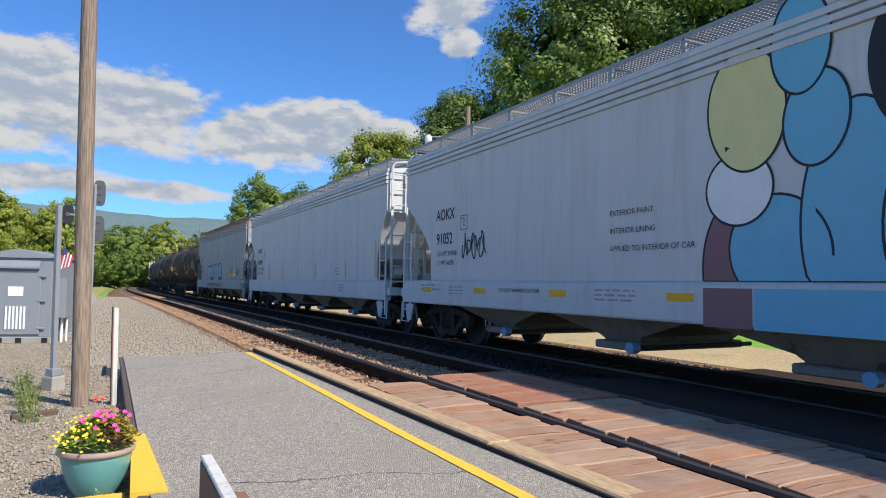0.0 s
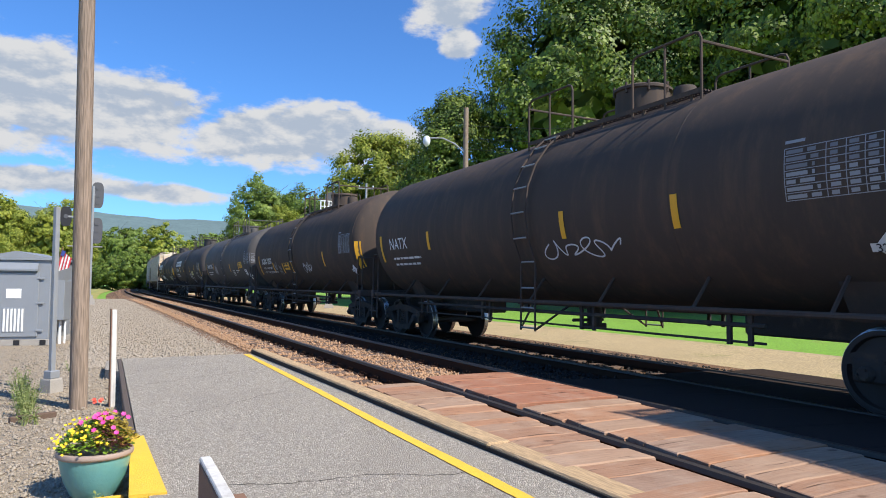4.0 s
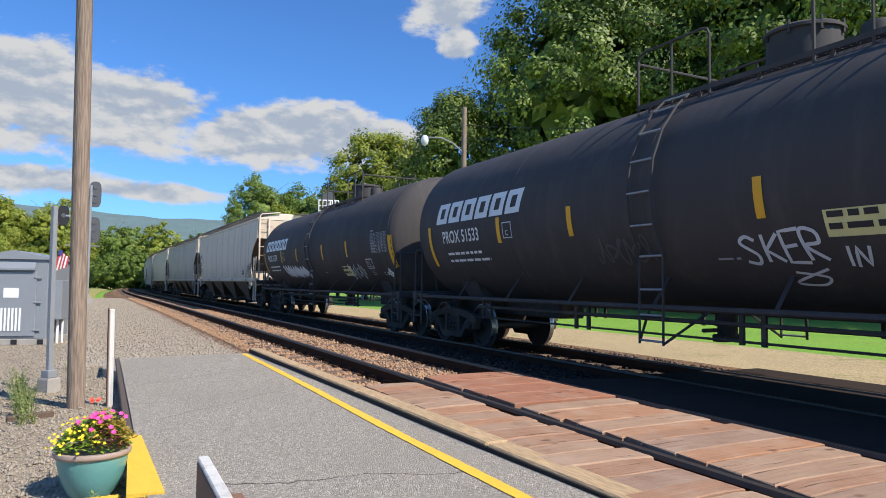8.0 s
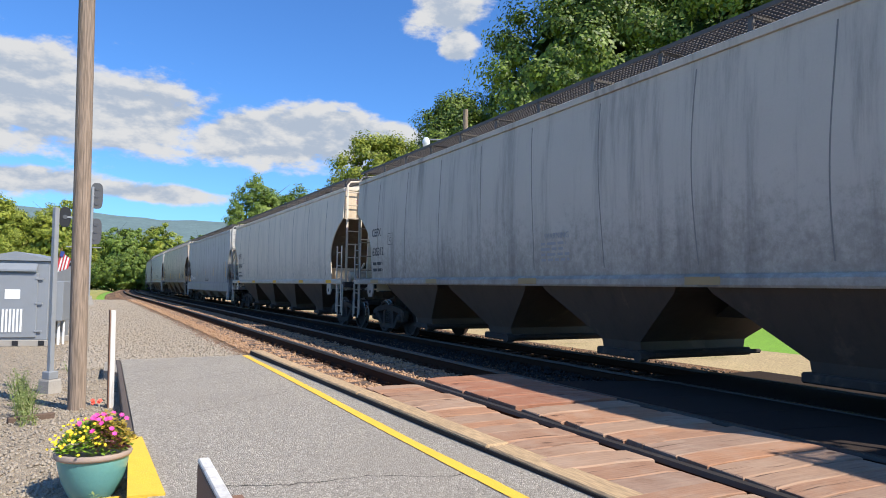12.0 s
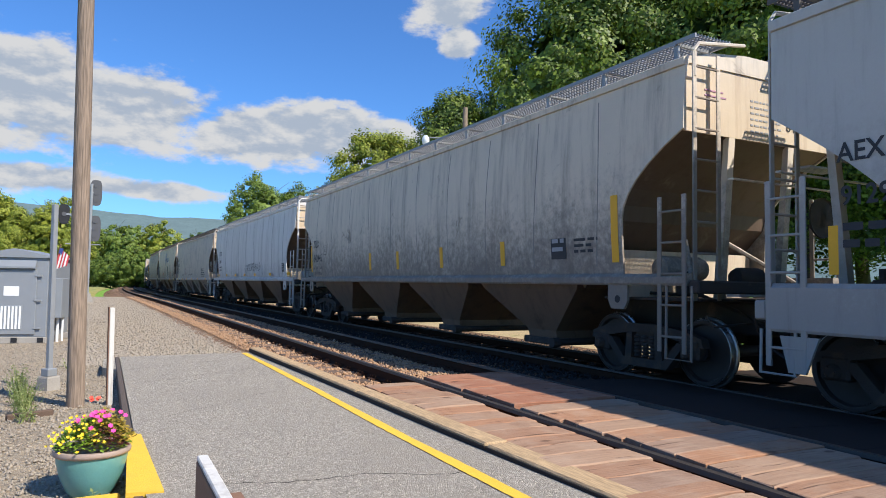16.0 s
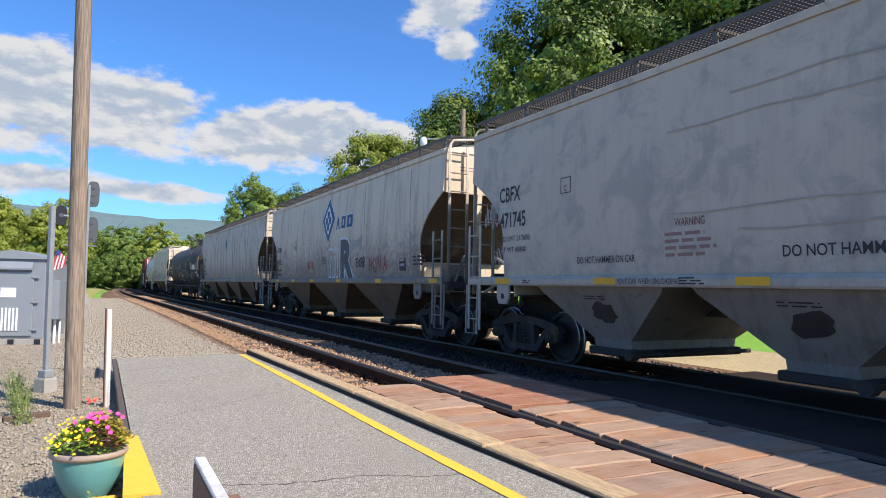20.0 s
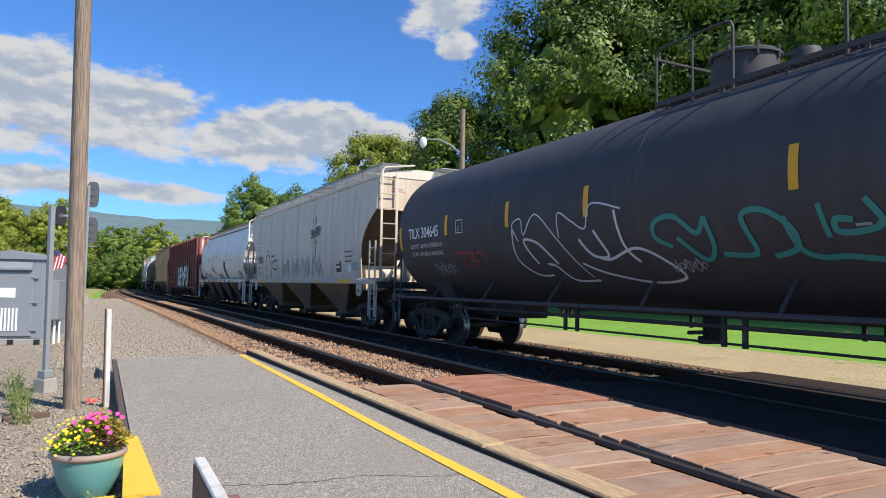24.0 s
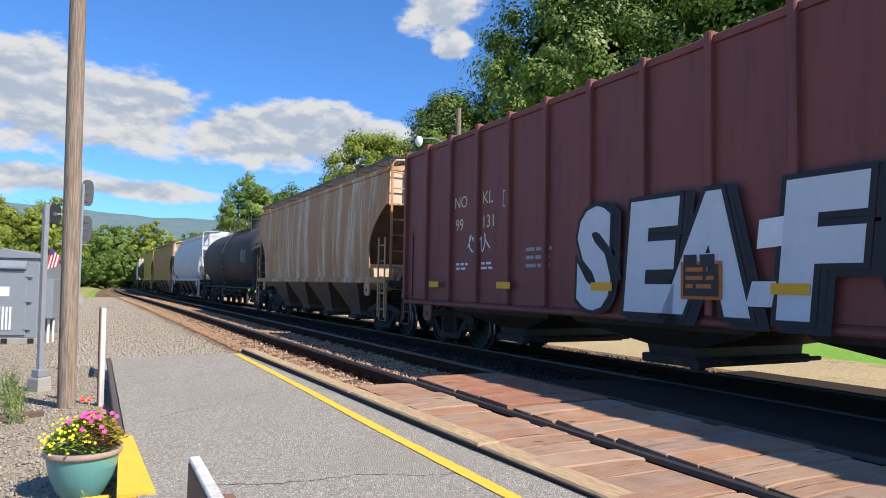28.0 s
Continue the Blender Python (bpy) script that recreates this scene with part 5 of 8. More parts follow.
    part("roof", Shape().prism([(-xt, top - 0.10), (-xt, top - 0.03), (-1.0, top + 0.10), (-0.35, top + 0.17), (0.35, top + 0.17), (1.0, top + 0.10), (xt, top - 0.03), (xt, top - 0.10)], "y", -body, body), P, car)
    if kind != "ribbed":
        part("hatch", Shape().box(-0.35, 0.35, -body + 0.8, body - 0.8, top + 0.17, top + 0.30, 0.03), P, car)
    for sy in (-1, 1):
        y = sy * (body - 0.02)
        levels_e = [zc0 - 0.02, 0.5 * (zc0 + top - band), top - band]
        edge = [(abs(xs(z)) - 0.035, z) for z in levels_e]
        outline = [(-a, z) for a, z in edge] + [(-xt + 0.01, top - 0.035), (-1.0, top + 0.09), (-0.35, top + 0.16), (0.35, top + 0.16), (1.0, top + 0.09), (xt - 0.01, top - 0.035)] + [(a, z) for a, z in reversed(edge)]
        # the brick-red car's ends take a paler pink, sunlight put into their colour
        part("end_sheet", Shape().prism(outline, "y", *sorted((y, y - sy * 0.03))), P if kind == "deep" or paint in PALE else M["pink_and_sunlit_red"] if paint == "brick_red" else M["end_tan"], car)
        q = 2.2 if kind != "ribbed" else 2.9
        line = [(y - sy * 0.02, zc0)]
        if kind != "ribbed":
            line += [(y - sy * ((near if sy < 0 else 1.0) * back_off(zc0 + (zc1 - zc0) * k / 5) + 0.03), zc0 + (zc1 - zc0) * k / 5) for k in range(1, 6)]
        line.append((y - sy * (q - 0.12), 1.32 if kind != "ribbed" else 1.12))
        rings = []
        for a, b in line:
            w = min(abs(xs(b)) - 0.032, 1.44 if b < zs1 + 0.1 else 2.0)
            rings.append([(-w, a, b), (w, a, b), (w, a - sy * 0.05, b + 0.03), (-w, a - sy * 0.05, b + 0.03)])
        # most slopes get rust brown with the shade of the scoop painted in
        part("slope_sheet", Shape().loft(rings), P if kind in ("deep", "ribbed") or paint in PALE else M["rust_and_shade"], car)
        tan = M["pink_and_sunlit_red"] if kind == "round" else P if kind == "deep" or paint in PALE else M["pink_and_sunlit_red"] if paint == "brick_red" else M["end_tan"]
        part("end_bulkhead", Shape().box(-W + 0.1, W - 0.1, *sorted((y - sy * 1.42, y - sy * 1.39)), 1.17, 1.90 if kind != "ribbed" else 2.2), tan, car, "plate over the truck")
        part("end_sill", Shape().box(-W, W, *sorted((sy * half, sy * (half - 0.16))), max(zs0 - 0.10, 1.0), zs0 + 0.07 if zs0 > 1 else 1.22, 0.02), P if kind == "deep" else M["under"], car)
        part("stub_sill", Shape().box(-0.28, 0.28, *sorted((sy * half, sy * (half - 3.0))), 0.70, 1.16, 0.03), M["under"], car)
        part("shear_plate", Shape().box(-W + 0.15, W - 0.15, *sorted((sy * (half - 0.2), sy * (half - 1.9))), 1.17, 1.20), M["under"], car)
        for x in (-0.62, 0.62):
            part("end_post", Shape().prism([(sy * (half - 0.55), 1.20), (sy * (half - 0.44), 1.20), (sy * (half - 0.27), zc0), (sy * (half - 0.36), zc0)], "x", x - 0.06, x + 0.06), P, car)
        if kind == "ribbed":
            for x in (-1.45, 1.45):
                part("corner_post", Shape().box(x - 0.06, x + 0.06, *sorted((sy * (body - 0.06), sy * (body + 0.06))), 1.0, zc0), P, car)
            for z in (1.75, 2.45):
                part("end_rail", Shape().box(-1.45, 1.45, *sorted((sy * (body - 0.03), sy * (body + 0.03))), z - 0.04, z + 0.04), P, car)
        if kind != "deep":
            yp = body - 1.2
            for x in (-W - 0.01, W - 0.03):
                pad = part("jacking_pad", Shape().prism([(sy * yp + a, zs0 + b) for a, b in ((-0.20, 0.03), (0.20, 0.03), (0.20, -0.22), (0.13, -0.34), (-0.13, -0.34), (-0.20, -0.22))], "x", x, x + 0.04), P, car)
                if x < 0:
                    part("lifting_eye", Shape().turn([(0.0, x - 0.004), (0.055, x - 0.004), (0.055, x + 0.01)], 14, "x", (0, sy * yp, zs0 - 0.20)), M["black"], pad, "dark lifting hole")
        else:
            part("step_plate", Shape().prism([(sy * (half - 0.35), 0.84), (sy * (half - 0.8), 0.84), (sy * (half - 0.65), 0.45), (sy * (half - 0.45), 0.45)], "x", -W - 0.03, -W + 0.0), P, car)
        ladder(car, paint, -W - 0.02, sy * (half - 0.42), 0.50, 2.55, 0.42, True, 5)
        ladder(car, paint, -1.24, sy * (half - 0.16), 1.18, round(top + 0.03, 2), 0.44, False, 8)
        ladder(car, paint, W + 0.02, sy * (half - 0.42), 0.50, 2.75, 0.42, True, 6)
        part("grab_iron", Shape().pipe([(-1.05, sy * (half + 0.02), 2.75), (-1.05, sy * (half + 0.09), 2.75), (1.0, sy * (half + 0.09), 2.75), (1.0, sy * (half + 0.02), 2.75)], 0.016, 6), P, car)
        part("step", Shape().pipe([(-W, sy * (half - 0.1), max(zs0, 0.9)), (-W - 0.02, sy * (half - 0.1), 0.42), (-W - 0.02, sy * (half - 0.52), 0.42), (-W, sy * (half - 0.52), max(zs0, 0.9))], 0.02, 6), P, car)
        part("crossover_board", Shape().box(-1.1, 1.1, *sorted((sy * (half + 0.02), sy * (half + 0.22))), 1.24, 1.27), M[board], car)
        coupler(car, sy * half, sy)
        if kind != "deep":
            part("brace", Shape().bar((-1.30, sy * (half - 0.30), 1.22), (-0.45, sy * (half - 1.25), 2.05), 0.035, 6), P, car)
            part("brace", Shape().bar((1.30, sy * (half - 0.30), 1.22), (0.45, sy * (half - 1.25), 2.05), 0.035, 6), P, car)
        part("air_pipe", Shape().pipe([(-0.35, sy * (half - 0.02), 0.78), (-0.36, sy * (half - 0.4), 1.02), (-0.72, sy * (half - 0.7), 1.24), (-0.74, sy * (half - 1.7), 1.26)], 0.028, 6), M["under"], car)
        part("valve", Shape().box(-0.86, -0.62, *sorted((sy * (half - 0.85), sy * (half - 1.08))), 1.22, 1.46, 0.04).bar((-0.74, sy * (half - 0.96), 1.46), (-0.74, sy * (half - 0.96), 1.58), 0.05, 8), M["under"], car)
        part("uncoupling_lever", Shape().pipe([(-1.5, sy * (half + 0.05), 1.0), (-1.42, sy * (half + 0.08), 0.86), (-0.3, sy * (half + 0.10), 0.92), (0.0, sy * (half + 0.16), 0.98)], 0.016, 6), M["under"], car)
    part("brake_reservoir", Shape().turn([(0.0, -0.45), (0.16, -0.42), (0.19, -0.34), (0.19, 0.34), (0.16, 0.42), (0.0, 0.45)], 14, "x", (-0.55, -half + 1.25, 1.62)), P, car, smooth=40)
    part("brake_cylinder", Shape().turn([(0.0, -0.3), (0.13, -0.28), (0.16, -0.2), (0.16, 0.2), (0.06, 0.3), (0.0, 0.45)], 14, "x", (0.35, -half + 0.8, 1.5)), M["under"], car, smooth=40)
    part("hand_brake", Shape().turn([(0.26, -half - 0.10), (0.285, -half - 0.115), (0.285, -half - 0.085)], 18, "y", (0.75, 0, 2.35)).box(0.66, 0.84, -half - 0.1, -half + 0.05, 2.2, 2.5, 0.02), M["under"], car)
    # ---- bays
    span = 2 * (body - 1.95)
    w = span / bays
    for k in range(bays):
        yc = -span / 2 + w * (k + 0.5)
        zt, zb = zs0 + 0.02, (0.46 if kind == "deep" else 0.40)
        bw = 0.36 if kind == "deep" else 0.42
        pts = lambda y0, y1, x0, z: [(-x0, y0, z), (x0, y0, z), (x0, y1, z), (-x0, y1, z)]
        rings = [pts(yc - w * 0.43, yc + w * 0.43, W - 0.06, zt), pts(yc - w * 0.41, yc + w * 0.41, W - 0.10, zt - 0.10), pts(yc - bw, yc + bw, 1.12, zb + 0.16), pts(yc - bw, yc + bw, 1.08, zb)]
        if kind == "deep":
            rings = [pts(yc - w / 2, yc + w / 2, W - 0.30, zt), pts(yc - bw * 1.3, yc + bw * 1.3, 1.05, zb + 0.12), pts(yc - bw, yc + bw, 0.95, zb)]
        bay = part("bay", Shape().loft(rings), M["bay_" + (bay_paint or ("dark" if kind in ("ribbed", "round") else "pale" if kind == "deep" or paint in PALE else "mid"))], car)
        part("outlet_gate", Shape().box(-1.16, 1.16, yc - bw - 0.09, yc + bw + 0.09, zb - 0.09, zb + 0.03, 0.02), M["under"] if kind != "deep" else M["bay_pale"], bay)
        part("gate_shaft", Shape().bar((-1.30, yc - bw - 0.2, zb - 0.02), (1.2, yc - bw - 0.2, zb - 0.02), 0.035, 8), M["truck"], bay)
        part("gate_cap", Shape().bar((-1.36, yc - bw - 0.2, zb - 0.02), (-1.22, yc - bw - 0.2, zb - 0.02), 0.085, 10), M["blue_cap"] if paint == "fresh_white" else M["truck"], bay)
    part("centre_sill", Shape().box(-0.16, 0.16, -half + 2, half - 2, 0.95, 1.2), M["under"], car)
    # ---- running boards with open grating
    if kind != "ribbed":
        for sx in (-1, 1):
            x0, x1 = sorted((sx * (xt - 0.02), sx * (xt - 0.66)))
            z = top + 0.24
            sh = Shape()
            for i in range(12):
                x = x0 + (x1 - x0) * i / 11
                t = 0.012 if i in (0, 11) else 0.003
                sh.box(x - t, x + t, -half + 0.15, half - 0.15, z - (0.03 if i in (0, 11) else 0.0), z + 0.028)
            n = int(length / 0.075)
            for i in range(n):
                y = -half + 0.2 + (2 * half - 0.4) * i / (n - 1)
                sh.box(x0, x1, y - 0.006, y + 0.006, z + 0.004, z + 0.024)
            tagged(part("running_board", sh, M[board], car), "open steel grating walkway")
            n = 13
            me = bracket_mesh(sx, round(xt, 3), board)
            for i in range(n):
                part("bracket", me, None, car, at=pose(0, -half + 0.5 + (2 * half - 1.0) * i / (n - 1), top))
        for sy in (-1, 1):
            part("end_board", grating(0.20, 1.05, *sorted((sy * (half - 0.34), sy * (half + 0.14))), top + 0.20), M[board], car, "perforated steel end walk")
            part("brake_step", grating(0.35, 1.05, *sorted((sy * (half - 0.10), sy * (half + 0.20))), 3.02), M[board], car, "perforated steel step")
            part("roof_handhold", Shape().pipe([(-1.46, sy * (half - 0.16), top - 0.3), (-1.46, sy * (half - 0.16), top + 0.04), (-1.38, sy * (half - 0.16), top + 0.14), (-0.5, sy * (half - 0.16), top + 0.26)], 0.026, 6), P, car)
    for y in (-body + 1.25 + bogie, body - 1.25 - bogie):
        truck(car, y)
    TRAIN.append((car, back + 0.63, length, 2 * (body - 1.25 - bogie)))
    return car, xs, body


def grating(x0, x1, y0, y1, z):
    """An open plate of crossed bars."""
    sh = Shape()
    for i in range(13):
        x = x0 + (x1 - x0) * i / 12
        sh.box(x - 0.008, x + 0.008, y0, y1, z, z + 0.03)
    n = max(4, round((y1 - y0) / 0.06))
    for i in range(n + 1):
        y = y0 + (y1 - y0) * i / n
        sh.box(x0, x1, y - 0.008, y + 0.008, z + 0.002, z + 0.028)
    return sh


@once
def bracket_mesh(sx, xt, board):
    return Shape().box(*sorted((sx * (xt - 0.03), sx * (xt - 0.07))), -0.035, 0.035, -0.06, 0.24).box(*sorted((sx * (xt - 0.0), sx * (xt - 0.68))), -0.02, 0.02, 0.20, 0.24).mesh("bracket", M[board])


def tank(back, length, paint, label="", r=1.62, zc=2.62, mid=-1.27, man=None, step=0.0):
    car = thing("tank_car", pose(0, 0, 0), label, "tank car", "cars of the freight train")
    half = length / 2 - 0.38
    th = half - 0.12
    P = M[paint]
    head = 0.48
    prof = [(0.0, -th)]
    for k in range(1, 8):
        a = math.pi / 2 * k / 7
        prof.append((r * math.sin(a), -th + head * (1 - math.cos(a))))
    prof += [(r, -th / 3), (r, th / 3)]
    for k in range(7, -1, -1):
        a = math.pi / 2 * k / 7
        prof.append((r * math.sin(a), th - head * (1 - math.cos(a))))
    part("shell", Shape().turn(prof, 56, "y", (0, 0, zc)), P, car, smooth=40)
    me = Shape().turn([(r - 0.01, -0.02), (r + 0.003, -0.012), (r + 0.003, 0.012), (r - 0.01, 0.02)], 56, "y", (0, 0, zc)).mesh("weld_seam", P, 40)
    for y in (-th + head, -th * 0.45, 0.0, th * 0.45, th - head):
        part("weld_seam", me, None, car, at=pose(0, y, 0))
    # stub sills, saddles and end platforms
    for sy in (-1, 1):
        part("stub_sill", Shape().box(-0.3, 0.3, *sorted((sy * half, sy * (half - 4.2))), 0.70, 1.0, 0.03), M["under"], car)
        part("saddle", Shape().prism([(-1.10, 1.42), (-0.85, 0.98), (0.85, 0.98), (1.10, 1.42), (0.6, 1.12), (-0.6, 1.12)], "y", *sorted((sy * (half - 1.7), sy * (half - 2.35)))), P, car)
        part("end_sill", Shape().box(-1.52, 1.52, *sorted((sy * half, sy * (half - 0.22))), 0.98, 1.16, 0.02), P, car)
        part("end_platform", Shape().box(-1.5, 1.5, *sorted((sy * (half - 0.22), sy * (half - 0.75))), 1.08, 1.12), P, car)
        for xx in (-1.46, 1.46):
            part("end_railing", Shape().pipe([(xx, sy * (half - 0.05), 1.1), (xx, sy * (half - 0.05), 2.05), (xx, sy * (half - 0.12), 2.15), (xx, sy * (half - 0.34), 2.15), (xx, sy * (half - 0.42), 2.05), (xx, sy * (half - 0.42), 1.1)], 0.022, 6), P, car)
        part("end_railing", Shape().pipe([(-1.46, sy * (half - 0.05), 2.10), (-0.5, sy * (half - 0.02), 2.10), (-0.45, sy * (half - 0.02), 1.15)], 0.022, 6), P, car)
        ladder(car, paint, -1.50, sy * (half - 0.28), 0.42, 1.15, 0.40, True, 2, 0.018, "step")
        coupler(car, sy * half, sy)
    part("brake_reservoir", Shape().turn([(0.0, -0.4), (0.16, -0.37), (0.19, -0.3), (0.19, 0.3), (0.16, 0.37), (0.0, 0.4)], 14, "x", (0.0, half - 0.95, 1.42)), P, car, smooth=40)
    # side rails under the shell, with their hangers
    for sx in (-1, 1):
        part("side_rail", Shape().bar((sx * 1.46, -half + 0.3, 1.06), (sx * 1.46, half - 0.3, 1.06), 0.04, 8), P, car)
        for i in range(7):
            y = (-half + 2.2) + (2 * half - 4.4) * i / 6
            part("strut", Shape().bar((sx * 1.46, y, 1.06), (sx * 1.12, y, 1.50), 0.025, 5), P, car)
        for z, r_ in ((0.90, 0.030), (0.70, 0.016)):
            part("safety_pipe", Shape().bar((sx * 1.42, -half + 3.0, z), (sx * 1.42, half - 3.0, z), r_, 6), M["under"], car)
        for y in (-half + 3.2, -half + 3.5, -1.7, -1.4, 1.4, 1.7, half - 3.5, half - 3.2):
            part("hanger", Shape().box(*sorted((sx * 1.44, sx * 1.40)), y - 0.03, y + 0.03, 0.66, 1.06), M["under"], car)
    part("bottom_valve", Shape().bar((0, 0, 0.95), (0, 0, 0.62), 0.14, 10).box(-0.22, 0.22, -0.1, 0.1, 0.55, 0.66, 0.02).bar((-0.5, 0, 0.72), (0.2, 0, 0.72), 0.03, 6), M["under"], car)
    # manway, walk and railings on top
    zt = zc + r
    man = mid if man is None else man
    cover = part("manway", Shape().turn([(0.0, zt + 0.50), (0.46, zt + 0.50), (0.50, zt + 0.47), (0.50, zt + 0.43), (0.46, zt + 0.42), (0.46, zt - 0.1)], 28, "z", (0, man, 0)), P, car, smooth=40)
    for k in range(8):
        a = 6.283 * (k + 0.3) / 8
        part("cover_bolt", Shape().bar((0.48 * math.cos(a), man + 0.48 * math.sin(a), zt + 0.36), (0.48 * math.cos(a), man + 0.48 * math.sin(a), zt + 0.54), 0.022, 6), P, cover)
    part("valve_box", Shape().turn([(0.0, zt + 0.32), (0.16, zt + 0.30), (0.19, zt + 0.24), (0.19, zt - 0.1)], 14, "z", (0.0, man - 0.95, 0)), P, car, smooth=40)
    for sx in (-1, 1):
        x = sx * 0.92
        z = zc + math.sqrt(r * r - 0.92 ** 2)
        # grating walk carried just over the shell
        sh = Shape()
        for k in range(7):
            xx = x - sx * 0.065 * k
            sh.box(xx - 0.006, xx + 0.006, mid - 2.1, mid + 2.1, zt - 0.17, zt - 0.14)
        for k in range(42):
            sh.box(*sorted((x, x - sx * 0.39)), mid - 2.08 + 0.1 * k, mid - 2.07 + 0.1 * k, zt - 0.165, zt - 0.145)
        part("top_walk", sh, P, car, "open steel grating walk")
        part("walk_edge", Shape().box(*sorted((x, x + sx * 0.012)), mid - 2.1, mid + 2.1, zt - 0.20, zt - 0.13), P, car)
        for k in range(5):
            y = mid - 1.9 + 0.95 * k
            part("walk_foot", Shape().box(*sorted((x - sx * 0.02, x - sx * 0.06)), y - 0.02, y + 0.02, z - 0.05, zt - 0.16), P, car)
        for y0, y1 in ((mid + 2.1, mid + 0.75), (mid - 2.1, mid - 0.75)):
            q = math.copysign(0.12, y0 - y1)
            part("top_railing", Shape().pipe([(x, y0, z - 0.05), (x, y0, zt + 0.56), (x, y0 - q * 0.3, zt + 0.64), (x, y0 - q, zt + 0.67), (x, y1 + q, zt + 0.67), (x, y1 + q * 0.3, zt + 0.64), (x, y1, zt + 0.56), (x, y1, z - 0.05)], 0.022, 6), P, car)
            part("railing_post", Shape().bar((x, (y0 + y1) / 2, z - 0.05), (x, (y0 + y1) / 2, zt + 0.67), 0.02, 6), P, car)
        # ladder that follows the shell
        arc = [(sx * (r + 0.10) * math.cos(a), zc + (r + 0.10) * math.sin(a)) for a in [radians(d) for d in (-30, -15, 0, 15, 30, 45, 55)]]
        lad = None
        for y in (step - 0.22, step + 0.22):
            lad = part("ladder" if lad is None else "stile", Shape().pipe([(arc[0][0], y, 0.55)] + [(p, y, q) for p, q in arc], 0.02, 6), P, lad or car)
        for p, q in [(arc[0][0], 0.6), (arc[0][0], 0.95), (arc[0][0], 1.3)] + arc:
            part("rung", rung_mesh(0.44, 0.016), None, lad, at=pose(p, step, q))
        for y in (-0.22, 0.22):
            part("ladder_brace", Shape().bar((arc[0][0], step + y, 0.57), (sx * 0.95, step + y + math.copysign(0.35, y), 1.05), 0.02, 5), P, car)
    for y in (mid - 2.1, mid + 2.1):
        part("top_railing", Shape().pipe([(-0.92, y, zt + 0.52), (0.92, y, zt + 0.52)], 0.022, 6), P, car)
    tagged(part("hand_brake", Shape().turn([(0.26, -half - 0.02), (0.285, -half - 0.035), (0.285, -half - 0.005)], 18, "y", (0.35, 0, 1.95)), M["under"], car), "round hand brake wheel")
    for y in (-half + 1.18, half - 1.18):
        truck(car, y)
    TRAIN.append((car, back + 1.2, length, 2 * (half - 1.18)))

    def wrap(y, z, lift=0.008):
        """Point on the near side of the shell at height z, drawn in over the rounded heads."""
        a = (z - zc) / r
        q = min(max(abs(y) - th + head, 0.0) / head, 0.98)
        rr = r * math.sqrt(1 - q * q) + lift
        return (-rr * math.cos(a), y, zc + rr * math.sin(a))
    return car, wrap, th - 0.7


def tank_text(car, wrap, text, y, z, size, mat, fat=0.0, squeeze=1.0, name="lettering", slant=0.0, label="", lift=0.008):
    vs, fs = letters(text, size, fat)
    return part(name, Shape().add([wrap(y - u * squeeze - slant * v, z + v, lift) for u, v in vs], fs), mat, car, label)


def tank_patch(car, wrap, y0, y1, z0, z1, mat, name="painted_patch", label=""):
    n = 6
    vs = [wrap(y, z0 + (z1 - z0) * i / n) for i in range(n + 1) for y in (y0, y1)]
    return part(name, Shape().add(vs, [(2 * i, 2 * i + 1, 2 * i + 3, 2 * i + 2) for i in range(n)]), mat, car, label)


def paint(name, col, streak=GRIME, amount=0.35, rough=0.6, second=None, s_amount=0.0, spots=0.10, scale=1.2, streak_scale=2.2, splash=None, spec=0.4):
    M[name] = material(name, col, rough, 0, spots, scale, 0.04, 40, 0.05, 20, streak=streak, streak_amount=amount, streak_scale=streak_scale, second=second, second_amount=s_amount, second_scale=1.6, splash=splash, spec=spec)


paint("fresh_white", (0.58, 0.58, 0.57), amount=0.16)
paint("soft_grey", (0.36, 0.36, 0.36), amount=0.4)
paint("sooty_grey", (0.52, 0.465, 0.395), splash=((0.20, 0.165, 0.13), 1.0, 2.8, 0.7), amount=0.6, streak=(0.13, 0.11, 0.10), streak_scale=1.3)
paint("worn_white", (0.68, 0.645, 0.60), splash=((0.30, 0.25, 0.20), 1.0, 2.3, 0.6), amount=0.45, streak=(0.22, 0.19, 0.16))
paint("stone_grey", (0.52, 0.455, 0.375), splash=((0.30, 0.235, 0.17), 1.0, 2.2, 0.4), amount=0.16, streak=(0.16, 0.14, 0.12), second=(0.40, 0.36, 0.31), s_amount=0.5)
paint("warm_grey", (0.70, 0.60, 0.48), splash=((0.30, 0.235, 0.17), 1.0, 2.6, 0.5), amount=0.26, streak=(0.16, 0.14, 0.12))
paint("blue_grey", (0.50, 0.485, 0.455), splash=((0.24, 0.20, 0.165), 1.3, 3.2, 0.6), amount=0.35, second=(0.2, 0.11, 0.06), s_amount=0.12)
paint("stained_grey", (0.56, 0.50, 0.42), splash=((0.12, 0.10, 0.085), 1.2, 2.9, 0.7), amount=0.9, streak=(0.07, 0.065, 0.06), streak_scale=3.2)
paint("dirty_beige", (0.66, 0.56, 0.44), splash=((0.17, 0.14, 0.115), 1.3, 3.1, 0.9), amount=0.5, streak=(0.17, 0.13, 0.1), second=(0.26, 0.2, 0.15), s_amount=0.25)
paint("rusty_white", (0.46, 0.215, 0.09), amount=1.0, streak=(0.70, 0.60, 0.44), second=(0.34, 0.15, 0.07), s_amount=0.35, streak_scale=1.1)
paint("round_grey", (0.80, 0.75, 0.67), rough=0.42, splash=((0.40, 0.35, 0.28), 1.2, 2.2, 0.5), amount=0.2, second=(0.18, 0.08, 0.04), s_amount=0.16)
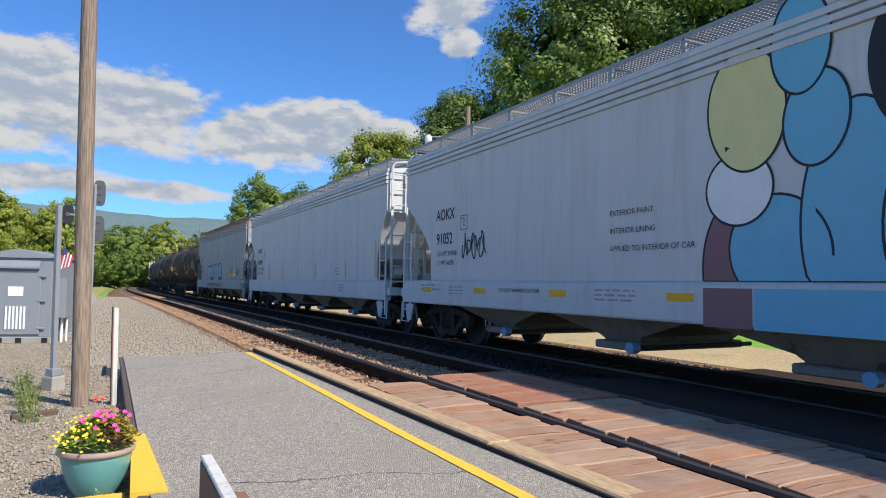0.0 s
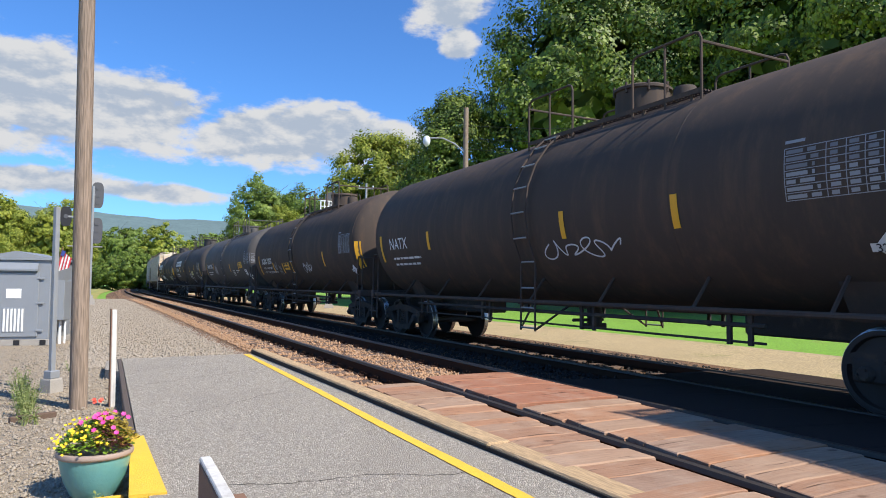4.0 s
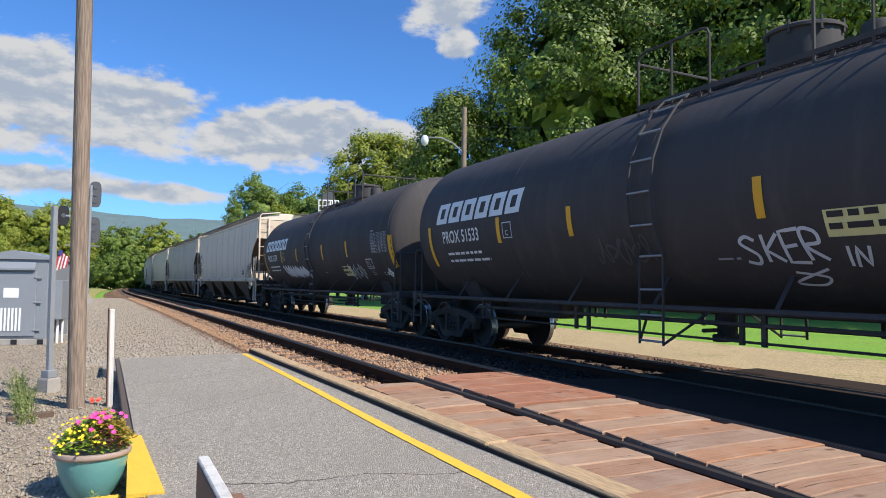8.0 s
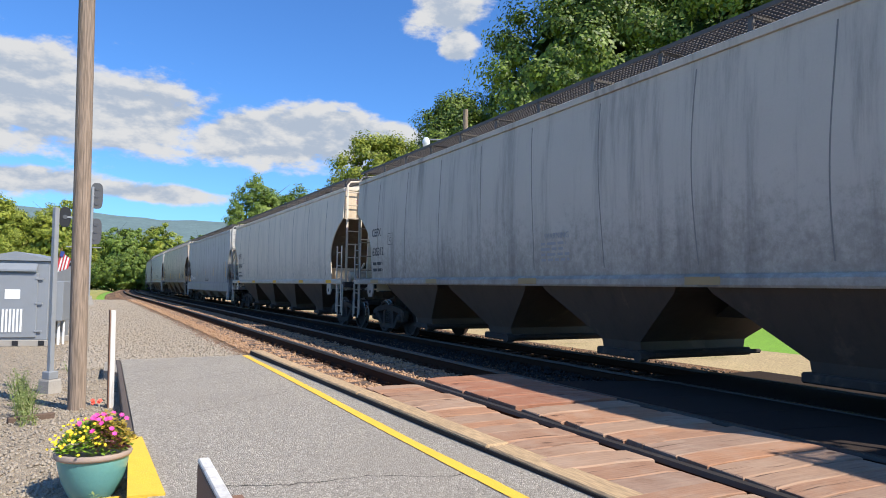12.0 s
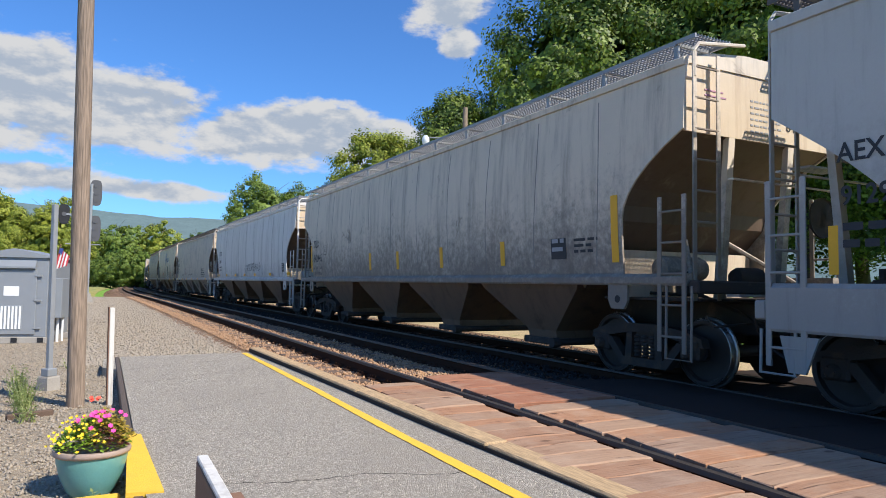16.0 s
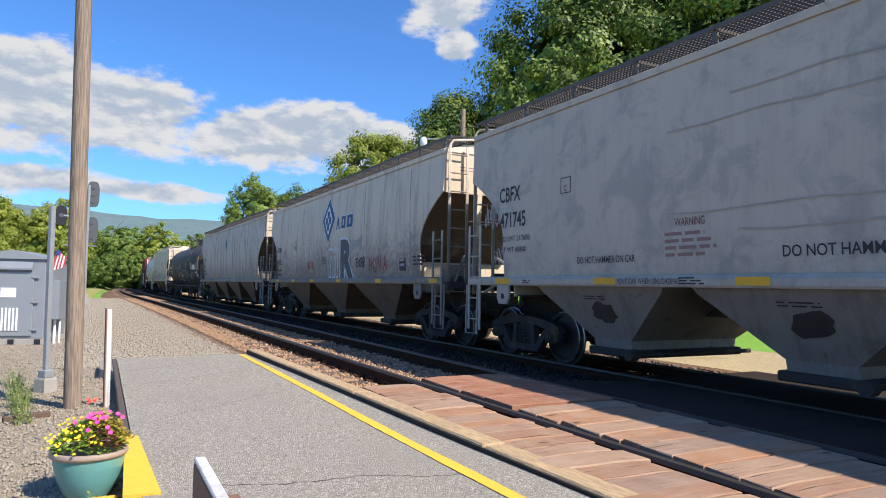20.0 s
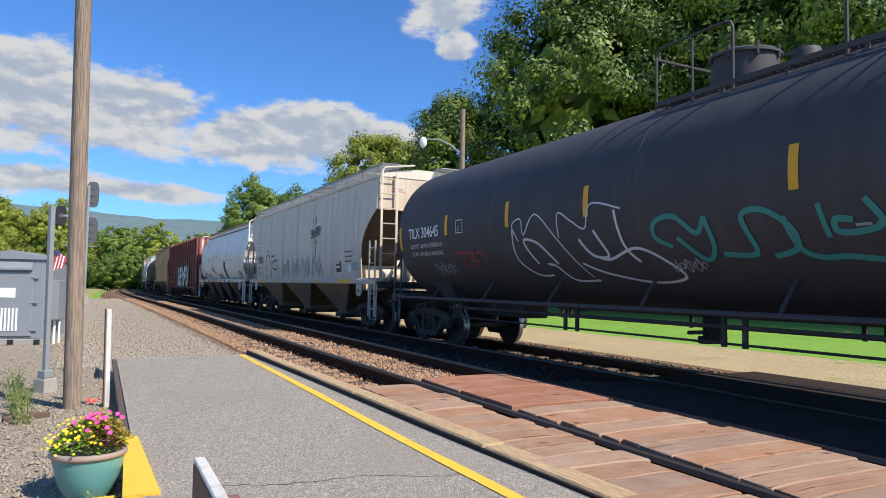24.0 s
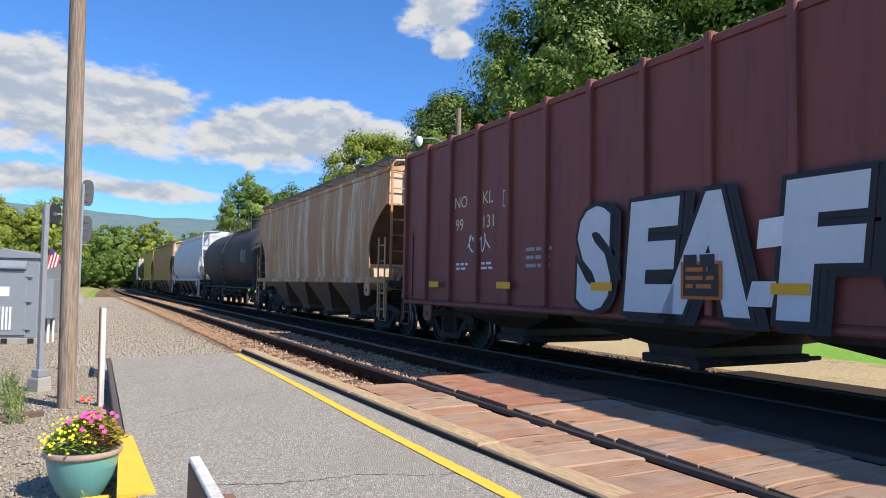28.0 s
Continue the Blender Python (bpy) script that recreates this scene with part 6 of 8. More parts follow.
paint("brick_red", (0.225, 0.064, 0.052), amount=0.4, streak=(0.07, 0.025, 0.025))
paint("orange_rust", (0.42, 0.22, 0.09), amount=0.6, streak=(0.2, 0.08, 0.03))
paint("yellow_car", (0.55, 0.36, 0.05), amount=0.4)
paint("tank_black", (0.068, 0.061, 0.059), amount=0.4, streak=(0.12, 0.104, 0.093), rough=0.68, spec=0.16)
paint("tank_soot", (0.070, 0.064, 0.064), amount=0.3, streak=(0.125, 0.112, 0.105), rough=0.62, spec=0.22)
paint("tank_brown", (0.080, 0.062, 0.052), amount=0.6, streak=(0.145, 0.095, 0.065), rough=0.75, spec=0.10)
paint("tank_grey", (0.092, 0.084, 0.079), amount=0.45, streak=(0.16, 0.14, 0.12), rough=0.68, spec=0.18)
paint("stencil_red", (0.30, 0.17, 0.15), amount=0.2)
# darker tone of the stone-grey side, for crease shading drawn in colour
paint("crease_shade", (0.40, 0.35, 0.29), amount=0.2)
paint("seam", (0.23, 0.21, 0.19), amount=0.2)
M["blue_cap"] = material("blue_cap", (0.20, 0.34, 0.52), 0.5)
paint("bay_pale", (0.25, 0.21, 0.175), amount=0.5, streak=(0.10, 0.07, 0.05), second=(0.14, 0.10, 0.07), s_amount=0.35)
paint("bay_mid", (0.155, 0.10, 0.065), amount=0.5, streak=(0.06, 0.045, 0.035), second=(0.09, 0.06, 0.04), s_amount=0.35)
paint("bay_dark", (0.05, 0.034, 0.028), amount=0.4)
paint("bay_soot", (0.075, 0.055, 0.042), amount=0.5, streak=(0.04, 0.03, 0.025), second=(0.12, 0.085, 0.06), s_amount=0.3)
paint("orange_rim", (0.5, 0.24, 0.11), amount=0.4)
paint("board_rust", (0.22, 0.175, 0.14), amount=0.4, streak=(0.14, 0.08, 0.05))
paint("board_dark", (0.10, 0.09, 0.085), amount=0.2)
paint("end_tan", (0.62, 0.50, 0.36), amount=0.5, streak=(0.30, 0.17, 0.09))
# pink of plates and placards; also brick red as lightened by sun
paint("pink_and_sunlit_red", (0.50, 0.25, 0.20), amount=0.4, streak=(0.25, 0.10, 0.08))
# rust brown, darkened to include the shade on the down-facing end slopes
paint("rust_and_shade", (0.13, 0.085, 0.058), amount=0.6, streak=(0.08, 0.045, 0.03), second=(0.22, 0.16, 0.11), s_amount=0.3)
PALE = {"fresh_white", "soft_grey", "round_grey"}

def lines(car, y, z, w, n, mat, x, step=0.09, h=0.045, wrap=None, name="stencil"):
    """Rows of small unreadable stencilling, as plain bars."""
    rr = random.Random(int(abs(y * 100) + z * 10))
    for k in range(n):
        a, b = y, y - w * rr.uniform(0.7, 1.0)
        zz = z - k * step
        u = a
        sh = Shape()
        while u > b:
            v = max(b, u - rr.uniform(0.10, 0.30))
            if wrap:
                sh.add([wrap(u, zz), wrap(v, zz), wrap(v, zz + h), wrap(u, zz + h)], [(0, 1, 2, 3)])
            else:
                sh.add([((x(q) if callable(x) else x) - 0.006, p, q) for p, q in ((u, zz), (v, zz), (v, zz + h), (u, zz + h))], [(0, 1, 2, 3)])
            u = v - 0.05
        tagged(part(name, sh, mat, car), kind="stuff")


def sign(car, x, y, z, w, h, face, ink, rows=3):
    """A small placard with bars on it."""
    patch(car, rect(y - w, y, z, z + h), face, x, 0.006, "placard")
    lines(car, y - 0.08 * w, z + h * 0.78, w * 0.85, rows, ink, (lambda q: (x(q) if callable(x) else x) - 0.004), h * 0.8 / rows, h * 0.4 / rows)


def marks(car, xs, body, o, mark, number, z=2.72, size=0.36, mat="dark_letter", gap=0.44, data=None, box=True, squeeze=0.9, grow=1.0):
    y = body - o
    side_text(car, mark, y, z, size, M[mat], xs, fat=0.016, squeeze=squeeze)
    side_text(car, number, y - 0.03, z - gap, size * grow, M[mat], xs, fat=0.018, squeeze=squeeze)
    if data:
        side_text(car, data[0], y - 0.05, z - gap - 0.26, 0.14, M[mat], xs)
        side_text(car, data[1], y - 0.05, z - gap - 0.46, 0.14, M[mat], xs)
    else:
        lines(car, y - 0.05, z - gap - 0.26, 0.9, 2, M[mat], xs, 0.17, 0.08)
    end_text(car, mark, 0.50, 3.84, 0.20, -body + 0.02)
    end_text(car, number, 0.50, 3.62, 0.20, -body + 0.02)
    rr = random.Random(int(o * 100))
    for k in range(6):
        sh = Shape()
        u = -0.25
        while u < 0.35 - 0.1 * rr.random():
            v = u + rr.uniform(0.03, 0.10)
            sh.box(u, v, -body + 0.014, -body + 0.02, 3.95 - 0.085 * k, 3.975 - 0.085 * k)
            u = v + 0.03
        tagged(part("stencil", sh, M["grey_letter"], car), kind="stuff")
    for k in range(2):
        part("stencil", Shape().box(-1.15, -0.8 + 0.06 * k, -body + 0.012, -body + 0.02, 3.98 - 0.07 * k, 4.0 - 0.07 * k), M["sp_pink"], car)
    if box:
        frame_box(car, xs, y - 1.15, z - 0.27, 0.30)
        side_text(car, "PLATE", y - 1.16, z - 0.055, 0.06, M[mat], xs)
        side_text(car, "C", y - 1.24, z - 0.19, 0.17, M[mat], xs)


def end_text(car, text, x, z, size, y):
    """Writing on the end that faces back along the train."""
    vs, fs = letters(text, size)
    part("lettering", Shape().add([(x + u, y - 0.008, z + v) for u, v in vs], fs), M["dark_letter"], car)


def frame_box(car, xs, y, z, w, mat="dark_letter"):
    t = 0.014
    for a in (rect(y - w, y, z, z + t), rect(y - w, y, z + w - t, z + w), rect(y - w, y - w + t, z, z + w), rect(y - t, y, z, z + w)):
        patch(car, a, M[mat], xs, name="stencil_box")


def stripe(car, xs, y, z0, z1, w=0.105):
    zz = [z0 + (z1 - z0) * k / 6 for k in range(7)]
    sh = Shape().add([(xs(z) - 0.008, y + d, z) for z in zz for d in (-w / 2, w / 2)], [(2 * k, 2 * k + 1, 2 * k + 3, 2 * k + 2) for k in range(6)])
    part("reflector", sh, M["yellow_mark"], car, "yellow reflective stripe")


def sill_marks(car, body, offs, z0, z1, w=0.55, mat="yellow_mark"):
    for o in offs:
        patch(car, rect(body - o - w, body - o, z0, z1), M[mat], -1.616, 0.005, "reflector", "yellow reflective block")


def scrawl(car, xs, y, z, w, h, mat, seed, r=0.018, loops=6, wrap=None, name="tag"):
    """A looping sprayed line."""
    rr = random.Random(seed)
    pts = []
    for k in range(loops * 28):
        i = k / 4
        u = k / (loops * 28 - 1)
        a = y - w * (u + 0.5 / loops * math.sin(i * 1.31 + seed) * (0.6 + 0.4 * math.sin(i * 0.29 + seed)))
        b = z + h * (0.5 + 0.5 * math.sin(i * 0.93 + seed) * (0.7 + 0.3 * math.sin(i * 0.37)))
        pts.append((a, b))
    strokes(car, xs, pts, mat, r, wrap, name)


def strokes(car, xs, pts, mat, r, wrap=None, name="tag"):
    """A painted line of width 2 r along points (y, z) of the near side."""
    sh = Shape()
    L, R_ = [], []
    for i, (y, z) in enumerate(pts):
        y0, z0 = pts[max(i - 1, 0)]
        y1, z1 = pts[min(i + 1, len(pts) - 1)]
        d = math.hypot(y1 - y0, z1 - z0) or 1.0
        ny, nz = -(z1 - z0) / d * r, (y1 - y0) / d * r
        L.append((y + ny, z + nz))
        R_.append((y - ny, z - nz))
    f = (lambda y, z: wrap(y, z, 0.010)) if wrap else (lambda y, z: ((xs(z) if callable(xs) else xs) - 0.010, y, z))
    sh.loft([[f(*a), f(*b)] for a, b in zip(L, R_)], closed=False, cap=False)
    part(name, sh, mat, car)


def smooth(pts, n=6):
    """A rounded line through a few points."""
    out = []
    for i in range(len(pts) - 1):
        p0, p1, p2, p3 = (np.array(pts[min(max(i + k, 0), len(pts) - 1)]) for k in (-1, 0, 1, 2))
        for j in range(n):
            u = j / n
            out.append(tuple(0.5 * (2 * p1 + (p2 - p0) * u + (2 * p0 - 5 * p1 + 4 * p2 - p3) * u * u + (3 * p1 - p0 - 3 * p2 + p3) * u ** 3)))
    return out + [tuple(pts[-1])]


PEN = {"A": ((0, 0, .3, 1, .6, 0), (.12, .38, .5, .42)), "C": ((.6, .85, .3, 1, 0, .55, .25, 0, .6, .15),), "D": ((.05, 0, .05, 1, .5, .8, .58, .4, .4, .05, .05, 0),),
       "E": ((.6, 1, .05, .95, .05, .03, .6, 0), (.05, .5, .45, .55)), "H": ((.05, 0, .05, 1), (.58, 0, .55, 1), (.05, .5, .56, .52)), "I": ((.3, 0, .3, 1),), "K": ((.05, 0, .05, 1), (.6, 1, .08, .45, .6, 0)),
       "L": ((.05, 1, .05, 0, .55, .05),), "N": ((.03, 0, .06, 1, .52, .05, .58, 1),), "O": ((.3, 1, .02, .6, .2, .03, .5, .1, .6, .6, .3, 1),), "P": ((.08, 0, .06, 1, .5, .95, .55, .6, .08, .48),),
       "R": ((.08, 0, .06, 1, .5, .95, .52, .6, .1, .5, .6, 0),), "S": ((.58, .85, .3, 1, .05, .78, .5, .35, .4, .03, .02, .12),), "T": ((0, .95, .6, 1), (.32, 1, .3, 0)), "V": ((0, 1, .3, 0, .6, 1),),
       "X": ((0, 1, .6, 0), (.6, 1, 0, 0)), "Y": ((0, 1, .3, .5, .6, 1), (.3, .5, .26, 0)), "M": ((0, 0, .1, 1, .32, .35, .52, 1, .62, 0),), "-": ((.05, .45, .5, .5),), "!": ((.35, 1, .25, .3), (.2, .08, .22, .0)),
       "/": ((0, 0, .5, 1.1),), "4": ((.4, 0, .4, 1, 0, .35, .6, .35),), "6": ((.5, 1, .1, .5, .1, .1, .45, .02, .52, .35, .1, .4),), "8": ((.3, .5, .05, .78, .3, 1, .55, .78, .05, .22, .3, 0, .57, .22, .3, .5),)}


def pen(car, xs, word, y, z, size, mat, r=0.014, pitch=0.8, wrap=None, seed=1, rise=0.0, name="tag"):
    """Hand-sprayed capitals drawn as strokes; y: where the word begins."""
    rr = random.Random(seed)
    for k, ch in enumerate(word):
        h, lean = size * rr.uniform(0.88, 1.12), rr.uniform(-0.14, 0.14)
        y0, z0 = y - pitch * size * k - rr.uniform(-0.04, 0.04) * size, z + rise * k + rr.uniform(-0.06, 0.06) * size
        for line in PEN.get(ch, ()):
            pts = [(y0 - (line[i] + lean * line[i + 1]) * h, z0 + line[i + 1] * h) for i in range(0, len(line), 2)]
            sharp = ch in "ANVHIKLTXEM/4-!Y"
            strokes(car, xs, [tuple(p) for p in (np.array([np.array(a) + (np.array(b) - np.array(a)) * u for a, b in zip(pts, pts[1:]) for u in (0, 0.34, 0.67)] + [pts[-1]]))] if sharp else smooth(pts, 8), mat, r, wrap, name)


def block_letters(car, xs, word, y, z, size, fill, edge, fat=0.03, squeeze=1.0, slant=0.0, wrap=None, lift=0.007):
    for k, (mat, f, l) in enumerate(((edge, fat + 0.035, lift), (fill, fat - 0.01 if fat > 0.06 else fat, lift + 0.004))):
        vs, fs = letters(word, size, f)
        pts = [(y - u * squeeze - slant * v, z + v) for u, v in vs]
        sh = Shape().add([wrap(a, b, l) if wrap else ((xs(b) if callable(xs) else xs) - l, a, b) for a, b in pts], fs)
        part("sprayed_outline" if k == 0 else "sprayed_letters", sh, mat, car)


# ---- 1: white car with the mural, kept as plain colour fields
car, xs, B = hopper(15.2, 18.9, "fresh_white", "deep", 4, label="clean white covered hopper car with a colourful sprayed mural")
marks(car, xs, B, 1.7, "AOKX", "91052", 2.74, 0.34, gap=0.53, data=("LD LMT 219700", "LT WT 66300"))
scrawl(car, xs, B - 2.95, 1.85, 0.9, 0.55, M["sp_black"], 3, 0.016)
side_text(car, "DO NOT HAMMER ON CAR", B - 4.45, 1.20, 0.105, M["dark_letter"], -1.616)
for i, row in enumerate(("EXTERIOR PAINT", "", "INTERIOR LINING", "", "APPLIED TO INTERIOR OF CAR")):
    if row:
        side_text(car, row, B - 7.5, 2.36 - 0.13 * i, 0.115, M["dark_letter"], xs)
lines(car, B - 1.0, 1.28, 1.0, 2, M["grey_letter"], -1.612)
lines(car, B - 2.4, 1.26, 0.7, 3, M["grey_letter"], -1.612, 0.07, 0.03)
lines(car, B - 7.2, 1.26, 0.9, 3, M["grey_letter"], -1.612, 0.07, 0.03)
sill_marks(car, B, (1.1, 3.5, 6.05, 8.65, 12.0), 1.15, 1.26, 0.45)
MURAL = [  # y from the far end, height, half sizes, colour
    ("sp_mauve", 9.75, 1.55, 0.52, 0.85), ("sp_blue", 10.25, 1.75, 0.62, 0.62), ("sp_blue", 11.1, 2.1, 0.55, 1.15),
    ("white_letter", 9.75, 2.50, 0.45, 0.42), ("sp_yellow", 9.85, 3.42, 0.52, 0.72), ("sp_blue", 10.72, 3.15, 0.36, 0.50), ("sp_blue", 10.55, 4.0, 0.34, 0.55), ("sp_black", 11.65, 3.5, 0.35, 0.65),
    ("sp_blue", 12.2, 2.0, 0.8, 1.1), ("sp_yellow", 11.9, 3.0, 0.35, 0.35), ("sp_mauve", 13.2, 2.0, 0.5, 0.9)]
for k, (mat, o, z, ry, rz) in enumerate(MURAL):
    z0 = max(z - rz, 1.42)
    pts = [(y, max(zz, 1.41)) for y, zz in oval(B - o, z, ry + 0.03, rz + 0.03, 44, 0.06 * math.sin(k * 2.1), 0.0, k)]
    patch(car, pts, M["sp_black"], xs, 0.006 + 0.0012 * k, "mural_edge")
    pts = [(y, max(zz, 1.42)) for y, zz in oval(B - o, z, ry, rz, 44, 0.06 * math.sin(k * 2.1), 0.0, k)]
    patch(car, pts, M[mat], xs, 0.0066 + 0.0012 * k, "mural_field")
for mat, o0, o1 in (("sp_mauve", 9.25, 9.95), ("sp_blue", 9.97, 13.4)):
    patch(car, rect(B - o1, B - o0, 0.86, 1.33), M[mat], -1.616, 0.004, "mural_field")

# ---- 2
car, xs, B = hopper(33.8, 18.60, "fresh_white", "deep", 4, label="clean white covered hopper car with slim yellow stripes")
marks(car, xs, B, 1.7, "NAHX", "610342", 2.63, 0.32, gap=0.52, data=("LD LMT 218500 LBS", "LT WT 67500 LBS"))
for o, z1 in ((1.54, 2.45), (4.0, 2.0), (6.4, 2.0), (8.7, 2.05), (10.95, 2.0), (14.15, 2.0), (16.6, 2.5)):
    stripe(car, xs, B - o, 1.48, z1)
lines(car, B - 13.1, 1.75, 0.5, 3, M["grey_letter"], xs)
lines(car, B - 13.6, 1.24, 0.6, 3, M["grey_letter"], -1.612)
scrawl(car, xs, B - 2.95, 1.12, 0.3, 0.12, M["sp_green"], 5, 0.012, 2)

# ---- 3
car, xs, B = hopper(51.2, 17.40, "soft_grey", "deep", 4, rim="orange_rim", board="board_dark", label="pale grey covered hopper car with blue sprayed bubble letters")
marks(car, xs, B, 1.35, "NAHX", "581403", 2.72, 0.28, gap=0.50, mat="dark_letter", box=False)
for k, ch in enumerate("wanna"):
    block_letters(car, xs, ch, B - (4.38, 5.72, 6.60, 7.62, 8.52)[k], (1.44, 1.42, 1.44, 1.40, 1.38)[k], (1.55, 1.60, 1.68, 1.78, 1.82)[k], M["sp_teal"], M["sp_navy"], 0.085, (1.0, 0.95, 0.95, 0.86, 1.08)[k], lift=0.007 + 0.0012 * k)
patch(car, oval(B - 3.95, 1.75, 0.30, 0.42, 10, 0, 0.35, 2), M["sp_pink"], xs, 0.007, "sprayed_star")
patch(car, oval(B - 10.0, 1.95, 0.34, 0.42, 10, 0, 0.35, 4), M["sp_teal"], xs, 0.007, "sprayed_star")
for k in range(30):
    o = 4.62 + 0.165 * k
    scrawl(car, -1.616, B - o - 0.02 * math.sin(k * 5.0), 1.00 + 0.02 * math.sin(k * 3.0), 0.10 + 0.03 * math.sin(k * 2.0), 0.20 + 0.04 * math.sin(k * 7.0), M["sp_black"], 8 + 7 * k, 0.012, 1 + k % 2)
for o, z0, z1 in ((1.25, 1.5, 2.5), (4.1, 1.6, 2.0), (7.55, 1.55, 2.02), (10.2, 1.5, 2.0), (12.0, 1.5, 1.95), (15.6, 1.5, 2.45)):
    stripe(car, xs, B - o, z0, z1)
sign(car, xs, B - 12.15, 1.62, 0.75, 0.32, M["yellow_mark"], M["dark_letter"], 2)
sign(car, xs, B - 13.0, 1.60, 0.5, 0.36, M["white_letter"], M["dark_letter"], 3)
scrawl(car, xs, B - 13.7, 1.55, 0.9, 0.5, M["sp_black"], 11, 0.012, 5)
scrawl(car, -1.616, B - 15.2, 0.95, 1.4, 0.3, M["sp_black"], 13, 0.016, 5)


def tank_marks(car, wrap, T, mark, o=0.7, z=2.22, size=0.40, stripes=(), fat=0.0, bars=True, squeeze=1.0):
    tank_text(car, wrap, mark, T - o, z, size, M["white_letter"], fat, squeeze)
    if bars:
        lines(car, T - o - 0.1, z - 0.27, 1.7, 2, M["white_letter"], None, 0.16, 0.055, wrap)
    for o_, z0, z1 in stripes:
        tank_patch(car, wrap, T - o_ - 0.06, T - o_ + 0.06, z0, z1, M["yellow_mark"], "reflector", "yellow reflective stripe")


def tank_sign(car, wrap, T, o, w, z0, z1, face, ink, rows=3):
    tank_patch(car, wrap, T - o - w, T - o, z0, z1, M[face], "placard")
    w2 = lambda y, z, lift=0.013: wrap(y, z, 0.013)
    lines(car, T - o - 0.05 * w, z1 - (z1 - z0) * 0.28, w * 0.88, rows, M[ink], None, (z1 - z0) / (rows + 0.3), (z1 - z0) * 0.45 / rows, w2)


def tank_diamond(car, wrap, T, o, z=1.72, s=0.20, number="3257", face="white_letter", ink="dark_letter"):
    vs = [wrap(T - o + a * s, z + b * s * 1.0, 0.018) for a, b in ((-1, 0), (0, 1), (1, 0), (0, -1))]
    part("placard", Shape().add(vs, [(0, 1, 2, 3)]), M[face], car)
    vs = [wrap(T - o + a * s, z + b * s, 0.026) for a, b in ((-1.12, -0.24), (-1.12, 0.24), (1.12, 0.24), (1.12, -0.24))]
    part("number_panel", Shape().add(vs, [(0, 1, 2, 3)]), M["white_letter"], car)
    tank_text(car, wrap, number, T - o + 0.17, z - 0.045, 0.13, M[ink], 0.006, lift=0.034)


def tank_data(car, wrap, T, o, w=1.05, z0=2.28, z1=2.85):
    """A stencilled table of tests: ruled lines, columns and close rows of small bars."""
    n = 7
    for i in range(n + 1):
        z = z0 + (z1 - z0) * i / n
        tank_patch(car, wrap, T - o - w, T - o, z, z + 0.009, M["grey_letter"], "table_line")
    for i in range(n):
        zz = z0 + (z1 - z0) * (i + 0.28) / n
        for a, b in ((0.02, 0.42), (0.49, 0.60), (0.68, 0.79), (0.86, 0.96)):
            lines(car, T - o - w * a, zz, w * (b - a), 1, M["faint_letter" if i > 3 else "grey_letter"], None, 0.1, (z1 - z0) * 0.52 / n, wrap)
    for a in (0, 0.45, 0.65, 0.83, 1.0):
        tank_patch(car, wrap, T - o - w * a - 0.005, T - o - w * a + 0.005, z0, z1, M["grey_letter"], "table_line")
    lines(car, T - o, z1 + 0.06, w * 0.3, 1, M["grey_letter"], None, 0.1, 0.035, wrap)


def tank_frame(car, wrap, T, o, w, z0, z1):
    """A placard holder: white outline on the dark shell with a ruled middle and foot."""
    t = 0.022
    foot = z0 + (z1 - z0) * 0.22
    for a, b, c, d in ((0, w, z0, z0 + t), (0, w, z1 - t, z1), (0, t, z0, z1), (w - t, w, z0, z1), (0, w, foot, foot + 0.012), (w * 0.48, w * 0.48 + 0.012, foot, z1)):
        tank_patch(car, wrap, T - o - b, T - o - a, c, d, M["white_letter"], "placard_frame")
    lines(car, T - o - 0.05, z1 - 0.11, w * 0.34, 2, M["grey_letter"], None, 0.06, 0.03, wrap)
    lines(car, T - o - 0.1, z0 - 0.09, w * 0.8, 3, M["grey_letter"], None, 0.06, 0.022, wrap)


def head_text(car, T, text, z, size, x0=-0.75):
    """Writing on the near head of a tank."""
    vs, fs = letters(text, size)
    r, head, zc = 1.62, 0.48, 2.62
    out = []
    for u, v in vs:
        x, zz = x0 + u, z + v
        q = min(math.hypot(x, zz - zc) / r, 0.999)
        out.append((x, -T - 0.7 + head * (1 - math.sqrt(1 - q * q)) - 0.012, zz))
    part("lettering", Shape().add(out, fs), M["white_letter"], car)


STD = ((0.15, 1.9, 2.6), (3.0, 2.13, 2.55))
# ---- 4 to 8: tank cars
car, wrap, T = tank(66.8, 16.17, "tank_brown", label="dull black tank car with faded white placards")
tank_marks(car, wrap, T, "NATX", stripes=STD + ((8.0, 2.1, 2.55), (10.4, 2.1, 2.55), (13.2, 1.7, 2.6)))
tank_data(car, wrap, T, 12.0)
tank_diamond(car, wrap, T, 13.0)
scrawl(car, None, T - 7.4, 1.75, 1.9, 0.35, M["sp_silver"], 21, 0.014, 5, wrap)
car, wrap, T = tank(82.1, 15.30, "tank_brown", label="dusty brown-black tank car with white stencilled marks")
tank_text(car, wrap, "LD LMT 191400 LB 86800 KG", T - 1.25, 1.93, 0.135, M["white_letter"], 0.004)
tank_text(car, wrap, "LT WT   71600 LB 32500 KG NEW 8-95", T - 1.25, 1.73, 0.135, M["white_letter"], 0.004)
tank_marks(car, wrap, T, "SGAX 1050", 1.15, 2.16, 0.36, ((0.6, 1.68, 2.55), (3.1, 1.74, 2.2), (4.65, 1.70, 2.15), (6.0, 1.7, 2.2), (10.2, 1.9, 2.4), (13.3, 1.7, 2.6)), 0.018, False)
tank_sign(car, wrap, T, 4.9, 0.75, 1.85, 2.15, "yellow_mark", "dark_letter", 2)
tank_data(car, wrap, T, 11.9)
